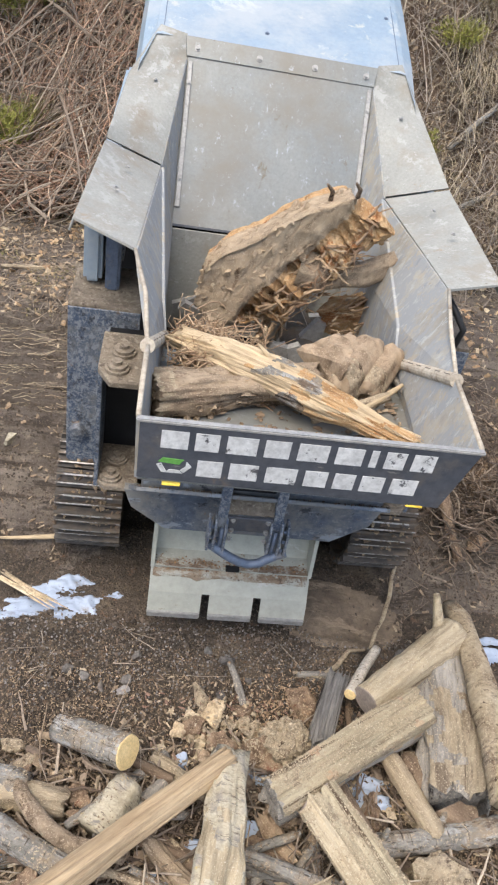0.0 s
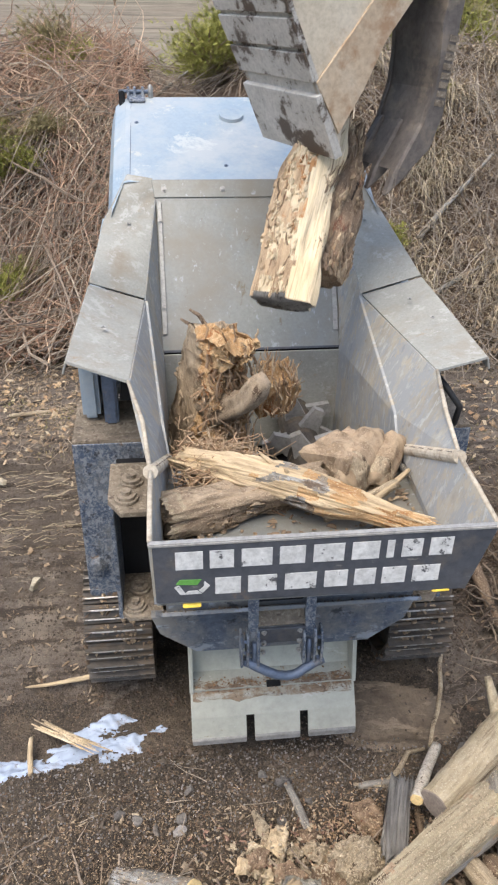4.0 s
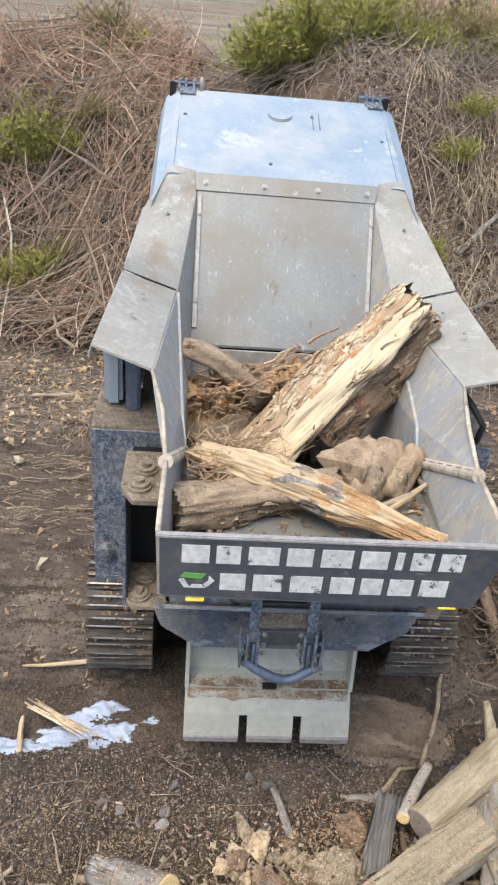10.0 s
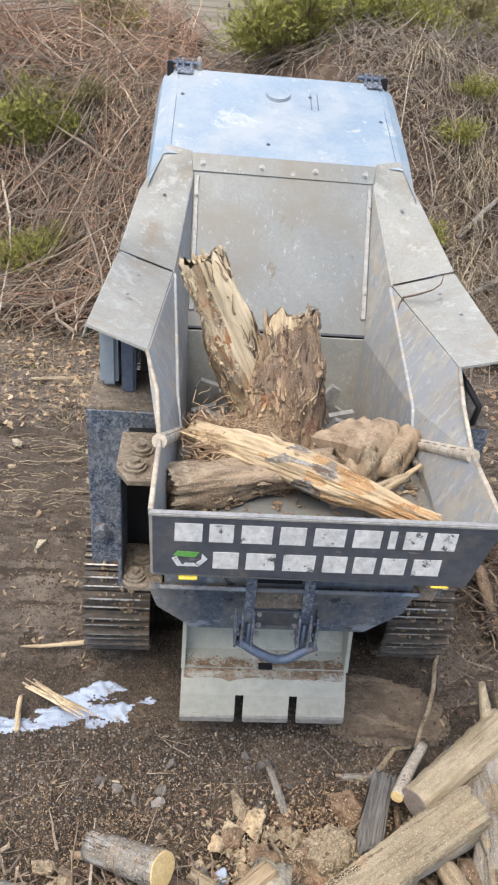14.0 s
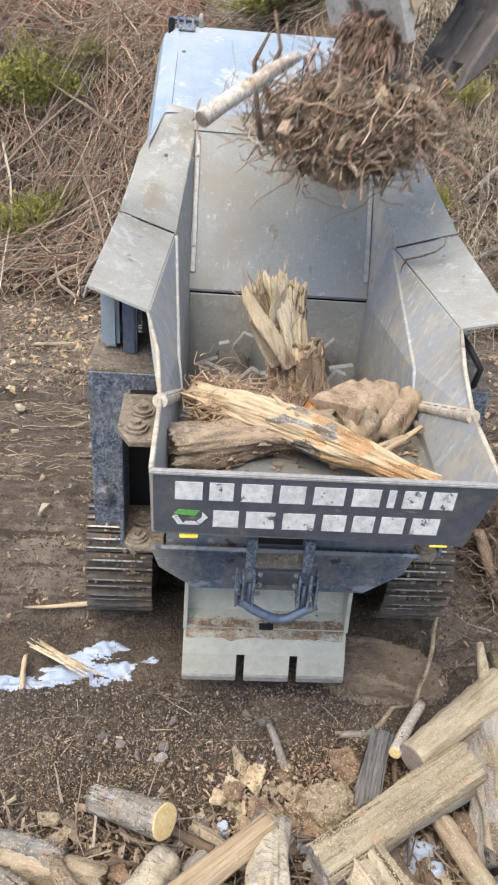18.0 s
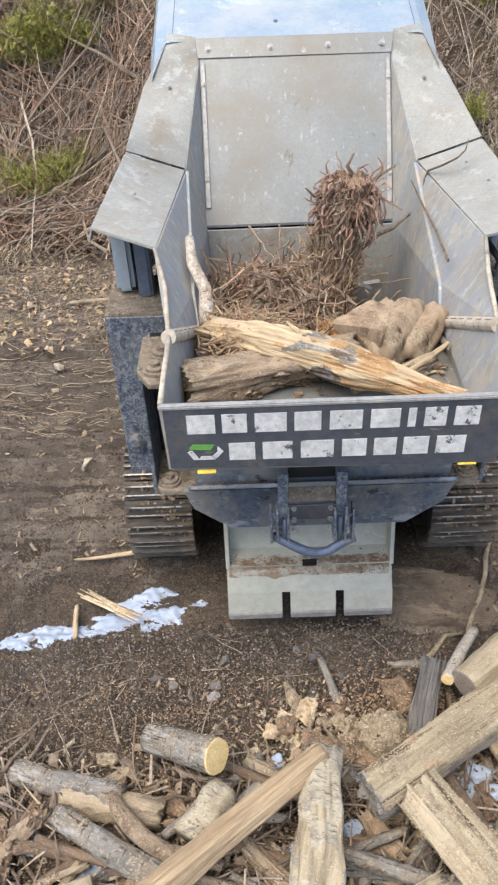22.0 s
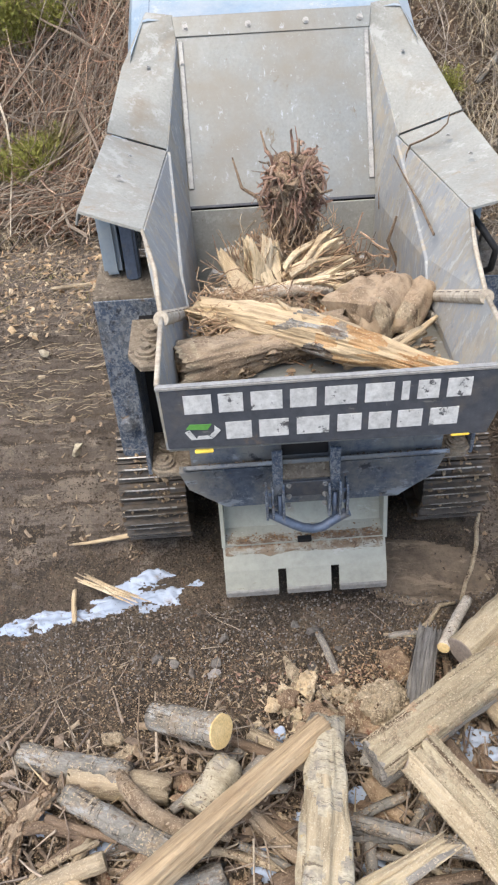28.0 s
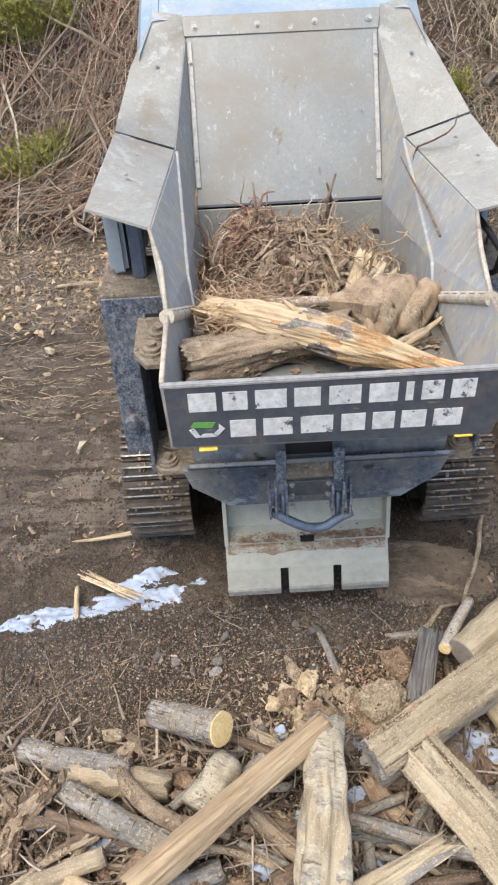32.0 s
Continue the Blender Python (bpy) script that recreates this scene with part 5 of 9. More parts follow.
def bark_plates(ob, n, size, mat, seed, name="bark_cover", lift=0.006, along=1.0, keep=0.0, where=None):
    """Chunky curled scales of bark over a thing's skin, as joined pieces."""
    rr, me = random.Random(seed), ob.data
    faces = [p for p in me.polygons if p.area > 1e-6 and noise.noise(p.center * 5 + Vector((seed, 0, 0))) > keep and (where is None or where(p.center))]
    V, F = [], []
    for p in rr.choices(faces, [q.area for q in faces], k=n):
        nrm = p.normal
        t = Vector((0, 0, 1)) - nrm * nrm.z
        t = t.normalized() if t.length > 0.01 else nrm.orthogonal().normalized()
        b = nrm.cross(t)
        a = rr.gauss(0, 0.25)
        t, b = t * math.cos(a) + b * math.sin(a), b * math.cos(a) - t * math.sin(a)
        L, W, h = rr.uniform(*size) * along, rr.uniform(*size), lift * rr.uniform(0.4, 1.5)
        k, m = 6, len(V)
        rad = [rr.uniform(0.6, 1.1) for _ in range(k)]
        ring = [(math.cos(6.283 * i / k) * L / 2 * rad[i], math.sin(6.283 * i / k) * W / 2 * rad[i]) for i in range(k)]
        tilt = rr.gauss(0, 0.25)
        V += [p.center + t * x + b * y - nrm * 0.01 for x, y in ring]
        V += [p.center + t * x * 0.85 + b * y * 0.85 + nrm * (h + tilt * x) for x, y in ring]
        F += [(m + i, m + (i + 1) % k, m + k + (i + 1) % k, m + k + i) for i in range(k)] + [tuple(range(m + k, m + 2 * k))]
    return tagged(part(name, (V, F), mat, ob), kind="stuff")


log_thing((-0.85, -0.685, 0.13), (-0.525, -0.89, 0.32), 0.07, 0.08, M_BARK_GREY, "short smooth grey log with a yellow sawn end", n=24, rough=0.07, bend=0.008, seed=3, ends=(None, M_CUT))
beam_thing((-0.055, -0.905, 0.34), (-0.872, -1.554, 0.34), 0.046, 0.046, M_POLE, "long squared tan pole leaning on the heap", 4, "pole", 30, 5, 1.2, 0.03, 0.08, bend=0.006)
beam_thing((-0.02, -0.87, 0.26), (-0.185, -1.6, 0.3), 0.078, 0.075, M_BIRCH, "peeling pale birch log in the heap", 5, "log", 0, 2.3, 1.32, 0.07, 0.3, [("flaky_bark", M_STRAWWOOD, lambda f, a: f > 0.4 and noise.noise(Vector((f * 4, math.cos(a) * 1.5, math.sin(a) * 1.5 + 3))) > -0.12, "yellowish flaking bark")], 0.035, grain=0.09)
squared_log = beam_thing((0.14, -1.075, 0.275), (0.93, -0.592, 0.295), 0.083, 0.085, M_HEWN, "thick squared tan log covered with sawdust", 6, "log", 0, 12, 1.12, 0.03, 0.09, [("end_face", M_WEATHER, lambda f, a: False, "flat grey end face"), ("bare_patch", M_BROWNLOG, lambda f, a: noise.noise(Vector((f * 9, math.sin(a) * 2, 21))) > 0.4), ("grey_side", M_WEATHER, lambda f, a: 3.3 < a < 6.1)], 0.006, grain=0.07, dust=5600, smooth=False)
dust_over(squared_log, 1500, (0.005, 0.017), M_ROOTDUST, "bark_crumbs", -0.02)
dust_over(squared_log, 1200, (0.004, 0.013), M_SAWDUST, "sawdust", 0.1)
beam_thing((0.335, -1.065, 0.305), (0.66, -1.59, 0.305), 0.098, 0.085, M_HEWN, "split tan log with squared edges and sawdust", 7, "log", 22, 9, 1.15, 0.035, 0.1, [("end_face", M_CUT_GREY, lambda f, a: False, "rough end face"), ("split_face", M_STRAWWOOD, lambda f, a: 1.8 + 0.3 * noise.noise(Vector((f * 4, 0, 2))) < a < 2.9, "clean pale split face")], 0.008, grain=0.06, dust=3200, smooth=False)
log_thing((0.66, -0.54, 0.265), (1.22, -0.12, 0.3), 0.083, 0.105, M_STRAWWOOD, "pale thick log with a grey sawn end", n=28, rough=0.1, bend=0.01, seed=8, ends=(M_CUT_GREY, None), knots=1)
beam_thing((0.535, -0.39, 0.24), (0.43, -0.72, 0.16), 0.05, 0.04, M_STUB, "dark weathered splintered stub in the heap", 9, "stub", 0, 3.5, 1.15, 0.09, 0.2, grain=0.3, smooth=False)
log_thing((-1.482, -0.8, 0.07), (-0.985, -0.968, 0.12), 0.06, 0.066, M_BARK_GREY, "smooth grey log", seed=10, bend=0.015, rough=0.16)
log_thing((-1.232, -1.035, 0.12), (-0.67, -1.345, 0.19), 0.054, 0.058, M_BARK_GREY, "grey-brown barked log", seed=11, bend=0.03, rough=0.16)
log_thing((-1.209, -0.937, 0.08), (-0.786, -1.03, 0.1), 0.076, 0.068, M_TAN, "bare tan log", seed=12, bend=0.02)
log_thing((-0.502, -0.959, 0.16), (-0.635, -1.17, 0.14), 0.078, 0.096, M_BIRCH, "short stub with flaking white bark", name="stub", seed=13, rough=0.25, ends=(M_TAN, None))
crook = part("branch", tube([(-0.99, -0.965, 0.15), (-0.965, -1.03, 0.17), (-0.9, -1.12, 0.19), (-0.81, -1.2, 0.21), (-0.72, -1.255, 0.22), (-0.6, -1.275, 0.24), (-0.5, -1.3, 0.2)], [0.03, 0.034, 0.038, 0.035, 0.036, 0.03, 0.024], 14, 0.25, 14), M_CHUNK, None, smooth=True)
tagged(crook, "crooked reddish branch lying over grey logs", "branch", "timber heap")
log_thing((-0.03, -1.255, 0.2), (0.66, -1.57, 0.4), 0.032, 0.034, M_BARK_GREY, "grey branch lying across the logs", name="branch", seed=15, bend=0.02, category="branch", knots=2, rough=0.25)
beam_thing((-0.14, -1.64, 0.26), (0.33, -1.45, 0.32), 0.055, 0.045, M_STRAWWOOD, "pale split log with a ragged end", 16, "log", 20, 3, 0.75, 0.16, 0.22, [("grey_side", M_WEATHER, lambda f, a: 1.9 < a < 2.9 and noise.noise(Vector((f * 6, a, 6))) > -0.2)], grain=0.2, smooth=False)
log_thing((-1.36, -1.424, 0.1), (-1.037, -1.331, 0.14), 0.037, 0.043, M_TAN, "short split billet", seed=17, n=8, ends=(None, M_TAN))
log_thing((0.758, -0.79, 0.18), (0.938, -1.135, 0.16), 0.05, 0.056, M_TAN, "smooth tan billet", seed=18, n=10, rough=0.08)
log_thing((0.594, -1.19, 0.12), (1.273, -1.134, 0.16), 0.052, 0.062, M_BARK_GREY, "pale grey smooth log with a side stub", seed=19, bend=0.02, knots=2)
log_thing((0.864, -0.775, 0.1), (1.141, -1.079, 0.08), 0.09, 0.114, M_BARK_BROWN, "thick brown barked log", seed=20, rough=0.2)
log_thing((1.02, -0.69, 0.2), (1.3, -0.95, 0.24), 0.02, 0.07, M_FRESH, "splintered wedge of pale wood", name="splinter", n=7, rough=0.4, seed=21, squash=0.4)
log_thing((0.815, -0.14, 0.15), (0.6, -0.495, 0.25), 0.028, 0.032, M_WHITEBIRCH, "short white birch stick with dark flecks", name="stick", n=10, seed=22, rough=0.1, ends=(None, M_CUT), category="stick")
# crooked thick branch over the heap
crook = part("branch", tube([(1.31, 0.15, 0.2), (1.295, -0.02, 0.3), (1.283, -0.21, 0.34), (1.275, -0.4, 0.36), (1.249, -0.57, 0.4), (1.225, -0.8, 0.42), (1.2, -1.1, 0.4)], [0.055, 0.06, 0.066, 0.075, 0.085, 0.08, 0.075], 14, 0.2, 23), M_TAN, None, smooth=True)
tagged(crook, "thick crooked bare branch lying over the heap", "branch", "timber heap")
beam_thing((1.19, -0.22, 0.2), (1.0, -1.02, 0.2), 0.16, 0.1, M_WEATHER, "broad cracked grey stump piece in the heap", 24, "stump", 10, 2.6, 0.95, 0.06, 0.3, [("sawdust_cover", M_DUSTY, lambda f, a: f > 0.35 and 0.4 < a < 2.6 and noise.noise(Vector((f * 6, a * 1.5, 4))) > -0.15)], 0.04, grain=0.12, dust=700)
for a, b, r0, r1, mat, lab in (((-0.626, -1.163, 0.12), (-0.312, -0.856, 0.1), 0.025, 0.032, M_WEATHER, "weathered split stick"), ((-0.753, -1.122, 0.1), (-0.334, -0.769, 0.1), 0.023, 0.027, M_WEATHER, "weathered split stick"),
                               ((-0.677, -1.085, 0.12), (-0.243, -1.007, 0.12), 0.02, 0.026, M_BARK_GREY, "thin grey stick"), ((-0.39, -0.784, 0.08), (-0.134, -0.95, 0.1), 0.032, 0.036, M_TAN, "short tan stick"),
                               ((0.058, -0.458, 0.06), (-0.014, -0.169, 0.03), 0.023, 0.018, M_WEATHER, "grey stick"), ((0.388, -0.251, 0.03), (0.606, -0.229, 0.03), 0.018, 0.018, M_WEATHER, "grey stick on the soil"),
                               ((-0.528, -1.135, 0.08), (-0.164, -1.267, 0.06), 0.035, 0.049, M_BARK_BROWN, "dark brown branch"), ((-0.029, -1.358, 0.06), (-0.322, -1.474, 0.1), 0.038, 0.046, M_BARK_BROWN, "dark brown branch"),
                               ((-0.314, -0.901, 0.1), (-0.589, -0.754, 0.06), 0.027, 0.022, M_BARK_BROWN, "brown stick"), ((-1.417, 0.583, 0.02), (-1.062, 0.605, 0.02), 0.008, 0.018, M_FRESH, "thin pale splinter"), ((-2.017, 3.85, 0.03), (-1.482, 4.022, 0.03), 0.021, 0.024, M_TAN, "bare stick on the ground"),
                               ((-1.37, 0.2, 0.02), (-1.36, 0.006, 0.02), 0.014, 0.016, M_FRESH, "curled splinter"), ((0.5, -0.9, 0.14), (0.7, -1.3, 0.1), 0.03, 0.035, M_BARK_BROWN, "dark brown branch"),
                               ((-0.95, -1.25, 0.1), (-1.3, -1.1, 0.1), 0.02, 0.026, M_BARK_BROWN, "brown stick"), ((-0.9, -1.5, 0.1), (-0.55, -1.42, 0.12), 0.04, 0.05, M_BARK_GREY, "grey log"), ((-1.1, -1.15, 0.06), (-1.22, -1.5, 0.1), 0.02, 0.03, M_TAN, "tan stick"),
                               ((-1.5, -1.2, 0.05), (-1.35, -0.95, 0.12), 0.014, 0.02, M_BARK_BROWN, "brown stick")):
    log_thing(a, b, r0, r1, mat, lab, name="stick", n=8, rough=0.25, bend=0.035, seed=int(abs(a[0]) * 100) + 30, category="stick")
hr = random.Random(404)
for i in range(22):
    x, y, a = hr.uniform(-1.5, 0.65), hr.uniform(-1.66, -0.86), hr.uniform(-0.7, 0.7) + (1.5 if hr.random() < 0.25 else 0)
    L, z, r = hr.uniform(0.28, 0.62), hr.uniform(0.05, 0.13), hr.uniform(0.016, 0.036)
    kind = hr.randrange(4)
    log_thing((x, y, z), (x + L * math.cos(a), y + L * math.sin(a), z + hr.uniform(-0.03, 0.06)), r, r * hr.uniform(0.6, 1.0), (M_BARK_BROWN, M_WEATHER, M_BARK_GREY, M_TAN)[kind], ("dark brown broken branch", "weathered cracked branch", "grey barked branch", "bare tan branch")[kind] + " among the logs", name="branch", n=10, rough=0.3, bend=0.09, seed=500 + i, category="branch", knots=hr.randrange(3))
twig = part("twig", tube([(1.106, 0.601, 0.04), (1.06, 0.5, 0.03), (1.006, 0.324, 0.05), (0.93, 0.15, 0.05), (0.87, 0.05, 0.06), (0.8, -0.1, 0.1)], [0.01, 0.014, 0.013, 0.013, 0.012, 0.012], 7, 0.2, 5), M_TAN, None, smooth=True)
tagged(twig, "long thin crooked bare twig on the soil", "twig", "timber heap")
twig = part("twig", tube([(0.35, -0.24, 0.03), (0.5, -0.26, 0.03), (0.6, -0.2, 0.05), (0.68, -0.1, 0.06), (0.78, -0.08, 0.05)], [0.008, 0.014, 0.016, 0.014, 0.008], 7, 0.2, 6), M_TAN, None, smooth=True)
tagged(twig, "short crooked pale twig on the soil", "twig", "timber heap")
# splintered strip on the snow: a bundle of slivers from one split
strip = empty("split_strip", pose(-1.345, 0.295, 0.05, 0, 0, -31))
rr = random.Random(77)
for i in range(9):
    y, L = (i - 4) * 0.007, rr.uniform(0.22, 0.44)
    x = rr.uniform(-0.03, 0.08)
    part("sliver", tube([(x, y + rr.gauss(0, 0.006), rr.uniform(-0.01, 0.02)), (x + L * 0.5, y * 0.8, rr.uniform(-0.01, 0.015)), (x + L, y * 1.5 + rr.gauss(0, 0.008), rr.uniform(-0.02, 0.01))], [0.004, 0.008, 0.002], 6, 0.3, i), (M_PALE, M_FRESH, M_TAN)[i % 3], strip)
tagged(strip, "pale splintered strip of wood on snow", "stick", "timber heap")
# rotten lumps and pale flakes
for i, (p, s, mat, lab) in enumerate((((0.14, -0.8, 0.1), (0.13, 0.09, 0.1), M_ROT, "crumbling reddish rotten lump"), ((-0.278, -0.632, 0.07), (0.055, 0.045, 0.03), M_FRESH, "pale flat flake of wood"), ((-0.09, -0.53, 0.06), (0.09, 0.06, 0.035), M_FRESH, "pale flat flake of wood"),
                                      ((-0.17, -0.42, 0.05), (0.09, 0.05, 0.03), M_TAN, "tan flake of wood"), ((0.055, -0.5, 0.05), (0.06, 0.05, 0.04), M_ROT, "small rotten lump"), ((0.1, -0.62, 0.07), (0.07, 0.06, 0.05), M_TAN, "rotten tan lump"),
                                      ((-0.2, -0.6, 0.05), (0.08, 0.06, 0.05), M_ROT, "rotten lump"), ((0.66, -1.01, 0.06), (0.11, 0.06, 0.06), M_ROT, "rust-brown bark lump"), ((0.36, -0.45, 0.06), (0.12, 0.1, 0.07), M_ROT, "crumbling rotten lump"),
                                      ((-0.72, -0.98, 0.06), (0.08, 0.06, 0.05), M_ROT, "rotten lump"), ((-0.05, -0.7, 0.06), (0.1, 0.07, 0.06), M_ROT, "rotten lump"), ((-1.0, -0.85, 0.05), (0.09, 0.05, 0.04), M_TAN, "tan lump"), ((-0.9, -1.4, 0.08), (0.12, 0.08, 0.09), M_ROT, "rotten lump"), ((0.1, -1.2, 0.05), (0.12, 0.1, 0.08), M_ROT, "rotten lump"), ((0.95, -1.35, 0.1), (0.2, 0.12, 0.12), M_TAN, "broad tan lump"))):
    chunk("wood_chunk", p, s, mat, lab, i + 1, i * 37)
for i, (p, s) in enumerate((((-0.016, -0.188, 0.02), (0.055, 0.035, 0.035)), ((1.03, -0.119, 0.03), (0.11, 0.09, 0.07)), ((-0.12, -0.12, 0.01), (0.03, 0.025, 0.02)), ((-0.78, -0.32, 0.01), (0.03, 0.028, 0.022)), ((0.1, -0.3, 0.01), (0.03, 0.02, 0.02)), ((-1.49, 1.495, 0.03), (0.08, 0.05, 0.04)), ((-1.93, 2.75, 0.03), (0.06, 0.04, 0.03)))):
    chunk("stone", p, s, M_STONE if i < 5 else M_BIRCH, "grey angular stone in the soil" if i < 5 else "pale broken lump lying in the mud", i + 60, i * 50, "stone", "stones", 0.25)

sr = random.Random(909)
for i in range(16):
    x, y, r = sr.uniform(-0.9, 0.75), sr.uniform(-0.5, -0.08), sr.uniform(0.014, 0.036)
    chunk("stone", (x, y, ground_z(x, y) + r * 0.3), (r * 1.3, r, r * 0.7), M_STONE, "small grey stone lying in the dark soil", 900 + i, sr.uniform(0, 360), "stone", "stones", 0.25)
# broad crumbling lump dusted with sawdust, red-brown on one side
lump = chunk("rotten_stump", (0.27, -0.7, 0.12), (0.17, 0.14, 0.13), M_DUSTY, "broad crumbling tan stump piece dusted with sawdust", 131, 20, "stump", "timber heap", 0.35)
dust_over(lump, 1500, (0.004, 0.014), cover=-0.3)
lump = chunk("rotten_stump", (0.1, -0.76, 0.12), (0.08, 0.09, 0.11), M_ROT, "red-brown rotten stump piece in the heap", 132, 70, "stump", "timber heap", 0.35)
dust_over(lump, 260, (0.004, 0.012), cover=0.0)
# pale broken lumps and flat flakes at the heap's edge
er = random.Random(606)
for i in range(24):
    x, y = er.gauss(-0.1, 0.1), er.gauss(-0.6, 0.08)
    r = er.uniform(0.018, 0.06)
    kind = er.choice((0, 0, 1, 1, 2))
    chunk("wood_chunk", (x, y, ground_z(x, y) + r * 0.5), (r, r * er.uniform(0.6, 0.95), r * er.uniform(0.4, 0.7)), (M_CREAM, M_TAN, M_CHUNK)[kind], ("pale broken lump of wood", "tan broken lump of wood", "brown earthy lump of wood")[kind] + " on the soil", 700 + i, er.uniform(0, 360))
for i in range(46):
    x, y = er.uniform(-1.6, 1.3), er.uniform(-1.7, -0.72)
    r = er.uniform(0.025, 0.075)
    kind = er.choice((0, 1, 1, 2, 3))
    chunk("wood_chunk", (x, y, ground_z(x, y) + er.uniform(0.02, 0.08)), (r * 1.5, r * er.uniform(0.5, 0.9), r * er.uniform(0.35, 0.7)), (M_ROT, M_CHUNK, M_TAN, M_BROWNLOG)[kind], ("rotten red-brown lump", "earthy brown root lump", "tan broken lump", "ragged brown bark lump")[kind] + " between the logs", 760 + i, er.uniform(0, 360))
# torn ragged root standing among the grey logs
torn = grid_body("torn_root", lambda f, a: Vector((0.04 * math.cos(a) * (1 + 0.5 * rag(a, 2, f * 4)) * (1.2 - 0.5 * f) + 0.05 * math.sin(f * 4), 0.03 * math.sin(a) * (1 + 0.5 * rag(a, 4, f * 3)), 0.36 * f + 0.05 * rag(a, 3, 7) * f)), 24, 28, M_CHUNK)
torn.matrix_world = aim((-1.47, -1.32, 0.06), (-1.3, -0.98, 0.17))
tagged(torn, "ragged torn root lying over the logs", "root", "timber heap")
bark_plates(torn, 140, (0.015, 0.05), M_ROT, 17, "bark_cover", 0.01, 1.5, -0.2)
# curved bark and split slabs
for i, (p, q, w, h, m, lab) in enumerate((((-0.1, -1.28, 0.1), (0.7, -1.4, 0.14), 0.035, 0.035, M_BARK_GREY, "long grey-brown branch under the logs"), ((0.12, -1.05, 0.1), (0.28, -1.22, 0.06), 0.05, 0.04, M_BROWNLOG, "dark tan log stub under the logs"),
                                          ((-0.4, -1.2, 0.14), (-0.06, -1.45, 0.1), 0.04, 0.035, M_CHUNK, "brown earthy log under the pole"), ((-0.6, -1.45, 0.12), (-0.9, -1.65, 0.1), 0.055, 0.05, M_ROT, "short rotten log at the heap's edge"), ((-1.2, -1.36, 0.12), (-0.95, -1.5, 0.1), 0.04, 0.035, M_FRESH, "short split billet with a torn end"))):
    beam_thing(p, q, w, h, m, lab, 140 + i, "log", i * 30, 2.4, 0.9, 0.05, 0.3, (), 0.03, grain=0.1)
# thin curled shreds and splinters leaning out of the heap
for i in range(26):
    x, y, a = er.uniform(-1.6, 1.2), er.uniform(-1.65, -0.75), er.uniform(0, 6.28)
    L, e = er.uniform(0.1, 0.26), er.uniform(0.0, 0.5)
    log_thing((x, y, 0.06), (x + L * math.cos(a), y + L * math.sin(a), 0.06 + L * e), er.uniform(0.008, 0.016), 0.004, er.choice((M_FRESH, M_TAN, M_CHUNK)), "thin torn splinter of wood in the heap", name="splinter", n=6, rough=0.4, bend=0.08, seed=820 + i, squash=0.5, category="splinter")
for ob in [o for o in scene.objects if o.parent is None and "group" in o and o["group"] == "timber heap" and o.type == "MESH" and o.name.split(".")[0] in ("log", "stub", "branch", "pole", "stump")]:
    w = max(ob.dimensions)
    dust_over(ob, int(420 * w), (0.003, 0.011), M_SAWDUST if len(ob.name) % 2 else M_CHIPS, "crumb_cover", 0.02)

# ---- small litter ----
rnd = random.Random(11)
def scatter(n, x0, x1, y0, y1, lift=0.004, keep=None):
    out = []
    while len(out) < n:
        x, y = rnd.uniform(x0, x1), rnd.uniform(y0, y1)
        if ((x - 0.72) / 0.33) ** 2 + ((y - 0.22) / 0.26) ** 2 < 1 and rnd.random() < 0.96:
            continue
        if keep is None or rnd.random() < keep(x, y):
            out.append((x, y, ground_z(x, y) + lift))
    return out


def litter_keep(x, y):
    d = 0.45 + 0.55 * noise.noise(Vector((x * 2.2, y * 2.2, 4)))
    return max(0.04, d * (0.25 + 0.75 * smooth01(0.05, -0.5, y)))


tagged(part("wood_chips", flake_cloud(scatter(13000, -1.9, 2.0, -1.75, 0.2, 0.003, litter_keep), rnd, (0.004, 0.02), 0.2, 0.5, 5.0), M_CHIPS), "scattered brown and tan wood chips", "wood chips", kind="stuff")
tagged(part("fine_crumbs", flake_cloud(scatter(36000, -2.0, 1.6, -1.5, -0.1, 0.002, lambda x, y: max(0.04, 0.35 + 0.8 * noise.noise(Vector((x * 2.2, y * 2.2, 14))) + 0.5 * smooth01(-0.35, -0.7, y)) * (1 - 0.7 * smooth01(-0.35, -0.15, y))), rnd, (0.004, 0.013), 0.35, 0.6, 3.0), M_CHIPS), "fine tan crumbs of wood and bark on the soil", "wood chips", kind="stuff")
tagged(part("heap_crumbs", flake_cloud([(x, y, z + rnd.uniform(0.0, 0.07)) for x, y, z in scatter(11000, -1.9, 1.6, -1.75, -0.7, 0.0, lambda x, y: smooth01(-0.68, -0.85, y))], rnd, (0.005, 0.022), 0.4, 0.7, 3.0), M_CHIPS), "crumbled bark and wood filling the gaps of the heap", "wood chips", kind="stuff")
tagged(part("far_wood_chips", flake_cloud(scatter(3600, -3.6, -0.9, 3.0, 5.5, 0.006, lambda x, y: smooth01(2.95, 3.5, y)) + scatter(420, -2.6, -1.0, 0.4, 3.0, 0.003) + scatter(1500, 1.0, 3.4, -0.2, 5.0, 0.004), rnd, (0.012, 0.07), 0.1, 0.5, 8.0), M_STRAWCHIP), "tan bark flakes and straw on the soil", "wood chips", kind="stuff")
tagged(part("soil_clods", flake_cloud(scatter(12000, -2.4, 2.2, -1.5, 0.75, 0.0) + scatter(1200, -3.2, -0.9, 0.6, 3.3, -0.004) + scatter(3500, 0.9, 3.2, 0.6, 4.6, 0.0), rnd, (0.004, 0.019), 0.7, 0.5, 1.4), M_CLOD), "crumbled dark soil clods", "soil", kind="stuff")
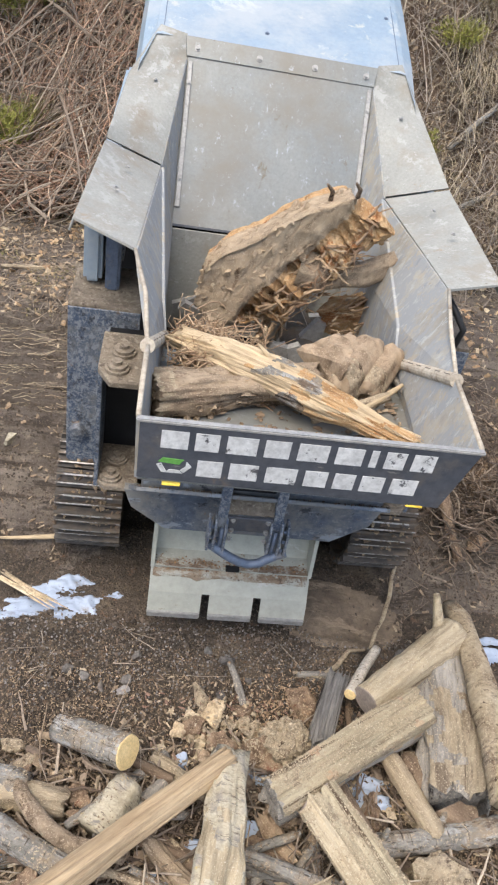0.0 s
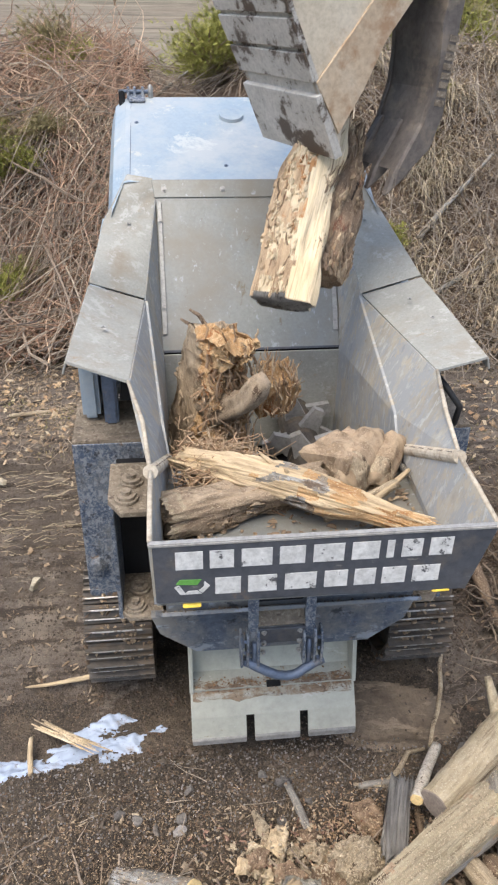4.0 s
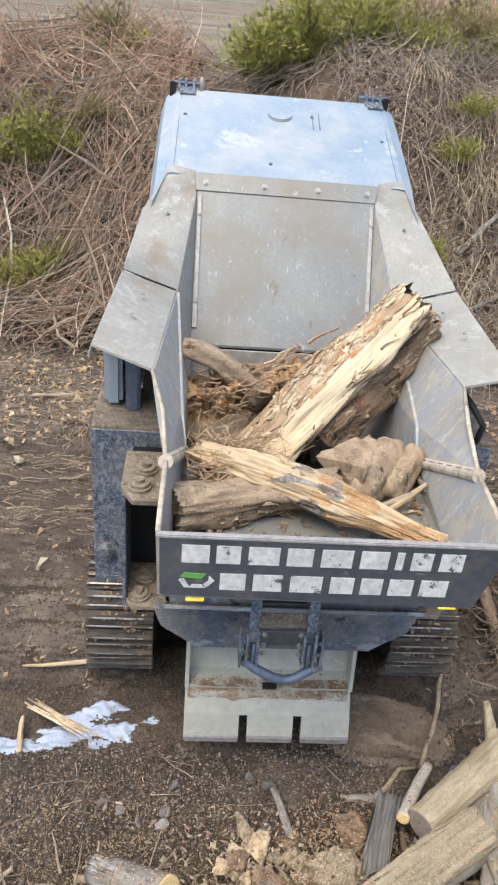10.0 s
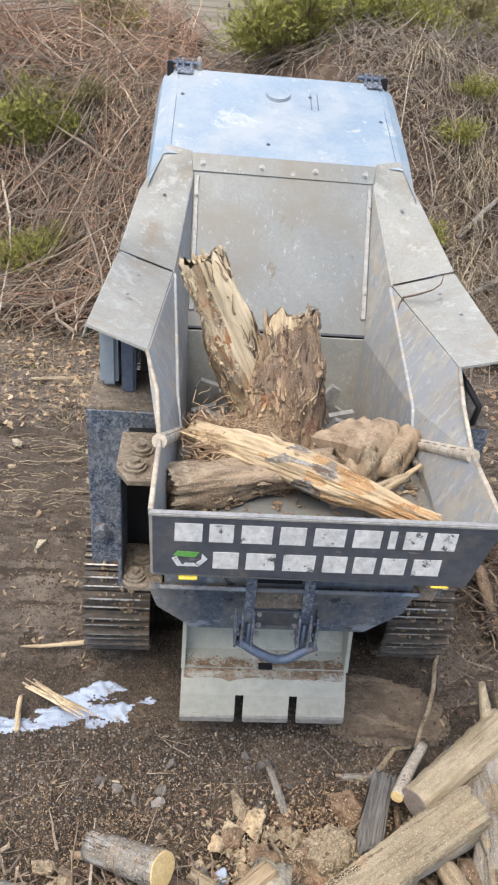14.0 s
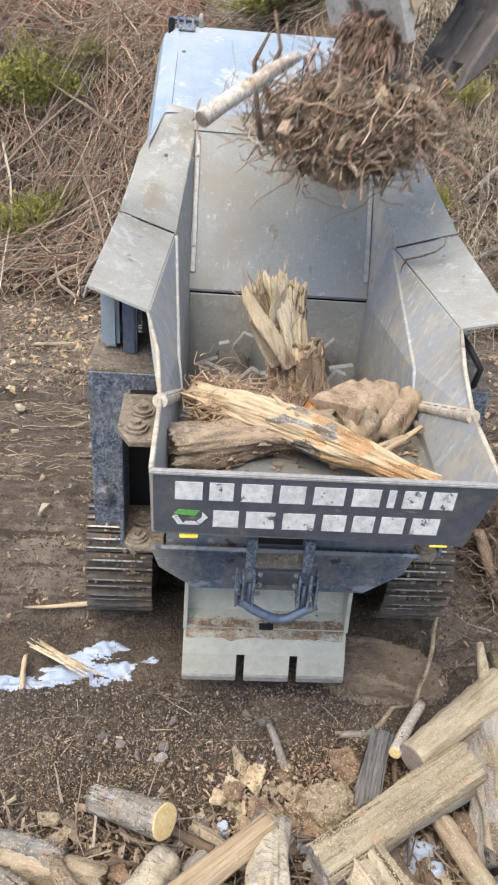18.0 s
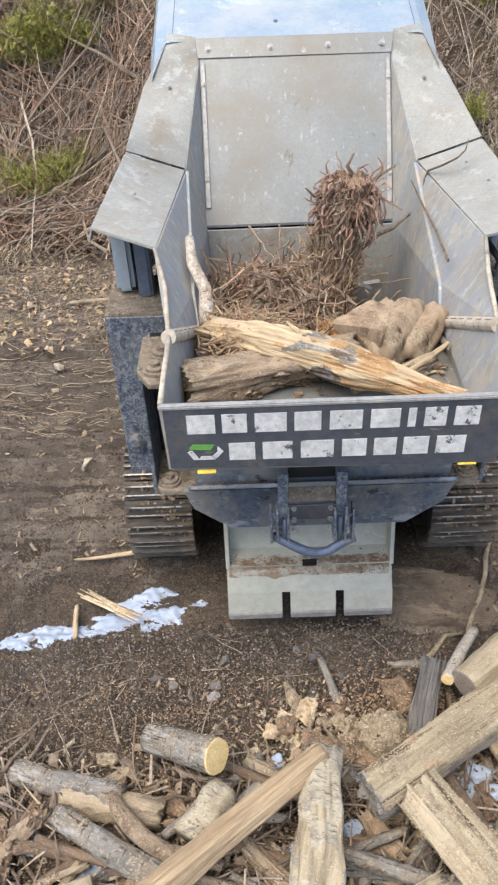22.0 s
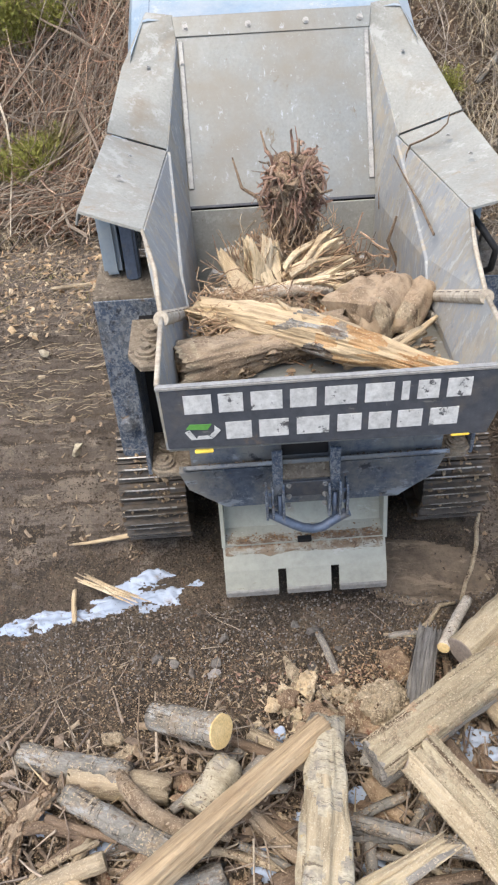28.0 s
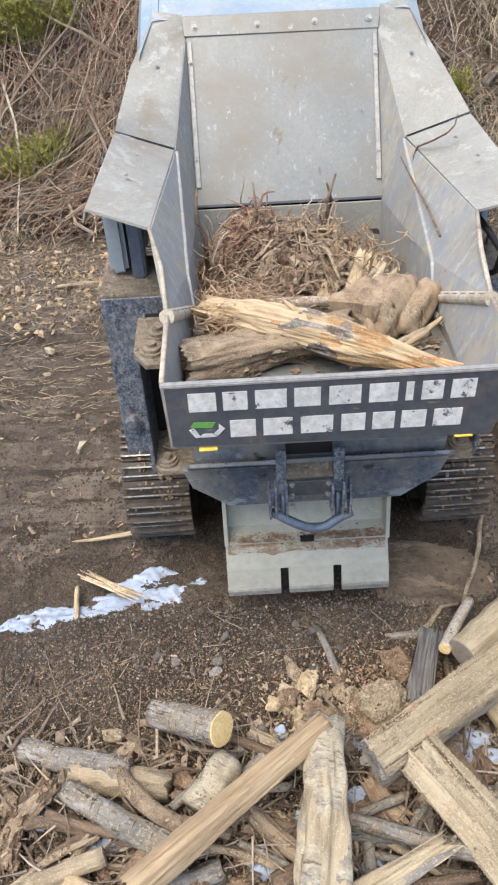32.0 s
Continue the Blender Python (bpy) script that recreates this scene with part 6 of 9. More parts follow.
tagged(part("mud_crumbs", flake_cloud(scatter(15000, -2.9, -0.85, 0.4, 3.3, -0.001) + scatter(5000, 0.9, 2.4, 0.3, 3.0, -0.001), rnd, (0.005, 0.018), 0.6, 0.5, 1.6), M_CLOD), "fine crumbs of dark mud", "soil", kind="stuff")
tagged(part("gravel", flake_cloud(scatter(4200, -1.7, 1.5, -0.9, 0.1, 0.002, lambda x, y: 0.3 + 0.7 * smooth01(-0.6, -0.25, y)), rnd, (0.004, 0.015), 0.6, 0.3, 1.5), M_STONE), "small grey pebbles in the soil", "gravel", kind="stuff")
tagged(part("coarse_clods", flake_cloud(scatter(800, -1.9, 1.8, -0.9, 0.15, -0.008) + scatter(60, -3.0, -0.9, 0.6, 3.0, -0.01) + scatter(200, 0.9, 2.2, 0.5, 2.5, -0.004), rnd, (0.016, 0.042), 0.6, 0.5, 1.4), M_CLOD), "coarse lumps of crumbled soil", "soil", kind="stuff")
tagged(part("moss_bits", flake_cloud(scatter(2200, -3.6, -0.9, 3.1, 5.4, 0.008, lambda x, y: max(0.0, noise.noise(Vector((x * 1.6, y * 1.6, 31)))) * 2) + scatter(500, 1.2, 3.2, 2.5, 5.0, 0.008), rnd, (0.012, 0.04), 0.15, 0.6, 5), M_NEEDLE_DULL), "dull green grass and moss on the ground", "moss", kind="stuff")
tagged(part("leaf_litter", flake_cloud(scatter(800, -3.6, -0.9, 3.05, 5.4, 0.012) + scatter(500, 1.0, 3.2, 1.5, 5.0, 0.012), rnd, (0.025, 0.085), 0.08, 0.5, 2.4), M_LEAF), "dry brown and yellow leaves on the ground", "leaves", kind="stuff")
items = []
for x, y, z in scatter(260, -1.9, 2.0, -1.7, 0.0, 0.01, litter_keep) + scatter(1300, -3.4, -1.0, 3.0, 5.3, 0.015) + scatter(450, 1.1, 3.2, 0.2, 4.6, 0.02):
    a, L = rnd.uniform(0, 6.28), rnd.uniform(0.06, 0.3)
    items.append(((x, y, z), (x + L * math.cos(a), y + L * math.sin(a), z + rnd.uniform(-0.01, 0.05)), rnd.uniform(0.0015, 0.004)))
tagged(part("ground_twigs", stick_cloud(items, rnd, 4, 0.025, 4, 0.02), M_TWIG), "thin dry twigs lying on the soil", "twigs", kind="stuff")
for _ in range(420):
    x, y = rnd.uniform(-3.2, -1.0), 1.98 + 0.19 * rnd.randrange(6) + rnd.gauss(0, 0.04)
    L = rnd.uniform(0.05, 0.28)
    a = rnd.gauss(0, 0.3)
    items.append(((x, y, ground_z(x, y) + 0.012), (x + L * math.cos(a), y + L * math.sin(a), ground_z(x + L, y) + 0.012), rnd.uniform(0.0015, 0.004)))
tagged(part("straw_bits", stick_cloud(items[-420:], rnd), M_STRAW), "dry straw lying in the furrows", "straw", kind="stuff")
items = items[:-420]
# tangle of small wood between the large logs
items = []
for x, y, z in scatter(170, -1.7, 1.5, -1.75, -0.76, 0.02):
    a, L = rnd.uniform(0, 6.28), rnd.uniform(0.12, 0.45)
    items.append(((x, y, z + rnd.uniform(0, 0.1)), (x + L * math.cos(a), y + L * math.sin(a), z + rnd.uniform(0, 0.12)), rnd.uniform(0.004, 0.013)))
tagged(part("broken_sticks", stick_cloud(items, rnd, 6, 0.03, 4, 0.03), M_DARKTWIG), "tangle of broken brown sticks between the logs", "sticks", kind="stuff")
items = []
for x, y, z in scatter(380, -1.8, 1.6, -1.75, -0.68, 0.04):
    a, L = rnd.uniform(0, 6.28), rnd.uniform(0.06, 0.36)
    items.append(((x, y, z + rnd.uniform(0, 0.09)), (x + L * math.cos(a), y + L * math.sin(a), z + rnd.uniform(0, 0.1)), rnd.uniform(0.002, 0.009)))
tagged(part("pale_sticks", stick_cloud(items, rnd, 5, 0.02, 3, 0.012), M_TWIG), "thin pale sticks and split shreds between the logs", "sticks", kind="stuff")
tagged(part("wood_shreds", flake_cloud(scatter(900, -1.8, 1.6, -1.75, -0.66, 0.04, litter_keep), rnd, (0.02, 0.09), 0.14, 0.45, 12.0), M_STRAWCHIP), "torn tan wood shreds on the heap", "wood shreds", kind="stuff")
tagged(part("rotten_shreds", flake_cloud([(rnd.gauss(0.25, 0.34), rnd.uniform(-0.85, -0.42), 0.035 + rnd.uniform(0, 0.05)) for _ in range(420)], rnd, (0.008, 0.04), 0.16, 0.5, 7.0), M_ROOT), "red-brown shreds of rotten wood at the edge of the heap", "wood shreds", kind="stuff")
tagged(part("straw_shreds", flake_cloud([(rnd.gauss(0.0, 0.55), rnd.uniform(-0.8, -0.3), 0.02 + rnd.uniform(0, 0.02)) for _ in range(420)], rnd, (0.01, 0.05), 0.1, 0.4, 12.0), M_STRAWCHIP), "thin tan shreds strewn over the soil", "wood shreds", kind="stuff")
tagged(part("bark_flakes", flake_cloud(scatter(420, -1.7, 1.5, -1.75, -0.7, 0.03), rnd, (0.03, 0.1), 0.25, 0.6, 3.5), M_DARKTWIG), "loose bark flakes between the logs", "bark", kind="stuff")


tagged(part("sawdust_lumps", flake_cloud([(rnd.gauss(-0.05, 0.2), rnd.gauss(-0.6, 0.13), 0.03 + rnd.uniform(0, 0.06)) for _ in range(260)], rnd, (0.008, 0.03), 0.5, 0.6, 3.0), M_SAWDUST), "pale broken wood lumps and sawdust on the soil", "wood chips", kind="stuff")
tagged(part("rotten_crumbs", flake_cloud([(rnd.gauss(0.3, 0.16), rnd.gauss(-0.6, 0.16), 0.04 + rnd.uniform(0, 0.08)) for _ in range(1500)], rnd, (0.005, 0.022), 0.3, 0.6, 6.0), M_FIBRE), "orange-brown crumbs of rotten wood", "wood chips", kind="stuff")


def snow_patch(name, cx, cy, w, h, seed, turn=0.0, lift=0.02):
    n = 84 if w > 0.3 else 30
    V, F, at = [], [], {}
    c, s = math.cos(turn), math.sin(turn)
    for j in range(n + 1):
        for i in range(n + 1):
            u, v = i / n * 2 - 1, j / n * 2 - 1
            x, y = cx + (u * w * c - v * h * s), cy + (u * w * s + v * h * c)
            f = 0.5 - u * u - v * v + 1.1 * noise.noise(Vector((x * 4.5, y * 10, seed))) + 0.45 * noise.noise(Vector((x * 13, y * 22, seed))) + 0.22 * noise.noise(Vector((x * 40, y * 60, seed)))
            at[i, j] = len(V)
            V.append((x, y, ground_z(x, y) + lift * min(1, max(-1.2, f * 2.5))))
            if f < 0:
                at[i, j] = -1
    for j in range(n):
        for i in range(n):
            q = (at[i, j], at[i + 1, j], at[i + 1, j + 1], at[i, j + 1])
            if min(q) >= 0:
                F.append(q)
    return tagged(part(name, (V, F), M_SNOW, smooth=True), "thin patch of melting snow on mud", "snow", "snow patches")


snow_patch("snow_patch", -0.95, 0.24, 0.34, 0.15, 3, 0.1, 0.012)
snow_patch("snow_patch", -1.02, 0.12, 0.3, 0.1, 5, 0.12, 0.012)
snow_patch("snow_patch", -1.52, 0.04, 0.34, 0.11, 8, 0.1, 0.02)
for x, y, w, h in ((0.142, -0.874, 0.1, 0.13), (0.686, -0.906, 0.16, 0.14), (0.108, -1.1, 0.1, 0.12), (-0.26, -0.78, 0.05, 0.06), (-1.1, -1.25, 0.13, 0.08), (0.45, -0.72, 0.14, 0.1), (-0.17, -1.22, 0.09, 0.09), (1.6, 0.0, 0.3, 0.12), (-0.35, -1.35, 0.1, 0.08), (0.1, -1.4, 0.09, 0.08), (-1.35, -1.1, 0.1, 0.07), (0.2, -0.85, 0.07, 0.09), (-0.8, -0.6, 0.05, 0.04)):
    snow_patch("snow_patch", x, y, w, h, 11 + x, 0, 0.05)

# ---- wood lying in the feed tray ----
tray_slab = beam_thing((-0.565, -0.21, 1.805), (0.14, 0.08, 1.78), 0.09, 0.075, M_CHUNK, "thick ragged brown slab of log in the feed tray", 32, "log", 0, 3.2, 0.85, 0.05, 0.34, [("pale_wood", M_TAN, lambda f, a: f < 0.12 and noise.noise(Vector((f * 30, math.sin(a) * 2, 5))) > 0.0)], 0.02, "wood in the tray", 0.09, 300)
dust_over(tray_slab, 900, (0.004, 0.016), M_CHIPS, "bark_crumbs", -0.15)
bark_plates(tray_slab, 120, (0.02, 0.06), M_CHUNK, 41, "bark_cover", 0.006, 1.6, 0.0)


def root_lobe(p, size, seed, turn, label):
    """A smooth rounded root swelling with folds."""
    def at(f, a):
        u = -1 + 2 * f
        r = max(0.02, (1 - abs(u) ** 4)) ** 0.5
        d = Vector((u, r * math.cos(a), r * math.sin(a)))
        k = 1 + 0.25 * noise.noise(d * 1.4 + Vector((seed, 0, 0))) + 0.035 * noise.noise(d * 4 + Vector((0, seed, 0))) + 0.025 * noise.noise(d * 14)
        return Vector((d.x * size[0] * k, d.y * size[1] * k, d.z * size[2] * k))
    ob = grid_body("stump_piece", at, 30, 36, M_LOBE, [("torn_wood", M_TAN, lambda f, a: f < 0.3 and noise.noise(Vector((f * 14, math.sin(a) * 2, seed))) > -0.1)])
    ob.matrix_world = pose(*p, 0, -8, turn)
    return tagged(ob, label, "stump", "wood in the tray")


chunk("stump_piece", (0.2, 0.17, 1.805), (0.22, 0.15, 0.125), M_LOBE, "rough broken stump piece in the feed tray", 33, 35, "stump", "wood in the tray", 0.25)
root_lobe((0.32, 0.18, 1.795), (0.19, 0.085, 0.112), 8, 56, "smooth brown root lobe in the feed tray")
root_lobe((0.435, 0.19, 1.78), (0.17, 0.068, 0.09), 14, 60, "smooth brown root lobe in the feed tray")
log_thing((0.56, 0.05, 1.735), (0.5, 0.34, 1.725), 0.017, 0.018, M_WEATHER, "short grey batten in the tray", name="batten", n=5, rough=0.05, seed=35, group="wood in the tray", category="batten")
log_thing((0.1, -0.18, 1.765), (0.42, 0.02, 1.765), 0.02, 0.026, M_TAN, "thin pale slab in the tray", name="slab", n=6, rough=0.2, seed=36, squash=0.4, group="wood in the tray", category="wood")
log_thing((0.3, -0.1, 1.77), (0.52, 0.08, 1.79), 0.015, 0.012, M_FRESH, "pale splinter in the tray", name="splinter", n=6, rough=0.2, seed=37, group="wood in the tray", category="wood")
items = []
for _ in range(520):
    x, y = rnd.gauss(-0.4, 0.09), rnd.gauss(0.13, 0.1)
    if x < -0.53:
        continue
    a = rnd.uniform(-0.6, 0.6) + (0 if rnd.random() < 0.7 else 1.5)
    L, z = rnd.uniform(0.06, 0.22), 1.72 + rnd.uniform(0, 0.17)
    items.append(((x, y, z), (min(0.5, x + L * math.cos(a)), y + L * math.sin(a), z + rnd.uniform(-0.03, 0.05)), rnd.uniform(0.002, 0.005)))
tagged(part("root_fibres", stick_cloud(items, rnd, 4, 0.2, 4), M_FIBRE), "tangle of brown root fibres in the tray", "roots", kind="stuff")
tagged(part("tray_litter", flake_cloud([(rnd.uniform(-0.5, 0.5), (yy := rnd.uniform(-0.55, 0.3)), 1.745 - 0.06 * (yy + 0.6) / 0.93 + 0.008) for _ in range(420)], rnd, (0.01, 0.05)), M_CHIPS), "wood crumbs on the tray floor", "wood chips", kind="stuff")

# ---- brush heap, grasses and evergreens behind ----
rnd = random.Random(21)


def heap_sticks(n, x0, x1, y0, y1, length, radius, tilt=0.35, lift=0.18, lean=None, bow=0.06):
    items = []
    for _ in range(n):
        x, y = rnd.uniform(x0, x1), rnd.uniform(y0, y1)
        a = rnd.gauss(0, 0.75) + (3.14 if rnd.random() < 0.5 else 0) if lean is None else rnd.gauss(lean, 0.5)
        L = rnd.uniform(*length)
        dx, dy = L * math.cos(a) / 2, L * math.sin(a) / 2
        za, zb = ground_z(x - dx, y - dy), ground_z(x + dx, y + dy)
        h = rnd.uniform(0, lift)
        items.append(((x - dx, y - dy, za + h + rnd.gauss(0, tilt) * 0.2), (x + dx, y + dy, zb + h + abs(rnd.gauss(0, tilt)) * 0.4), rnd.uniform(*radius)))
    return stick_cloud(items, rnd, 4, 0.018, 5, bow)


tagged(part("brush_heap", heap_sticks(6000, -4.6, -0.7, 4.9, 9.0, (0.15, 0.9), (0.003, 0.009), 0.7, 0.3), M_RED), "heap of reddish-brown cut brushwood", "brushwood", "brush heap", "stuff")
tagged(part("brush_heap", heap_sticks(800, -3.0, -0.7, 4.9, 7.0, (0.5, 1.4), (0.004, 0.011), 0.6, 0.36, 0.5), M_TWIG), "bundle of cut stems leaning up the heap", "brushwood", "brush heap", "stuff")
tagged(part("brush_heap", heap_sticks(3000, -4.8, 4.8, 4.8, 9.6, (0.25, 1.0), (0.003, 0.009)), M_TWIG), "heap of tangled brown twigs", "brushwood", "brush heap", "stuff")
tagged(part("brush_heap", heap_sticks(5200, 0.9, 5.2, 4.3, 9.2, (0.12, 0.55), (0.003, 0.008), 0.5, 0.14, None, 0.05), M_GREYTWIG), "heap of grey tangled twigs", "brushwood", "brush heap", "stuff")
def heap_flakes(n, x0, x1, y0, y1, size, seed, cut):
    out = []
    while len(out) < n:
        x, y = rnd.uniform(x0, x1), rnd.uniform(y0, y1)
        if noise.noise(Vector((x * 1.1, y * 1.1, seed))) > cut:
            out.append((x, y, ground_z(x, y) + rnd.uniform(0.03, 0.24)))
    return flake_cloud(out, rnd, size, 0.25, 0.9, 4)


tagged(part("dead_needle_litter", heap_flakes(12000, -4.4, -0.6, 4.9, 8.6, (0.02, 0.07), 3, -0.1), M_DEADLEAF), "red-brown dead needles and bark on the heap", "needles", "brush heap", "stuff")
tagged(part("dead_needle_litter", heap_flakes(11000, 1.0, 5.0, 4.4, 9.0, (0.015, 0.06), 7, -0.15), M_STRAWCHIP), "dry leaf and bark litter on the heap", "needles", "brush heap", "stuff")
tagged(part("brush_heap", heap_sticks(260, -4.4, -0.7, 4.9, 8.6, (0.6, 1.8), (0.012, 0.022), 0.5, 0.3), M_TWIG), "thicker pale sticks on the brush heap", "brushwood", "brush heap", "stuff")
for i in range(34):
    x, y = (rnd.uniform(-4.2, -0.9), rnd.uniform(5.0, 8.5)) if i < 24 else (rnd.uniform(1.4, 4.2), rnd.uniform(4.6, 8.6))
    a, L = rnd.uniform(-0.9, 0.9) + (1.57 if rnd.random() < 0.4 else 0), rnd.uniform(0.9, 2.2)
    p0 = Vector((x, y, ground_z(x, y) + rnd.uniform(0.05, 0.25)))
    q = (x + L * math.cos(a), y + L * math.sin(a))
    p1 = Vector((*q, ground_z(*q) + rnd.uniform(0.05, 0.35)))
    log_thing(p0, p1, rnd.uniform(0.015, 0.04), rnd.uniform(0.008, 0.02), rnd.choice((M_BARK_BROWN, M_BARK_GREY, M_WEATHER)), "cut branch on the brush heap", name="branch", n=7, rough=0.2, bend=0.04, seed=200 + i, category="branch", group="brush heap branches", knots=2)


def grass_tuft(x, y, n, height, spread, droop=0.8, toward=None):
    """Long dry blades arching from one foot."""
    V, F = [], []
    for _ in range(n):
        a = rnd.uniform(0, 6.28) if toward is None else rnd.gauss(toward, 1.1)
        bx, by = x + rnd.gauss(0, spread * 0.5), y + rnd.gauss(0, spread * 0.5)
        bz = ground_z(bx, by)
        L, w = height * rnd.uniform(0.5, 1.2), rnd.uniform(0.003, 0.006)
        d = droop * rnd.uniform(0.6, 1.2)
        side = Vector((-math.sin(a), math.cos(a), 0)) * w
        m, k = len(V), 4
        px, pz, ang = 0.0, 0.0, 1.45
        for i in range(k + 1):
            f = i / k
            p = Vector((bx + px * math.cos(a), by + px * math.sin(a), bz + max(pz, -0.9)))
            V += [p - side * (1 - 0.8 * f), p + side * (1 - 0.8 * f)]
            ang -= d * 0.75
            px += L / k * math.cos(ang)
            pz += L / k * math.sin(ang)
        F += [(m + 2 * i, m + 2 * i + 1, m + 2 * i + 3, m + 2 * i + 2) for i in range(k)]
    return V, F


for x, y, n, h, sp in ((-1.25, 7.1, 700, 0.5, 0.55), (-1.0, 6.5, 260, 0.45, 0.4), (-1.45, 7.8, 380, 0.7, 0.3), (2.5, 6.0, 420, 0.6, 0.3), (2.3, 5.3, 300, 0.5, 0.3), (2.75, 6.6, 300, 0.6, 0.3), (3.1, 5.2, 260, 0.5, 0.3), (1.9, 6.8, 240, 0.5, 0.25), (-2.9, 6.1, 180, 0.5, 0.3), (-3.9, 8.8, 420, 0.8, 0.35), (-2.75, 5.05, 220, 0.55, 0.12), (3.6, 7.2, 300, 0.6, 0.3), (-2.4, 8.3, 200, 0.5, 0.3)):
    tagged(part("dry_grass", grass_tuft(x, y, n, h, sp, 0.9, -1.6), M_STRAW), "drooping tuft of long dry straw-coloured grass", "grass", "dry grass tufts", "stuff")


def evergreen(x, y, size, mat, seed, label, spikes=12, flat=0.7):
    """A low conifer: crooked stems and sprays of needles with gaps between."""
    r = random.Random(seed)
    base = Vector((x, y, ground_z(x, y) + (0.14 if y > 7.3 else 0.4)))
    bush = empty("evergreen_shrub", Matrix.Translation(base))
    stems, V, F = [], [], []
    for i in range(spikes):
        a, e = r.uniform(0, 6.28), r.uniform(0.25, 1.3)
        d = Vector((math.cos(a) * math.cos(e), math.sin(a) * math.cos(e), math.sin(e) * flat + 0.1)) * size * r.uniform(0.6, 1.15)
        stems.append(tube([(0, 0, 0), d * 0.5 + Vector((0, 0, 0.04)), d], [size * 0.03, size * 0.02, size * 0.006], 5))
        for k in range(110):
            f = r.uniform(0.2, 1.05)
            c = d * f + Vector((r.gauss(0, 1), r.gauss(0, 1), r.gauss(0, 0.7))) * size * 0.16
            t = (d.normalized() + Vector((r.gauss(0, 0.7), r.gauss(0, 0.7), r.gauss(0.2, 0.5)))).normalized()
            s = t.cross(Vector((r.gauss(0, 1), r.gauss(0, 1), r.gauss(0, 1)))).normalized()
            L, w = size * r.uniform(0.09, 0.17), size * r.uniform(0.014, 0.024)
            for j in range(6):
                g = (j + 0.5) / 6
                o = c + t * L * g
                for sg in (-1, 1):
                    q = len(V)
                    tip = o + (s * sg * w * 2.2 * (1.2 - g) + t * w * 1.6)
                    V += [o - t * w * 0.35, o + t * w * 0.35, tip]
                    F.append((q, q + 1, q + 2))
    part("branchwork", join(*stems), M_BARK_BROWN, bush)
    part("needles", (V, F), mat, bush)
    return tagged(bush, label, "shrub", "evergreen shrubs")


for i, (x, y, s, m) in enumerate(((-2.45, 6.6, 0.55, 0), (-2.85, 6.4, 0.5, 0), (-2.1, 6.8, 0.4, 1), (-2.25, 5.5, 0.48, 0), (-2.6, 5.45, 0.5, 0), (-2.05, 5.75, 0.26, 1), (-2.42, 6.45, 0.42, 0), (-2.05, 6.6, 0.4, 0), (-1.75, 6.75, 0.3, 1), (-1.75, 8.4, 0.6, 1), (-1.6, 8.1, 0.45, 0), (0.0, 8.2, 0.55, 0), (0.45, 8.3, 0.6, 0), (1.0, 8.2, 0.55, 1), (0.25, 8.0, 0.5, 0), (0.7, 8.0, 0.5, 0), (0.1, 7.2, 0.6, 0), (0.6, 7.15, 0.62, 0), (1.1, 7.2, 0.6, 0), (1.65, 7.4, 0.55, 0), (2.2, 7.5, 0.5, 0), (2.8, 7.8, 0.55, 0), (3.3, 7.7, 0.5, 0), (1.5, 8.3, 0.6, 1), (2.0, 8.1, 0.6, 1), (2.5, 8.4, 0.75, 1), (3.1, 8.3, 0.75, 1), (3.7, 8.6, 0.8, 0), (4.3, 8.4, 0.7, 1), (2.2, 5.9, 0.3, 0), (2.35, 6.9, 0.35, 1), (2.0, 5.3, 0.24, 0), (0.25, 7.7, 0.6, 1), (0.8, 7.6, 0.6, 0), (2.35, 6.2, 0.26, 0), (1.4, 7.6, 0.5, 1), (-3.3, 7.2, 0.45, 1))):
    evergreen(x, y, s, (M_NEEDLE, M_NEEDLE_DULL)[m], 300 + i, ("fresh yellow-green cut conifer", "fading olive conifer")[m] + " on the brush heap")
# torn roots heaped beside the machine
items = []
for _ in range(1100):
    x, y = rnd.gauss(1.8, 0.3), rnd.gauss(1.35, 0.38)
    if x < 1.2:
        continue
    a, L = rnd.uniform(0, 6.28), rnd.uniform(0.06, 0.4)
    h = max(0.0, 0.45 * smooth01(1.25, 1.9, x)) * rnd.random()
    items.append(((x, y, h + 0.01), (x + L * math.cos(a), y + L * math.sin(a), h + rnd.uniform(-0.03, 0.12)), rnd.uniform(0.002, 0.009)))
tagged(part("root_tangle", stick_cloud(items, rnd, 5, 0.1, 4), M_DARKTWIG), "tangle of torn reddish roots on the ground", "roots", kind="stuff")
for i, (p, s) in enumerate((((1.85, 1.45, 0.14), (0.28, 0.24, 0.2)), ((1.712, 0.842, 0.05), (0.09, 0.06, 0.04)), ((2.1, 1.1, 0.1), (0.2, 0.2, 0.15)))):
    chunk("root_chunk", p, s, M_ROT, "torn reddish-brown root lump on the soil", 80 + i, 30 * i)
log_thing((1.45, 1.15, 0.28), (1.62, 0.72, 0.03), 0.04, 0.03, M_ROT, "bent torn root", name="root", n=8, rough=0.4, bend=0.08, seed=90, category="root")

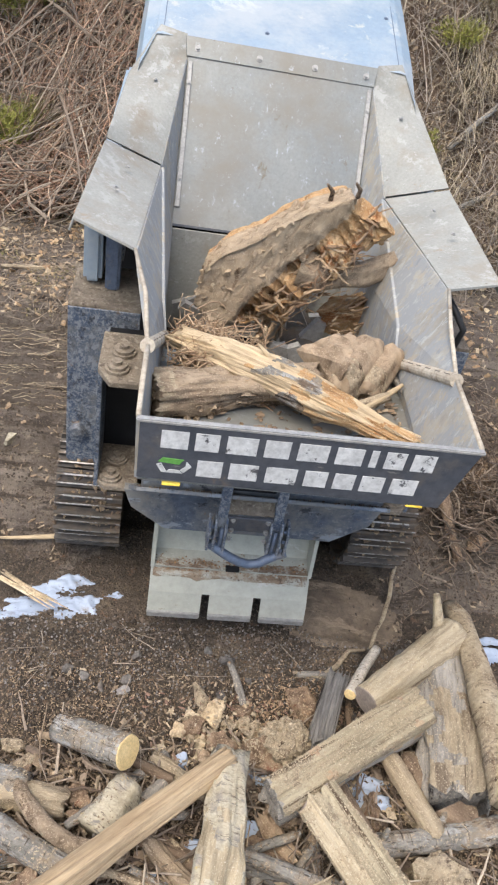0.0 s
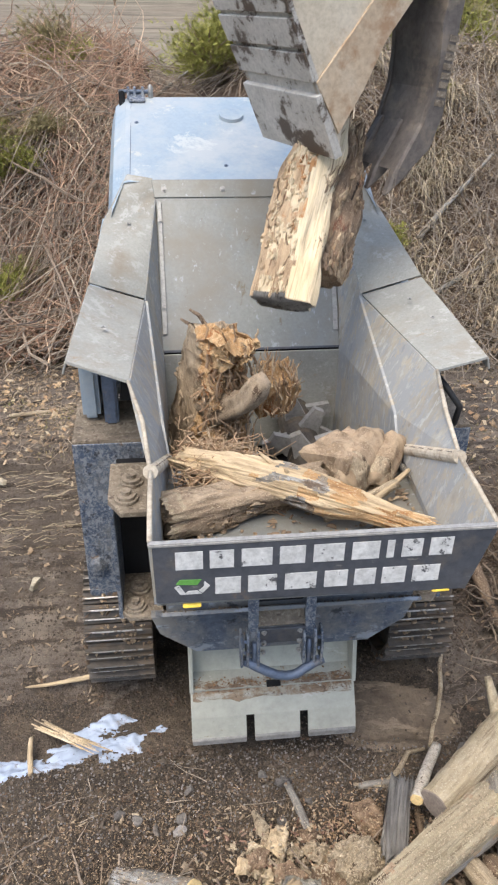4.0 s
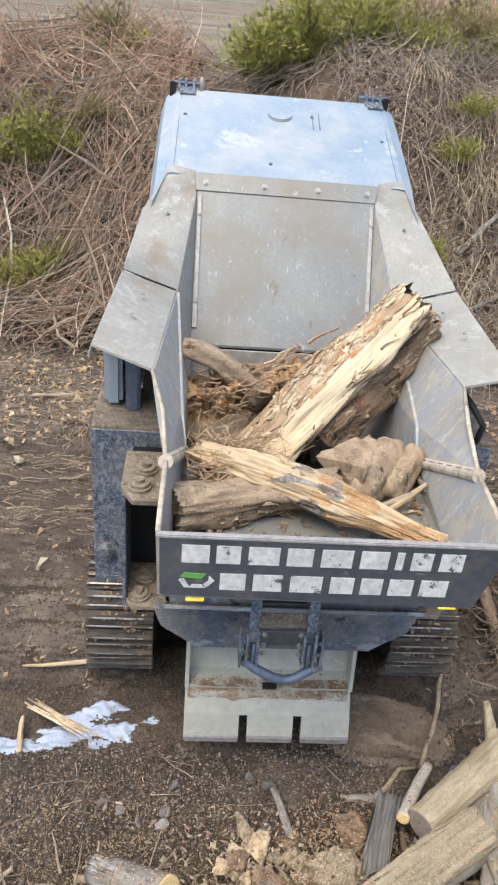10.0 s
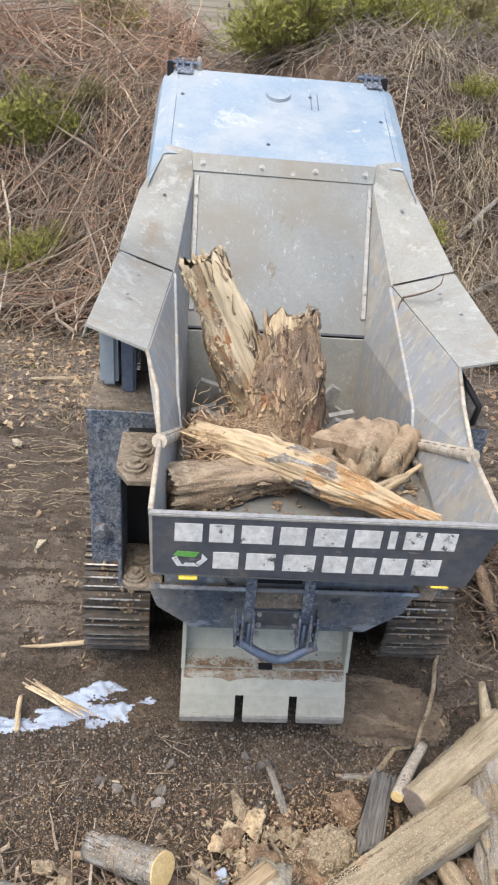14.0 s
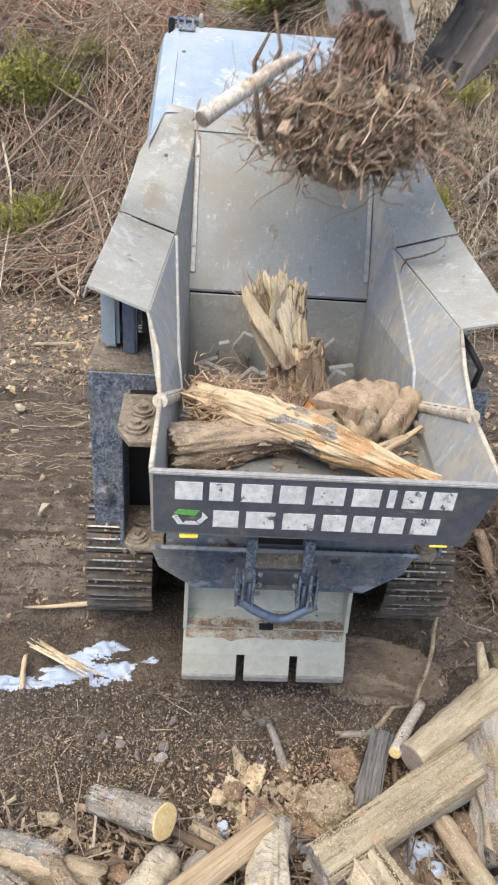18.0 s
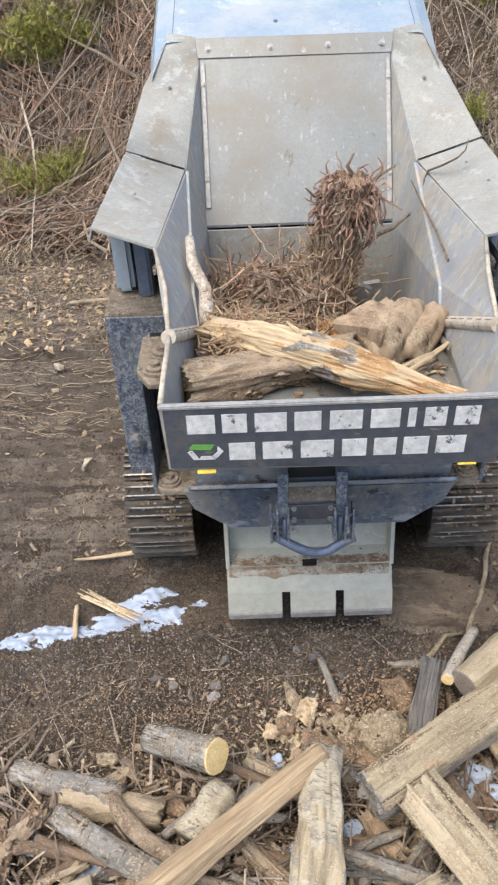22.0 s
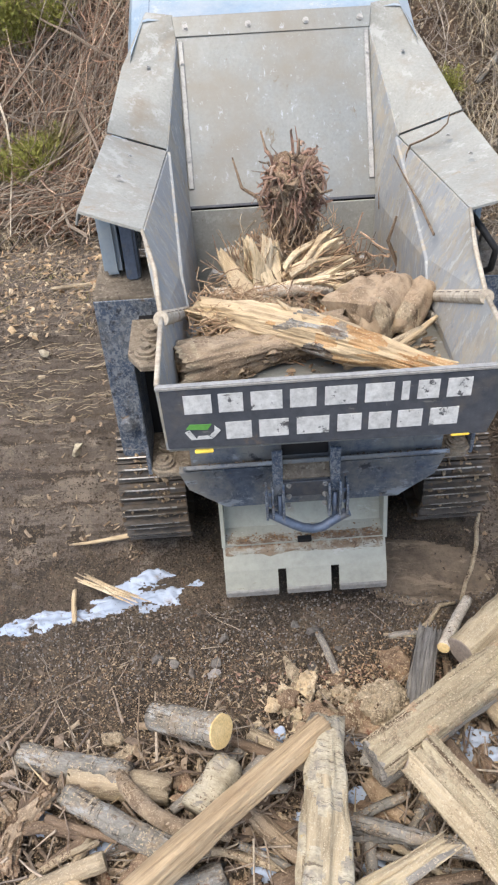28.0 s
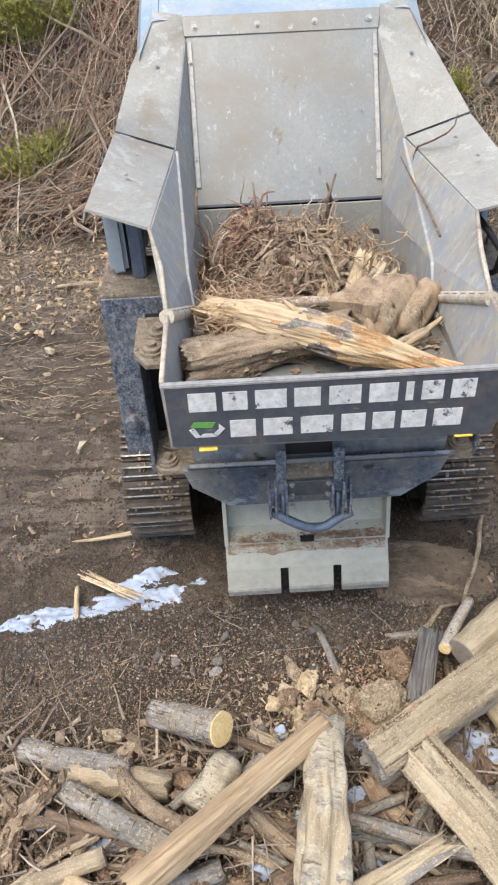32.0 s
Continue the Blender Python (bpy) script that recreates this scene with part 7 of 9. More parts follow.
# ---- the far side of the field ----
for i, (x, y) in enumerate(((-3.0, 112), (1.5, 114))):
    car = empty("parked_van", pose(x, y, 0, 0, 0, 90 + 4 * i))
    part("body", box((-0.95, -2.4, 0.35), (0.95, 2.4, 1.05), 0.12), M_CAR, car)
    part("cabin", box((-0.85, -2.2, 1.0), (0.85, 0.9, 1.85), 0.15), M_CAR, car)
    part("window", box((-0.88, -1.9, 1.2), (0.88, 0.6, 1.65), 0.05), M_GLASS, car)
    for sx_, sy_ in product((-1, 1), (-1.5, 1.5)):
        part("wheel", cyl((sx_ * 0.8, sy_, 0.36), (sx_ * 0.98, sy_, 0.36), 0.36, 16), M_RUBBER, car)
    tagged(car, "dark vehicle parked beyond the field", "vehicle", "parked vehicles")
post = part("utility_pole", cyl((-4.2, 86, 0), (-4.2, 86, 7), 0.12, 10, 0.09), M_BARK_BROWN)
tagged(post, "slim wooden utility pole beyond the field", "pole")
items = []
for _ in range(1500):
    x, y = rnd.uniform(8, 75), rnd.uniform(92, 110)
    items.append(((x, y, 0), (x + rnd.gauss(0, 0.5), y, rnd.uniform(1.5, 5)), rnd.uniform(0.04, 0.1)))
tagged(part("bare_thicket", stick_cloud(items, rnd, 3, 0.05, 2), M_RED), "bare reddish-brown thicket beyond the field", "thicket", kind="stuff")

# ---- wood that is being shredded ----
def crumbs(spots, rr, size, mat, parent, name="bark_cover"):
    """Small crumbs sticking to a surface; spots are places on it."""
    tagged(part(name, flake_cloud(spots, rr, size, 0.3, 1.6, 2.6), mat, parent), kind="stuff")


def torn_log(L, w, h, seed, mats, name, label, jag=0.1, rough=0.2, grain=0.12, patches=(), top=1.0, crumb=0, power=2.6, group="wood being shredded", crumb_from=0.0, bark_to=-2.0):
    """A torn log hanging down from its local origin: grooved along the grain, with a splintered top."""
    rr = random.Random(seed)
    def at(f, a):
        c, s = math.cos(a), math.sin(a)
        q = (abs(c) ** power + abs(s) ** power) ** (-1 / power)
        g = 1 + rough * noise.noise(Vector((c * 1.3 + seed, s * 1.3, f * L * 2.2))) + 0.6 * rough * noise.noise(Vector((c * 3, s * 3 + seed, f * L * 5))) + grain * noise.noise(Vector((c * 7, s * 7, f * L * 1.5 + seed))) + 0.7 * grain * noise.noise(Vector((c * 15, s * 15, f * L * 3 + seed)))
        k = top + (1 - top) * smooth01(0.12, 0.42, f + 0.12 * rag(a, 1.2, seed + 4))
        e = jag * (rag(a, 2.4, seed) + 0.9 * rag(a, 8, seed + 2)) * max(0, 1 - f * 4)
        return Vector((c * q * w * k * g, s * q * h * k * g, -f * L + e))
    body = grid_body(name, at, 40, 60, mats[0], patches)
    items = []
    for _ in range(18):
        a, q = rr.uniform(0, 6.28), math.sqrt(rr.random()) * 0.85 * top
        x, y = q * math.cos(a) * w, q * math.sin(a) * h
        items.append(((x, y, -0.12), (x + rr.gauss(0, 0.012), y + rr.gauss(0, 0.012), rr.uniform(-0.03, jag * 0.7)), rr.uniform(0.012, 0.03)))
    tagged(part("splinter_fringe", stick_cloud(items, rr, 5, 0.04, 2), mats[1], body), kind="stuff")
    if crumb:
        spots, strips = [], []
        while len(spots) < crumb:
            f, a = rr.random(), rr.uniform(0, 6.28)
            if noise.noise(Vector((f * 4, math.cos(a) * 1.4, seed + 7))) > crumb_from and math.sin(a) > bark_to:
                spots.append(at(f, a))
                strips.append((f, a))
        crumbs(spots[::3], rr, (0.006, 0.022), mats[2], body)
        items = []
        for f, a in strips[::2]:
            g = max(0.0, f - rr.uniform(0.03, 0.12))
            p, q = at(f, a), at(g, a + rr.gauss(0, 0.12))
            out = Vector((p.x, p.y, 0)).normalized()
            items.append((p - out * 0.004, q + out * rr.uniform(0.0, 0.012), rr.uniform(0.003, 0.011)))
        tagged(part("strip_cover", stick_cloud(items, rr, 5, 0.05, 4, 0.05), mats[2], body), kind="stuff")
    return tagged(body, label, "log", group)


# split log lying across the tray: pale wood, a grey bark patch and amber heartwood
def split_tray_log():
    rr = random.Random(12)
    L = 1.08
    def at(f, a):
        c, s = math.cos(a), math.sin(a)
        q = (abs(c) ** 2.4 + abs(s) ** 2.4) ** (-1 / 2.4)
        w = 0.05 + 0.034 * smooth01(0.0, 0.25, f) - 0.04 * smooth01(0.5, 0.95, f)
        g = 1 + 0.2 * noise.noise(Vector((c * 1.2, s * 1.2, f * 4))) + 0.14 * noise.noise(Vector((c * 3, s * 3, f * 9))) + 0.13 * noise.noise(Vector((c * 7, s * 7, f * 2.5))) + 0.1 * noise.noise(Vector((c * 14, s * 14, f * 4)))
        e = 0.09 * (rag(a, 2.2, 5) + 0.8 * rag(a, 7, 9)) * (max(0, 1 - f * 5) + max(0, f * 6 - 5))
        return Vector((c * q * w * g, s * q * w * 0.85 * g + 0.03 * math.sin(f * 3.1) - 0.015, f * L + e))
    n = lambda f, a, k, sd: noise.noise(Vector((f * k, math.cos(a) * 1.6, math.sin(a) * 1.6 + sd)))
    log = grid_body("split_log", at, 130, 100, M_FRESH, [("grey_bark", M_BARK_GREY, lambda f, a: 0.36 < f + 0.08 * n(f, a, 9, 2) < 0.56 and n(f, a, 7, 4) > 0.02, "patch of grey bark"), ("heartwood", M_AMBER, lambda f, a: (f > 0.5 and n(f, a, 6, 9) > -0.05) or (0.2 < f < 0.34 and n(f, a, 8, 15) > 0.3), "amber torn heartwood")])
    items = []
    for _ in range(46):
        e = rr.random() < 0.12
        x, y = rr.gauss(0, 0.022), rr.gauss(0, 0.018)
        z0, z1 = (0.12, rr.uniform(-0.02, 0.05)) if e else (L - 0.14, L + rr.uniform(-0.02, 0.07))
        items.append(((x, y, z0), (x * 1.5 + rr.gauss(0, 0.01), y * 1.4, z1), rr.uniform(0.003, 0.01)))
    tagged(part("splinter_fringe", stick_cloud(items, rr, 5, 0.05, 2), M_FRESH, log), kind="stuff")
    for z, x, l in ((0.42, 0.03, 0.09), (0.52, -0.02, 0.06)):
        part("raised_splinter", tube([(x, 0.05, z), (x, 0.08, z - 0.04), (x * 1.2, 0.105, z - l)], [0.014, 0.011, 0.003], 6, 0.3, 3), M_FRESH, log)
    log.matrix_world = aim((-0.475, 0.16, 1.875), (0.53, -0.36, 1.8), 0)
    return tagged(log, "split pale log with grey bark patch lying in the feed tray", "log", "wood in the tray")


tray_log = split_tray_log()


# the stump: a thick flat slab of trunk, torn along one side, with a root arm
def stump_slab():
    rr = random.Random(5)
    outline = [Vector(p) for p in ((0.07, 0.5), (0.22, 0.51), (0.36, 0.47), (0.36, 0.36), (0.29, 0.27), (0.26, 0.14), (0.24, -0.05), (0.2, -0.28), (0.09, -0.4), (-0.07, -0.5), (-0.28, -0.45), (-0.35, -0.28), (-0.31, -0.12), (-0.2, 0.08), (-0.08, 0.3))]
    D = 0.14
    bm = bmesh.new()
    front = bm.faces.new([bm.verts.new((p.x, -D, p.y)) for p in outline])
    ext = bmesh.ops.extrude_face_region(bm, geom=[front])
    for v in [g for g in ext["geom"] if isinstance(g, bmesh.types.BMVert)]:
        v.co = (v.co.x * 0.92, D, v.co.z * 0.92)
    bm.faces.new([v for v in sorted((v for v in bm.verts if v.co.y < 0), key=lambda v: v.index)]) if not any(len(f.verts) == len(outline) and f.calc_center_median().y < 0 for f in bm.faces) else None
    bmesh.ops.triangulate(bm, faces=bm.faces[:])
    while max(e.calc_length() for e in bm.edges) > 0.03 and len(bm.verts) < 30000:
        bmesh.ops.subdivide_edges(bm, edges=[e for e in bm.edges if e.calc_length() > 0.024], cuts=1)
        bmesh.ops.triangulate(bm, faces=[f for f in bm.faces if len(f.verts) > 3])
    bmesh.ops.recalc_face_normals(bm, faces=bm.faces[:])
    def torn_at(p):
        return smooth01(-0.03, 0.07, p.x - 0.22 * p.z + 0.07 * noise.noise(Vector((p.x * 6, 0, p.z * 6))))
    bm.normal_update()
    moves = []
    for v in bm.verts:
        p, t = v.co.copy(), torn_at(v.co)
        calm = 0.045 * noise.noise(p * 2.6) + 0.016 * noise.noise(Vector((p.x * 9, p.y * 9, p.z * 5))) + 0.007 * noise.noise(p * 19) + 0.007 * noise.noise(Vector((p.x * 45, p.y * 45, p.z * 16)))
        w = p.z + 0.35 * p.x
        wild = -0.06 + 0.09 * noise.noise(Vector((p.x * 4, p.y * 4, w * 7 + 3))) + 0.06 * noise.noise(Vector((p.x * 5, p.y * 6, w * 24))) + 0.025 * noise.noise(Vector((p.x * 10, p.y * 12, w * 60))) + 0.012 * noise.noise(p * 45)
        moves.append(p + v.normal * (calm * (1 - t) + wild * t))
    for v, p in zip(bm.verts, moves):
        v.co = p
    bm.verts.index_update()
    V = [v.co.copy() for v in bm.verts]
    split = [[], []]
    for f in bm.faces:
        split[1 if torn_at(f.calc_center_median()) > 0.5 or f.calc_center_median().y > 0.09 else 0].append([v.index for v in f.verts])
    bm.free()
    def pick(faces):
        keep = sorted({i for q in faces for i in q})
        at = {v: n for n, v in enumerate(keep)}
        return [V[i] for i in keep], [tuple(at[i] for i in q) for q in faces]
    body = part("torn_stump", pick(split[0]), M_FACE, None, smooth=True)
    part("torn_side", pick(split[1]), M_AMBER, body, "torn orange fibrous wood")
    items = []
    for _ in range(240):
        z = rr.uniform(-0.42, 0.42)
        x = 0.06 + 0.22 * z + abs(rr.gauss(0, 0.1))
        p = Vector((min(x, 0.28), rr.uniform(-0.12, 0.1), z))
        items.append((p, p + Vector((rr.uniform(0.0, 0.09), rr.gauss(-0.04, 0.03), rr.uniform(-0.02, 0.13))), rr.uniform(0.003, 0.011)))
    tagged(part("splinter_fringe", stick_cloud(items, rr, 5, 0.08, 3), M_FIBRE, body), kind="stuff")
    items = []
    for _ in range(110):
        z = rr.uniform(-0.45, 0.36)
        p = Vector((0.19 + 0.12 * z + rr.gauss(0, 0.03), rr.uniform(-0.15, 0.14), z))
        L = rr.uniform(0.06, 0.22)
        items.append((p, p + Vector((rr.uniform(-0.01, 0.06), rr.gauss(0, 0.03), L if rr.random() < 0.6 else -L)), rr.uniform(0.003, 0.012)))
    tagged(part("fibre_cover", stick_cloud(items, rr, 5, 0.04, 6, 0.07), M_FIBRE, body), kind="stuff")
    part("root_arm", tube([(0.08, -0.03, 0.02), (0.19, -0.04, 0.05), (0.29, -0.03, 0.11), (0.38, -0.02, 0.17), (0.45, 0.0, 0.24), (0.5, 0.01, 0.31)], [0.1, 0.08, 0.066, 0.062, 0.058, 0.045], 18, 0.4, 7), M_CHUNK, body, "broken root arm", smooth=True)
    for a, b in (((0.0, -0.06, 0.38), (-0.08, -0.12, 0.47)), ((0.1, -0.06, 0.46), (0.03, -0.12, 0.55))):
        part("root_stub", tube([a, Vector(a).lerp(Vector(b), 0.5) + Vector((0.01, 0, 0.02)), b], [0.014, 0.011, 0.006], 7, 0.2, 4), M_BARK_BROWN, body)
    bark_plates(body, 150, (0.012, 0.05), M_FACE, 63, "torn_cover", 0.002, 2.2, 0.0)
    return tagged(body, "big flat stump slab with torn orange side", "stump", "wood being shredded")


def torn_lump(name, label, size, seed, mats, spikes=60):
    rr = random.Random(seed)
    body = part(name, hull_lump(size, seed, 0.35, 4, 13), mats[0], None)
    items = []
    for _ in range(spikes):
        d = Vector((rr.gauss(0, 1), rr.gauss(0, 1), rr.gauss(0.3, 0.8))).normalized()
        p = Vector([d[i] * size[i] * 0.8 for i in range(3)])
        items.append((p, p + d * rr.uniform(0.0, 0.025) + Vector((rr.gauss(0, 0.02), rr.gauss(0, 0.02), rr.uniform(0.02, 0.1))), rr.uniform(0.003, 0.01)))
    tagged(part("splinter_fringe", stick_cloud(items, rr, 5, 0.08, 3), mats[1], body), kind="stuff")
    return tagged(body, label, "stump", "wood being shredded")


stump_thing = stump_slab()
half_thing = torn_lump("torn_root_piece", "splintered orange root piece in the hopper", (0.15, 0.13, 0.19), 9, (M_AMBER, M_FIBRE), 140)
# the closed lower end is coloured dark to stand for shade in a hollow
light_thing = torn_log(1.15, 0.15, 0.08, 3, (M_CREAM, M_FRESH, M_CHIPS), "torn_log", "pale torn log with rough bark scraps in the hopper", 0.06, 0.3, 0.08, [("split_face", M_PALE, lambda f, a: math.cos(a) + 0.15 * noise.noise(Vector((f * 8, a, 2))) < -0.2, "clean pale split side"), ("rough_bark", M_TORN, lambda f, a: math.cos(a) + 0.5 * noise.noise(Vector((f * 7, math.cos(a) * 3, 10))) > 0.95, "crumbling brown bark"), ("torn_face", M_TORN, lambda f, a: f < 0.9 and 0.3 < a < 2.2 and noise.noise(Vector((f * 9, a * 2.5, 8))) > 0.05, "torn brown wood"), ("worn_bark", M_TORN, lambda f, a: noise.noise(Vector((f * 16, math.cos(a) * 4, 27 + math.sin(a) * 2))) > 0.4, "torn tan wood"), ("hollow_end", M_STUB, lambda f, a: f > 0.97, "closed end coloured dark for a hollow's shade")], 0.85, 220, 2.6, crumb_from=0.1, bark_to=-0.9)
bark_plates(light_thing, 120, (0.01, 0.04), M_TORN, 51, "bark_cover", 0.01, 1.5, -0.1, lambda c: c.x > 0.085)
bark_plates(light_thing, 260, (0.006, 0.022), M_CREAM, 52, "torn_cover", 0.004, 2.6, -0.05, lambda c: c.x > -0.05 and c.y < 0)
bark_plates(light_thing, 80, (0.008, 0.03), M_TORN, 57, "tan_cover", 0.009, 2.0, -0.05, lambda c: c.y > 0.01 and c.x > -0.06)
bark_plates(light_thing, 240, (0.006, 0.026), M_CREAM, 58, "torn_cover", 0.008, 2.4, -0.25, lambda c: c.y > 0.0 and c.x > -0.06)
bark_plates(light_thing, 90, (0.006, 0.025), M_TORN, 54, "tan_cover", 0.005, 2.6, 0.1, lambda c: c.x > -0.05)
dark_thing = torn_log(0.8, 0.175, 0.16, 7, (M_ROT, M_FRESH, M_CHIPS), "torn_log", "brown rotten log with a splintered pale top in the hopper", 0.09, 0.36, 0.12, [("fresh_top", M_FRESH, lambda f, a: f + 0.08 * rag(a, 2, 3) < 0.07 + 0.06 * math.cos(a), "freshly torn pale wood"), ("dark_hollow", M_BARK_BROWN, lambda f, a: 0.12 < f + 0.05 * rag(a, 3, 9) < 0.46 and abs(math.sin(a)) > 0.45 and noise.noise(Vector((f * 5, math.cos(a) * 2.2, 31))) > -0.2, "dark rotten hollow"), ("heartwood", M_TORN, lambda f, a: noise.noise(Vector((f * 4, math.cos(a) * 1.5, 4))) > 0.3, "orange heartwood")], 0.72, 1600, 2.4)
bark_plates(dark_thing, 300, (0.008, 0.03), M_ROT, 53, "bark_cover", 0.006, 2.2, -0.1)
bark_plates(dark_thing, 140, (0.01, 0.035), M_TORN, 55, "torn_cover", 0.008, 2.4, 0.1)
birch_thing = part("birch_stick", tube([(0, 0, 0.0), (0.015, 0, -0.15), (-0.015, 0.01, -0.3), (0.01, 0, -0.45), (0, 0, -0.6)], [0.022, 0.028, 0.031, 0.034, 0.034], 14, 0.2, 4), M_WHITEBIRCH, None, smooth=True)
tagged(birch_thing, "white birch stick among the roots", "stick", "wood being shredded")
part("cut_end", tube([(0, 0, -0.598), (0, 0, -0.605)], [0.032, 0.03], 12), M_CUT_GREY, birch_thing)


def tangle(name, label, mats, n, size, radius, length, seed, wob=0.2, flat=0.6, core=None, bow=0.22):
    rr = random.Random(seed)
    root = empty(name)
    for k, mat in enumerate(mats):
        items = []
        for _ in range(n // len(mats)):
            d = Vector((rr.gauss(0, 0.5), rr.gauss(0, 0.5), rr.gauss(0, 0.5)))
            p = Vector((d.x * size[0], d.y * size[1], d.z * size[2]))
            v = Vector((rr.gauss(0, 1), rr.gauss(0, 1), rr.gauss(0, flat))).normalized() * rr.uniform(*length)
            items.append((p - v / 2, p + v / 2, rr.uniform(*radius)))
        tagged(part(("twig_mass", "shred_mass", "root_mass")[k], stick_cloud(items, rr, 5, wob, 7, bow), mat, root), kind="stuff")
    if core:
        def at(f, a):
            u = -1 + 2 * f
            r = max(0.02, 1 - u * u) ** 0.5
            d = Vector((r * math.cos(a), r * math.sin(a), u))
            k = 1 + 0.35 * noise.noise(d * 2.2) + 0.25 * noise.noise(d * 7) + 0.12 * noise.noise(d * 17)
            return Vector((d.x * size[0] * k, d.y * size[1] * k, d.z * size[2] * k - 0.06)) * core[1]
        grid_body("core", at, 40, 60, core[0], (), root)
    return tagged(root, label, "roots", "wood being shredded")


tangle_thing = tangle("root_bundle", "bundle of tangled brown twigs and roots", (M_ROOTDUST, M_RED, M_DARKTWIG), 1300, (0.4, 0.3, 0.22), (0.0015, 0.007), (0.1, 0.42), 15, 0.03, 0.8, (M_CHUNK, 0.6), 0.06)
rr = random.Random(73)
tagged(part("shred_cover", flake_cloud([(rr.gauss(0, 0.2), rr.gauss(-0.02, 0.15), rr.gauss(0, 0.11)) for _ in range(420)], rr, (0.03, 0.12), 0.12, 0.8, 9.0), M_ROOTDUST, tangle_thing), kind="stuff")
for k, pts in enumerate((((-0.35, -0.1, 0.0), (-0.42, -0.12, 0.18), (-0.36, -0.1, 0.33), (-0.4, -0.08, 0.48)), ((-0.3, -0.12, 0.02), (-0.2, -0.14, 0.16), (-0.04, -0.12, 0.24), (0.12, -0.1, 0.2)), ((-0.1, -0.25, 0.1), (0.08, -0.3, 0.17), (0.26, -0.26, 0.1), (0.36, -0.2, 0.14)), ((-0.42, -0.2, -0.05), (-0.46, -0.22, 0.12), (-0.48, -0.18, 0.28), (-0.42, -0.16, 0.4)))):
    part("long_root", tube(pts, [0.016, 0.013, 0.01, 0.006], 8, 0.25, k), M_BARK_BROWN, tangle_thing, smooth=True)
fibre_thing = tangle("shredded_fibres", "mound of shredded pale brown wood fibres", (M_ROOTDUST, M_DUSTTWIG, M_FIBRE), 1700, (0.42, 0.28, 0.19), (0.0015, 0.006), (0.05, 0.22), 16, 0.03, 0.9, (M_CHUNK, 0.84), 0.06)
rr = random.Random(71)
spots = []
for _ in range(520):
    d = Vector((rr.gauss(0, 1), rr.gauss(0, 1), abs(rr.gauss(0, 0.8)))).normalized()
    spots.append((d.x * 0.36, d.y * 0.24, d.z * 0.17 - 0.03 + rr.gauss(0, 0.015)))
tagged(part("shred_cover", flake_cloud(spots, rr, (0.03, 0.13), 0.16, 0.7, 6.0), M_ROOTDUST, fibre_thing), kind="stuff")


def torn_slabs(parent, n, seed, mats):
    """Long torn slabs of wood hanging down the sides of a mound."""
    rr = random.Random(seed)
    for i in range(n):
        a, r0, r1 = rr.uniform(0, 6.28), rr.uniform(0.0, 0.5), rr.uniform(0.85, 1.1)
        d = Vector((0.4 * math.cos(a), 0.27 * math.sin(a), 0))
        p, q = d * r0 + Vector((0, 0, 0.2 - 0.12 * r0)), d * r1 + Vector((rr.gauss(0, 0.05), rr.gauss(0, 0.05), rr.uniform(-0.08, 0.06)))
        mid = p.lerp(q, 0.5) + Vector((rr.gauss(0, 0.02), rr.gauss(0, 0.02), rr.uniform(0.02, 0.05)))
        w = rr.uniform(0.012, 0.03)
        part("torn_slab", tube([p, p.lerp(mid, 0.5) + Vector((0, 0, 0.01)), mid, mid.lerp(q, 0.6), q], [w * 0.4, w, w * 1.1, w * 0.8, 0.003], 9, 0.5, seed + i, 0.45), mats[i % len(mats)], parent)


torn_slabs(fibre_thing, 30, 640, (M_TAN, M_CHUNK, M_STRAWWOOD, M_BROWNLOG))


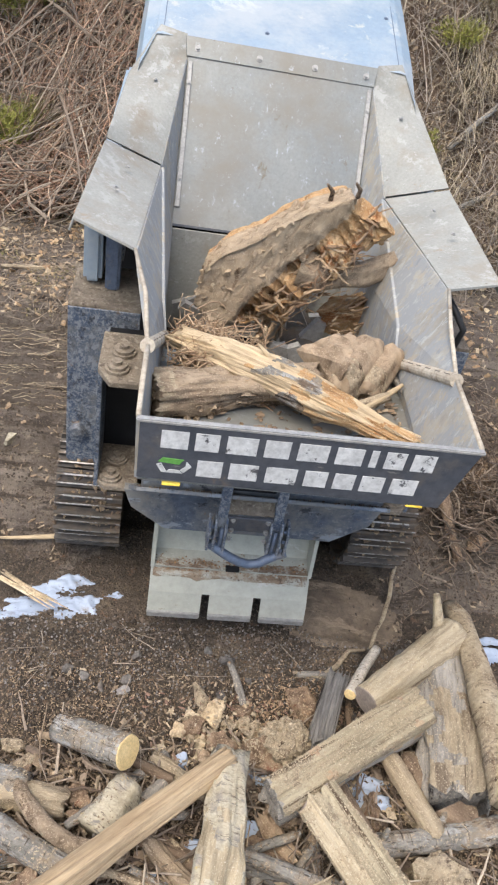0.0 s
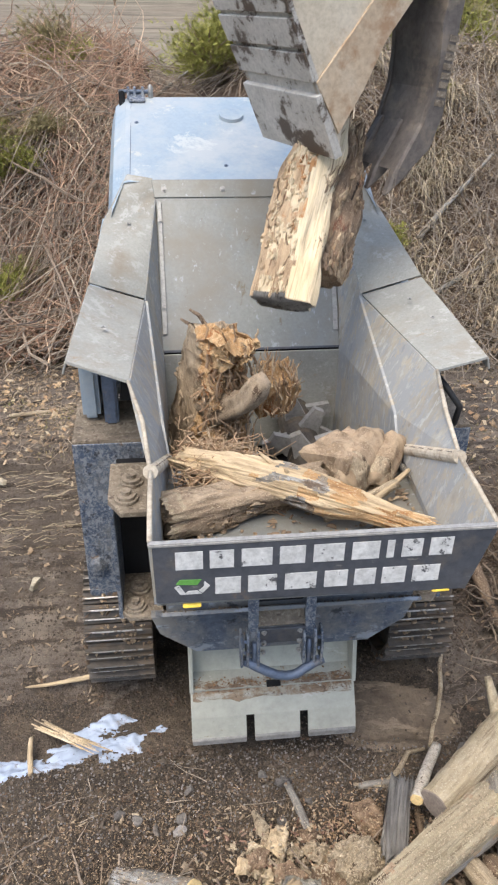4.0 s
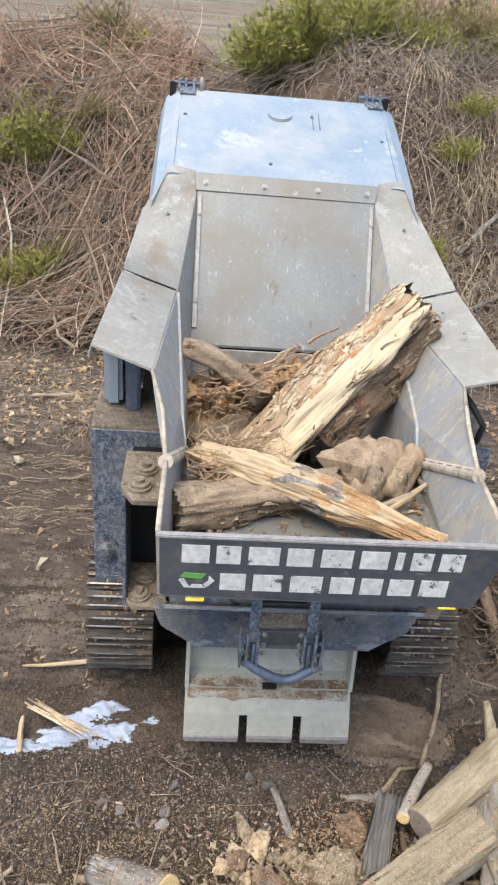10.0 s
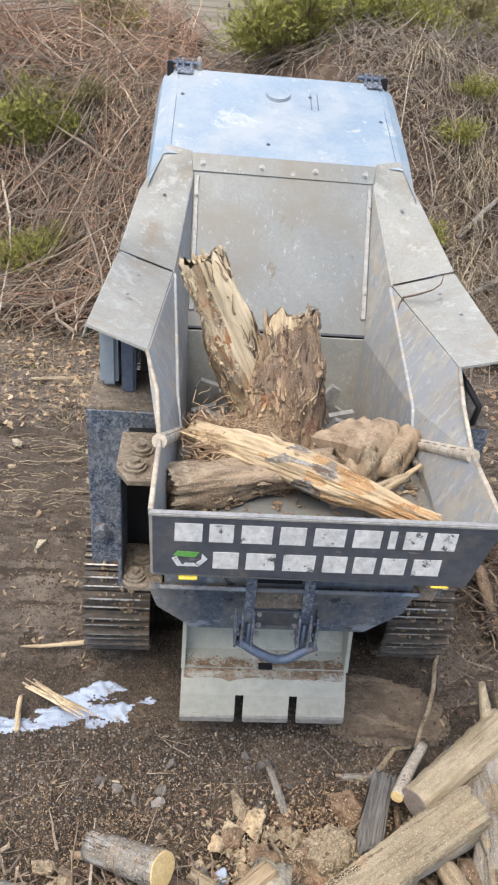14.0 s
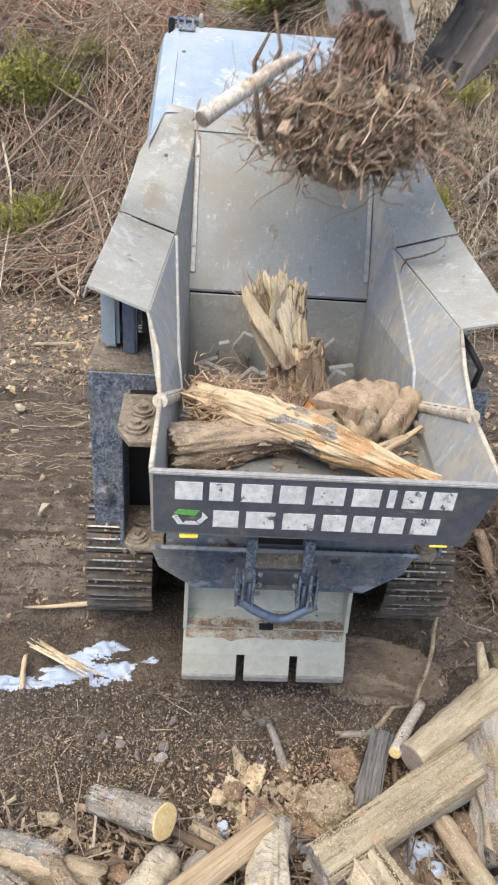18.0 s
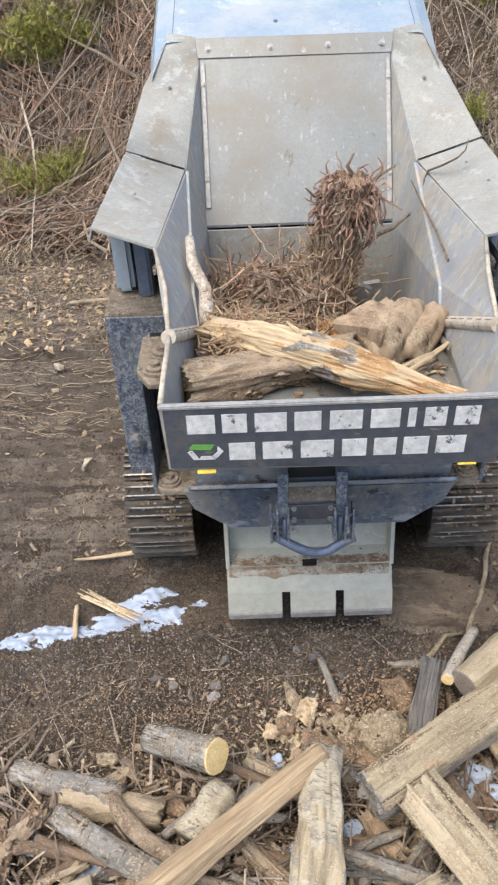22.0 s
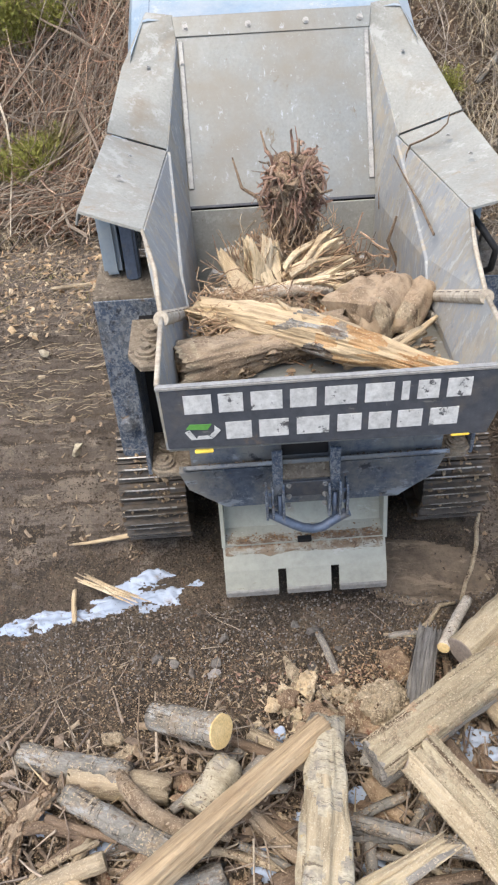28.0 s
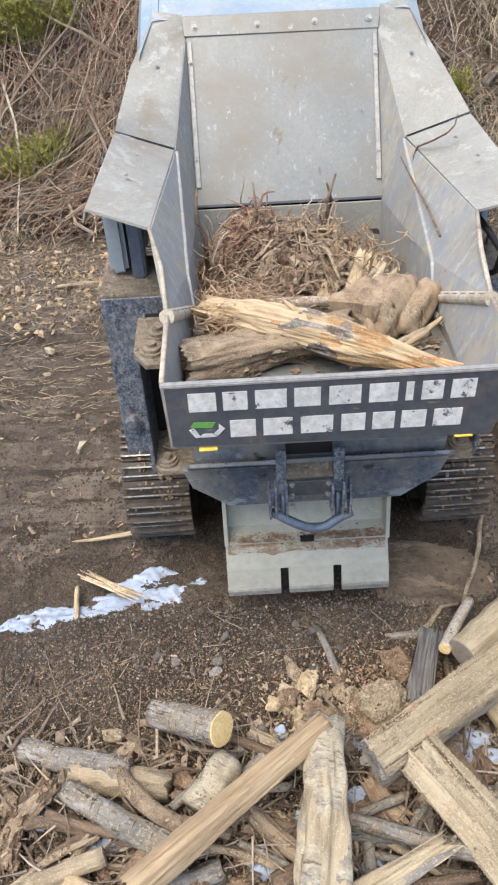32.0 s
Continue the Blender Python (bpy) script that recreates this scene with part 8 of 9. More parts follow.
def root_ball():
    rr = random.Random(44)
    K = 1.3
    root = empty("root_stump")
    def at(f, a):
        r = 0.065 + 0.045 * smooth01(0.3, 1.0, f) + 0.02 * smooth01(0.2, 0.0, f)
        g = 1 + 0.3 * rag(a, 1.5, f * 3) + 0.22 * rag(a, 5, f * 2) + 0.12 * rag(a, 12, f * 3)
        return Vector((r * g * math.cos(a), r * g * math.sin(a), 0.0 - 0.5 * f)) * K
    grid_body("trunk", at, 30, 48, M_CHUNK, [("torn_wood", M_TAN, lambda f, a: noise.noise(Vector((f * 4, math.cos(a) * 1.5, 5))) > 0.1)], root)
    def crown(f, a):
        u = -1 + 2 * f
        r = max(0.02, 1 - u * u) ** 0.5
        d = Vector((r * math.cos(a), r * math.sin(a), u))
        k = 1 + 0.4 * noise.noise(d * 2.0 + Vector((3, 0, 0))) + 0.3 * noise.noise(d * 6) + 0.2 * noise.noise(d * 15)
        return Vector((d.x * 0.1, d.y * 0.1, d.z * 0.085)) * k * K
    grid_body("root_crown", crown, 36, 52, M_ROT, (), root)
    for name, n, rad, mat in (("root_mop", 420, (0.003, 0.01), M_ROOT), ("dark_root_mop", 90, (0.002, 0.006), M_DARKTWIG)):
        geos = []
        for _ in range(n):
            a, up = rr.uniform(0, 6.28), rr.random()
            lump = 1 + 0.45 * rag(a, 1.3, 3) + 0.3 * rag(a, 3.5, 8)
            side = Vector((math.cos(a + rr.gauss(0, 0.5)), math.sin(a + rr.gauss(0, 0.5)), 0))
            p = Vector((math.cos(a), math.sin(a), 0)) * rr.uniform(0.04, 0.1) * lump + Vector((0, 0, rr.uniform(-0.1, 0.08) * lump))
            L = rr.uniform(0.04, 0.1) * lump
            rise = 0.8 if up < 0.05 else rr.uniform(-0.25, 0.22)
            q = p + side * L * 0.28 + Vector((0, 0, L * rise))
            e = q + side * L * rr.uniform(0.0, 0.3) + Vector((rr.gauss(0, 0.018), rr.gauss(0, 0.018), L * (0.5 if up < 0.05 else rr.uniform(-0.9, 0.3))))
            r = rr.uniform(*rad)
            geos.append(tube([p * K, (p.lerp(q, 0.6) + Vector((0, 0, 0.008))) * K, q * K, (q.lerp(e, 0.55) + side * 0.01) * K, e * K], [r, r, r * 0.9, r * 0.7, r * 0.35], 5))
        tagged(part(name, join(*geos), mat, root, "mop of drooping red-brown roots"), kind="stuff")
    items = []
    for _ in range(150):
        a = rr.uniform(0, 6.28)
        p = Vector((0.1 * math.cos(a), 0.1 * math.sin(a), rr.uniform(-0.5, -0.1)))
        items.append((p, p + Vector((math.cos(a) * rr.uniform(0.02, 0.16), math.sin(a) * rr.uniform(0.02, 0.14), rr.uniform(-0.2, 0.04))), rr.uniform(0.002, 0.006)))
    tagged(part("fine_root_fringe", stick_cloud(items, rr, 4, 0.25, 5), M_FIBRE, root), kind="stuff")
    items = []
    for _ in range(420):
        a, z = rr.uniform(0, 6.28), rr.uniform(-0.5, -0.04)
        r = (0.075 + 0.045 * smooth01(-0.2, -0.5, z)) * K
        p = Vector((r * math.cos(a), r * math.sin(a), z * K))
        items.append((p, p + Vector((rr.gauss(0, 0.03) + 0.02 * math.cos(a), rr.gauss(0, 0.03) + 0.02 * math.sin(a), rr.uniform(0.04, 0.16))), rr.uniform(0.004, 0.012)))
    tagged(part("shredded_skin", stick_cloud(items, rr, 4, 0.08, 3), M_ROOTDUST, root), kind="stuff")
    for k, pts in enumerate((((0.03, 0, 0.0), (0.02, 0, 0.07), (-0.03, 0.01, 0.12), (-0.02, 0, 0.17)), ((0.06, 0.03, -0.03), (0.1, 0.02, 0.06), (0.14, 0.02, 0.09), (0.19, 0, 0.14)), ((-0.06, 0, -0.05), (-0.12, 0, 0.02), (-0.15, 0, 0.0), (-0.2, 0, 0.03)), ((0.08, 0, -0.25), (0.2, 0, -0.14), (0.28, 0.02, -0.12), (0.36, 0, -0.02)))):
        part("long_root", tube([Vector(q) * K for q in pts], [0.014, 0.012, 0.009, 0.005], 7, 0.25, k), M_BARK_BROWN, root, smooth=True)
    return tagged(root, "upturned stump with a mop of red-brown roots", "stump", "wood being shredded")


root_thing = root_ball()


def shard(name, label, blades, seed, spread, width, length=0.46):
    """A fan of fresh split blades hanging from the local origin: flat, grooved and ragged at the tip."""
    rr = random.Random(seed)
    root = empty(name)
    for i in range(blades):
        u = (i + 0.5) / blades * 2 - 1
        lean, w, L = u * spread, width * rr.uniform(0.7, 1.3), length * rr.uniform(0.75, 1.1)
        def at(f, a):
            c, s = math.cos(a), math.sin(a)
            q = (abs(c) ** 4 + abs(s) ** 4) ** -0.25
            k = 0.45 + 0.55 * smooth01(0, 0.4, f)
            g = 1 + 0.1 * rag(a, 4, f * 2 + i) + 0.08 * rag(a, 10, f * 2 + seed)
            e = 0.07 * (rag(a, 3, seed + i) + rag(a, 8, seed)) * max(0, 1 - 3 * f)
            return Vector((c * q * w * k * g + lean * (1 - f) + 0.03 * math.sin(f * 3 + i), s * q * 0.013 * g + 0.06 * math.sin(f * 2.6 + i * 2) + 0.03 * u, -f * L - abs(u) * 0.05 + e))
        part("blade", blade_mesh(at), (M_PALE, M_CREAM, M_FRESH, M_PALE)[i % 4], root, smooth=False)
    items = []
    for _ in range(blades * 9):
        u = rr.uniform(-1, 1)
        x, z = u * spread, -rr.uniform(0.02, 0.8) * length
        p = Vector((x * (1 + z / length * 0.8), rr.gauss(0, 0.03), z))
        items.append((p, p + Vector((u * 0.05 + rr.gauss(0, 0.02), rr.gauss(0, 0.03), rr.uniform(0.03, 0.14))), rr.uniform(0.0015, 0.006)))
    tagged(part("splinter_fringe", stick_cloud(items, rr, 4, 0.05, 4, 0.06), M_FIBRE, root), kind="stuff")
    return tagged(root, label, "wood shard", "wood being shredded")


def blade_mesh(at, ni=22, nj=28):
    V = [at(i / ni, 2 * math.pi * j / nj) for i in range(ni + 1) for j in range(nj)]
    F = [(i * nj + j, (i + 1) * nj + j, (i + 1) * nj + (j + 1) % nj, i * nj + (j + 1) % nj) for i in range(ni) for j in range(nj)]
    return V, F + [tuple(range(nj)), tuple(range(ni * nj, ni * nj + nj))[::-1]]


fan_thing = shard("split_wood", "fan of freshly split pale wood blades", 7, 3, 0.2, 0.045)
slab_thing = shard("split_wood", "broad pale curved slab of split wood", 4, 14, 0.06, 0.05, 0.5)
splay_thing = shard("split_wood", "splayed pale wood splinters", 13, 25, 0.22, 0.016, 0.34)
side_twig = part("bent_twig", tube([(0.0, 0, 0), (-0.012, -0.02, -0.045), (-0.035, 0.02, -0.095), (-0.08, 0.12, -0.165), (-0.125, 0.22, -0.225), (-0.14, 0.22, -0.27), (-0.15, 0.17, -0.32), (-0.163, 0.13, -0.37)], [0.003, 0.004, 0.005, 0.006, 0.006, 0.006, 0.006, 0.005], 7, 0.2, 3), M_BARK_BROWN, None, smooth=True)
tagged(side_twig, "thin bent twig caught on the hopper wing", "twig", "wood being shredded")
wall_stick = part("stick", tube([(0, 0, 0), (-0.01, -0.35, 0.012), (-0.012, -0.7, 0.02), (-0.03, -1.05, 0.03)], [0.004, 0.005, 0.006, 0.006], 8, 0.2, 5), M_BARK_BROWN, None, smooth=True)
tagged(wall_stick, "thin brown stick leaning along the hopper wall", "stick", "wood being shredded")


# ---- excavator bucket with its thumb ----
def build_bucket():
    """Local origin at the lip's near corner; x to the right, y up, z towards the viewer's side."""
    k, w = 0.0029, 0.7
    bucket = empty("excavator_bucket")
    left = [(-5, 3), (-50, 122), (-91, 221), (-127, 320), (-140, 430), (-110, 560), (-10, 650), (130, 690)]
    right = [(290, 650), (340, 540), (300, 420), (217, 313), (181, 280), (143, 251), (77, 172), (40, 108), (0, 48)]
    outline = [(x * k, y * k, 0.0) for x, y in left + right]
    part("side_plate", plate(outline[::-1], 0.03, 0.004), M_BUCKET, bucket, "tan worn steel bucket side")
    part("side_plate", plate([(x, y, z - w) for x, y, z in outline[::-1]], 0.03, 0.004), M_BUCKET, bucket)
    # rolled skin
    V, F = [], []
    pts = [(x * k, y * k) for x, y in left]
    for x, y in pts:
        V += [(x, y, 0.02), (x, y, -w - 0.02), (x + 0.02, y + 0.004, 0.02), (x + 0.02, y + 0.004, -w - 0.02)]
    for i in range(len(pts) - 1):
        a, b = 4 * i, 4 * i + 4
        F += [(a, a + 1, b + 1, b), (a + 2, b + 2, b + 3, a + 3), (a, b, b + 2, a + 2), (a + 1, a + 3, b + 3, b + 1)]
    F += [(0, 2, 3, 1), (len(V) - 4, len(V) - 3, len(V) - 1, len(V) - 2)]
    part("bucket_skin", (V, F), M_WORN, bucket, "scraped curved bucket skin with dark stains")
    def skin_bar(f0, f1, mat, name, lift, thick):
        def at(f):
            i = min(int(f), len(pts) - 2)
            a, b = Vector(pts[i]), Vector(pts[i + 1])
            d = (b - a).normalized()
            p = a.lerp(b, f - i)
            return p + Vector((-d.y, d.x)) * lift
        a, b = at(f0), at(f1)
        part(name, plate([(a.x, a.y, 0.03), (b.x, b.y, 0.03), (b.x, b.y, -w - 0.03), (a.x, a.y, -w - 0.03)], thick, 0.003), mat, bucket)
    skin_bar(0.0, 0.85, M_WORN, "cutting_edge", 0.012, 0.035)
    for f in (1.0, 1.5, 2.0, 2.5, 3.0, 3.5):
        skin_bar(f + 0.03, f + 0.46, M_WORN, "wear_plate", 0.012, 0.014)
    part("side_cutter", plate([(x * k, y * k, 0.022) for x, y in ((-50, 122), (-8, 40), (40, 104), (80, 172), (184, 282), (219, 315), (125, 306), (24, 196))], 0.014, 0.002), M_RUST, bucket, "rusty side cutter")
    # thumb: two curved cheeks joined by a web, with three tines
    thumb = empty("thumb", pose(0.755, 1.5, -0.2))
    thumb.parent = bucket
    outer = [(330, 540), (290, 420), (255, 313), (222, 222), (208, 141), (194, 44), (170, -9), (97, -63)]
    inner = [(101, -38), (152, 31), (174, 88), (180, 134), (180, 189), (192, 230), (212, 280), (243, 380), (275, 540)]
    tl = [(x * k - 0.72, y * k - 1.5) for x, y in outer + inner]
    for z in (0.22, -0.16):
        part("cheek", plate([(x, y, z) for x, y in tl], 0.03, 0.003), M_THUMB, thumb, "dark curved thumb plate")
    wb = [(x * k - 0.72 + 0.03, y * k - 1.5) for x, y in inner]
    V, F = [], []
    for x, y in wb:
        V += [(x, y, 0.21), (x, y, -0.15), (x - 0.025, y, -0.15), (x - 0.025, y, 0.21)]
    for i in range(len(wb) - 1):
        a = 4 * i
        F += [(a, a + 1, a + 5, a + 4), (a + 2, a + 3, a + 7, a + 6), (a + 3, a, a + 4, a + 7), (a + 1, a + 2, a + 6, a + 5)]
    part("web", (V, F), M_THUMB, thumb)
    for i in range(3):
        z = -0.13 + 0.165 * i
        part("tine", plate([(x * k - 0.72, y * k - 1.5, z) for x, y in ((190, 40), (168, -10), (120, -55), (80, -80), (96, -42), (148, 34))], 0.055, 0.012), M_THUMB, thumb)
    # plain bars in place of the writing on the thumb
    for i in range(8):
        c = (188 + 3.2 * i, 62 + 14 * i)
        x, y = c[0] * k - 0.72, c[1] * k - 1.5
        part("marking", plate([(x - 0.045, y, 0.237), (x + 0.01, y - 0.012, 0.237), (x + 0.016, y + 0.016, 0.237), (x - 0.039, y + 0.028, 0.237)], 0.003, 0), M_MUD, thumb)
    part("cylinder_rod", cyl((0.02, -0.87, 0.0), (0.95, -0.62, 0.0), 0.03, 16), M_HOOD, thumb, "shiny blue hydraulic rod", smooth=True)
    part("arm", box((0.05, 1.9, -0.5), (0.35, 6.0, -0.2), 0.03), M_BUCKET, bucket, "excavator arm above the bucket")
    part("arm_foot", box((0.0, 1.75, -0.55), (0.8, 2.0, -0.15), 0.03), M_BUCKET, bucket)
    return tagged(bucket, "worn tan excavator bucket with a dark curved thumb", "bucket")


bucket = build_bucket()

# ---- many small pieces last ----
build_tracks(machine)


def motions():
    STUMP = [
        (0, 0.049, 1.05, 1.86, 0, 24, -5),
        (0.5, 0.145, 1.05, 1.867, 0, 4, -10),
        (1, 0.112, 1.05, 1.851, 0, 0, -18),
        (1.5, 0.054, 1.05, 1.846, 0, -4, -30),
        (2, -0.008, 1.05, 1.882, 0, -4, -42),
        (2.5, 0.016, 1.05, 1.738, 0, 0, -48),
        (3, -0.075, 1.05, 1.77, 0, 5, -56),
        (3.5, -0.249, 1, 1.75, 0, 0, -75),
        (4.5, -0.301, 0.95, 1.564, 0, -10, -50),
        (5.5, -0.347, 1, 1.266, 0, -35, -25),
        (6, -0.223, 1.05, 1.385, 0, -55, -5),
        (6.5, -0.119, 1.1, 1.693, 0, -105, 8),
        (7, -0.121, 1.1, 1.761, 0, -112, 5),
        (7.5, -0.101, 1.1, 1.726, 0, -112, 5),
        (8, -0.098, 1.1, 1.707, 0, -112, 5),
        (9, -0.087, 1.1, 1.672, 0, -112, 6),
        (10, -0.112, 1.1, 1.579, 0, -112, 4),
        (10.3, 0.0, 1.15, 1.6, 0, -60, 2),
        (10.5, 0.084, 1.2, 1.631, 0, -25, 0),
        (11, 0.096, 1.2, 1.624, 0, 0, -10),
        (11.5, 0.137, 1.1, 1.424, 0, -5, -20),
        (12.2, 0.05, 1, 1.08, 0, 10, -60),
        (32, 0.05, 1, 1.05, 0, 10, -60),
    ]
    HALF = [
        (0, 0.492, 1.1, 1.528, 0, 62, 0),
        (0.5, 0.445, 1.1, 1.584, 0, 58, 0),
        (1, 0.372, 1.1, 1.554, 0, 50, 0),
        (1.5, 0.377, 1.15, 1.7, 0, 45, 0),
        (2, 0.311, 1.1, 1.657, 0, 45, 0),
        (2.5, 0.259, 1.05, 1.655, 0, 38, 0),
        (3, 0.272, 1.05, 1.692, 0, 30, 0),
        (3.5, 0.101, 1.1, 1.785, 0, 10, 0),
        (4.5, 0.052, 1.05, 1.572, 0, -5, 0),
        (5.5, 0.234, 1.1, 1.594, 0, 20, 0),
        (6, 0.299, 1.1, 1.669, 0, 50, 0),
        (6.5, 0.171, 1, 1.547, 0, 60, 0),
        (7.2, 0.15, 1, 1.1, 0, 40, 0),
        (32, 0.15, 1, 1.05, 0, 40, 0),
    ]
    LIGHT = [
        (0, 2.6, 1.6, 3.6, 0.35, 0, 0.93, 0),
        (2, 1.581, 1.5, 3.505, 0.35, 0, 0.93, 0),
        (2.5, 1.24, 1.5, 3.505, 0.35, 0, 0.93, 0),
        (3, 0.81, 1.87, 3.724, 0.274, 0.643, 0.715, 0),
        (3.5, 0.583, 1.859, 3.3, 0.347, 0.722, 0.598, 0),
        (4.5, 0.241, 1.451, 3.041, 0.198, 0.403, 0.894, 5),
        (5.5, 0.01, 1.252, 2.874, 0.141, 0.27, 0.953, 10),
        (5.8, -0.139, 1.15, 2.615, -0.032, 0.294, 0.955, 10),
        (6, -0.078, 1.1, 2.552, 0.038, 0.3, 0.953, 10),
        (6.3, 0.022, 1.1, 2.569, 0.018, 0.309, 0.951, 10),
        (6.5, 0.217, 1.1, 2.555, 0.256, 0.307, 0.916, 15),
        (7, 0.491, 1.05, 2.333, 0.534, 0.293, 0.793, 20),
        (7.5, 0.631, 1, 2.333, 0.643, 0.234, 0.73, 20),
        (8, 0.64, 1, 2.338, 0.633, 0.233, 0.739, 20),
        (9, 0.545, 1, 2.36, 0.541, 0.247, 0.804, 20),
        (10, 0.573, 1, 2.292, 0.651, 0.239, 0.72, 20),
        (10.25, -0.027, 1.05, 2.497, 0.035, 0.298, 0.954, 20),
        (10.5, -0.627, 1.05, 2.54, -0.554, 0.246, 0.795, 20),
        (11, -0.545, 1.05, 2.416, -0.629, 0.274, 0.727, -30),
        (11.5, 0.055, 1.2, 2.581, -0.106, 0.179, 0.978, -70),
        (12, -0.296, 1.2, 2.502, -0.186, 0.187, 0.965, -90),
        (12.5, -0.698, 1.05, 2.301, -0.673, 0.126, 0.729, -95),
        (13, -0.611, 1.05, 2.281, -0.567, 0.14, 0.812, -95),
        (13.5, -0.544, 1.05, 2.291, -0.508, 0.155, 0.847, -95),
        (14, -0.487, 1.05, 2.314, -0.435, 0.149, 0.888, -95),
        (14.5, -0.049, 1.1, 2.313, -0.044, 0.177, 0.983, -95),
        (15, 0.317, 1.1, 2.187, 0.197, 0.201, 0.96, -95),
        (15.5, 0.111, 1.1, 2.163, 0.133, 0.157, 0.979, -95),
        (17.5, -0.038, 1.15, 1.977, -0.119, 0.163, 0.979, -95),
        (18, -0.013, 1.15, 1.959, -0.094, 0.177, 0.98, -95),
        (18.5, -0.014, 1.15, 1.934, -0.094, 0.184, 0.978, -95),
        (19, -0.177, 1.05, 1.842, -0.204, 0.17, 0.964, -95),
        (19.5, -0.05, 1, 1.55, 0, 0, 1, -95),
        (20.2, -0.05, 1, 1.22, 0.1, 0, 1, -95),
        (32, -0.05, 1, 1.2, 0.1, 0, 1, -95),
    ]
    DARK = [
        (0, 2.6, 1.6, 3.6, 0.35, 0, 0.93, 0),
        (2, 1.728, 1.6, 3.487, 0.35, 0, 0.93, 0),
        (2.5, 1.376, 1.6, 3.483, 0.35, 0, 0.93, 0),
        (3, 0.921, 1.893, 3.617, 0.28, 0.624, 0.729, 0),
        (3.5, 0.664, 1.872, 3.191, 0.361, 0.707, 0.608, 0),
        (4.5, 0.317, 1.479, 2.844, 0.193, 0.346, 0.918, 5),
        (5.5, 0.13, 1.321, 2.657, 0.152, 0.285, 0.946, 10),
        (5.8, 0.001, 1.25, 2.446, -0.021, 0.329, 0.944, 10),
        (6, 0.043, 1.2, 2.372, 0.045, 0.339, 0.94, 10),
        (6.3, 0.151, 1.2, 2.412, 0.018, 0.336, 0.942, 10),
        (6.5, 0.344, 1.2, 2.396, 0.279, 0.334, 0.901, 15),
        (7, 0.598, 1.15, 2.182, 0.559, 0.32, 0.765, 20),
        (7.5, 0.717, 1.1, 2.212, 0.648, 0.251, 0.719, 20),
        (8, 0.718, 1.1, 2.21, 0.636, 0.252, 0.73, 20),
        (9, 0.649, 1.1, 2.204, 0.569, 0.272, 0.776, 20),
        (10, 0.657, 1.1, 2.138, 0.674, 0.264, 0.69, 20),
        (10.25, -0.023, 1.15, 2.347, -0.046, 0.326, 0.944, 20),
        (10.5, -0.584, 1.15, 2.392, -0.607, 0.256, 0.752, 20),
        (11, -0.581, 1, 2.322, -0.703, 0.29, 0.649, 0),
        (11.5, -0.229, 0.95, 2.378, -0.186, 0.285, 0.94, 0),
        (12, -0.271, 0.95, 2.257, -0.321, 0.317, 0.892, 0),
        (12.5, 0.004, 0.95, 2.23, -0.054, 0.356, 0.933, 0),
        (13, 0.012, 0.95, 2.173, -0.028, 0.374, 0.927, 0),
        (13.5, 0.104, 0.95, 2.072, -0.079, 0.47, 0.879, 0),
        (14, -0.025, 0.95, 2.067, 0.006, 0.473, 0.881, 0),
        (14.5, 0.038, 0.95, 1.968, -0.016, 0.557, 0.831, 0),
        (15, 0.029, 0.95, 1.857, -0.114, 0.693, 0.712, 0),
        (15.5, 0.092, 0.95, 1.778, 0.007, 0.736, 0.677, 0),
        (17.5, 0.023, 0.95, 1.712, -0.032, 0.404, 0.914, 0),
        (18, 0.033, 0.95, 1.692, -0.038, 0.384, 0.922, 0),
        (18.6, 0.06, 0.95, 1.58, 0, 0.7, 0.7, 0),
        (19, 0.06, 0.95, 1.6, 0, 0.3, 0.9, 0),
        (20, 0.02, 0.95, 1.2, 0, 0, 1, 0),
        (32, 0.02, 0.95, 1.2, 0, 0, 1, 0),
    ]
    TANGLE = [
        (0, 2.9, 1.6, 3.3, 0, 0, 0),
        (16.5, 2.7, 1.6, 3.3, 0, 0, 0),
        (17.5, 0.781, 1.5, 3.135, 0, 0, 0),
        (18, 0.2, 1.35, 2.74, 0, 0, 0),
        (18.5, 0.06, 1.25, 2.331, 0, 0, 0),
        (19, 0.04, 1.2, 2.177, 0, 0, 0),
        (19.3, 0.197, 1.15, 1.931, 0, 5, 5),
        (19.5, 0.108, 1.1, 1.645, 0, 8, 8),
        (20, -0.075, 1.05, 1.446, 0, 12, 10),
        (20.5, -0.086, 1.05, 1.448, 0, 10, 14),
        (21, -0.143, 1.05, 1.467, 0, 5, 20),
        (22, -0.221, 1.05, 1.455, 0, 0, 30),
        (23, -0.204, 1.05, 1.452, 0, -5, 36),
        (23.5, -0.181, 1.05, 1.347, 0, -5, 45),
        (24, -0.199, 1.05, 1.35, 0, 0, 60),
        (24.5, -0.186, 1.1, 1.385, 0, 10, 80),
        (25, -0.185, 1.1, 1.408, 0, 15, 90),
        (25.5, -0.19, 1.1, 1.372, 0, 15, 95),
        (27.5, 0.03, 1.1, 1.359, 0, 0, 140),
        (28, 0.132, 1.1, 1.368, 0, 0, 150),
        (28.5, 0.117, 1.1, 1.351, 0, 5, 160),
        (29, 0.14, 1.1, 1.44, 0, 5, 165),
        (30, 0.046, 1.05, 1.468, 0, 0, 190),
        (31, 0.012, 1.05, 1.472, 0, 0, 205),
        (32, -0.03, 1.05, 1.457, 0, 0, 220),
    ]
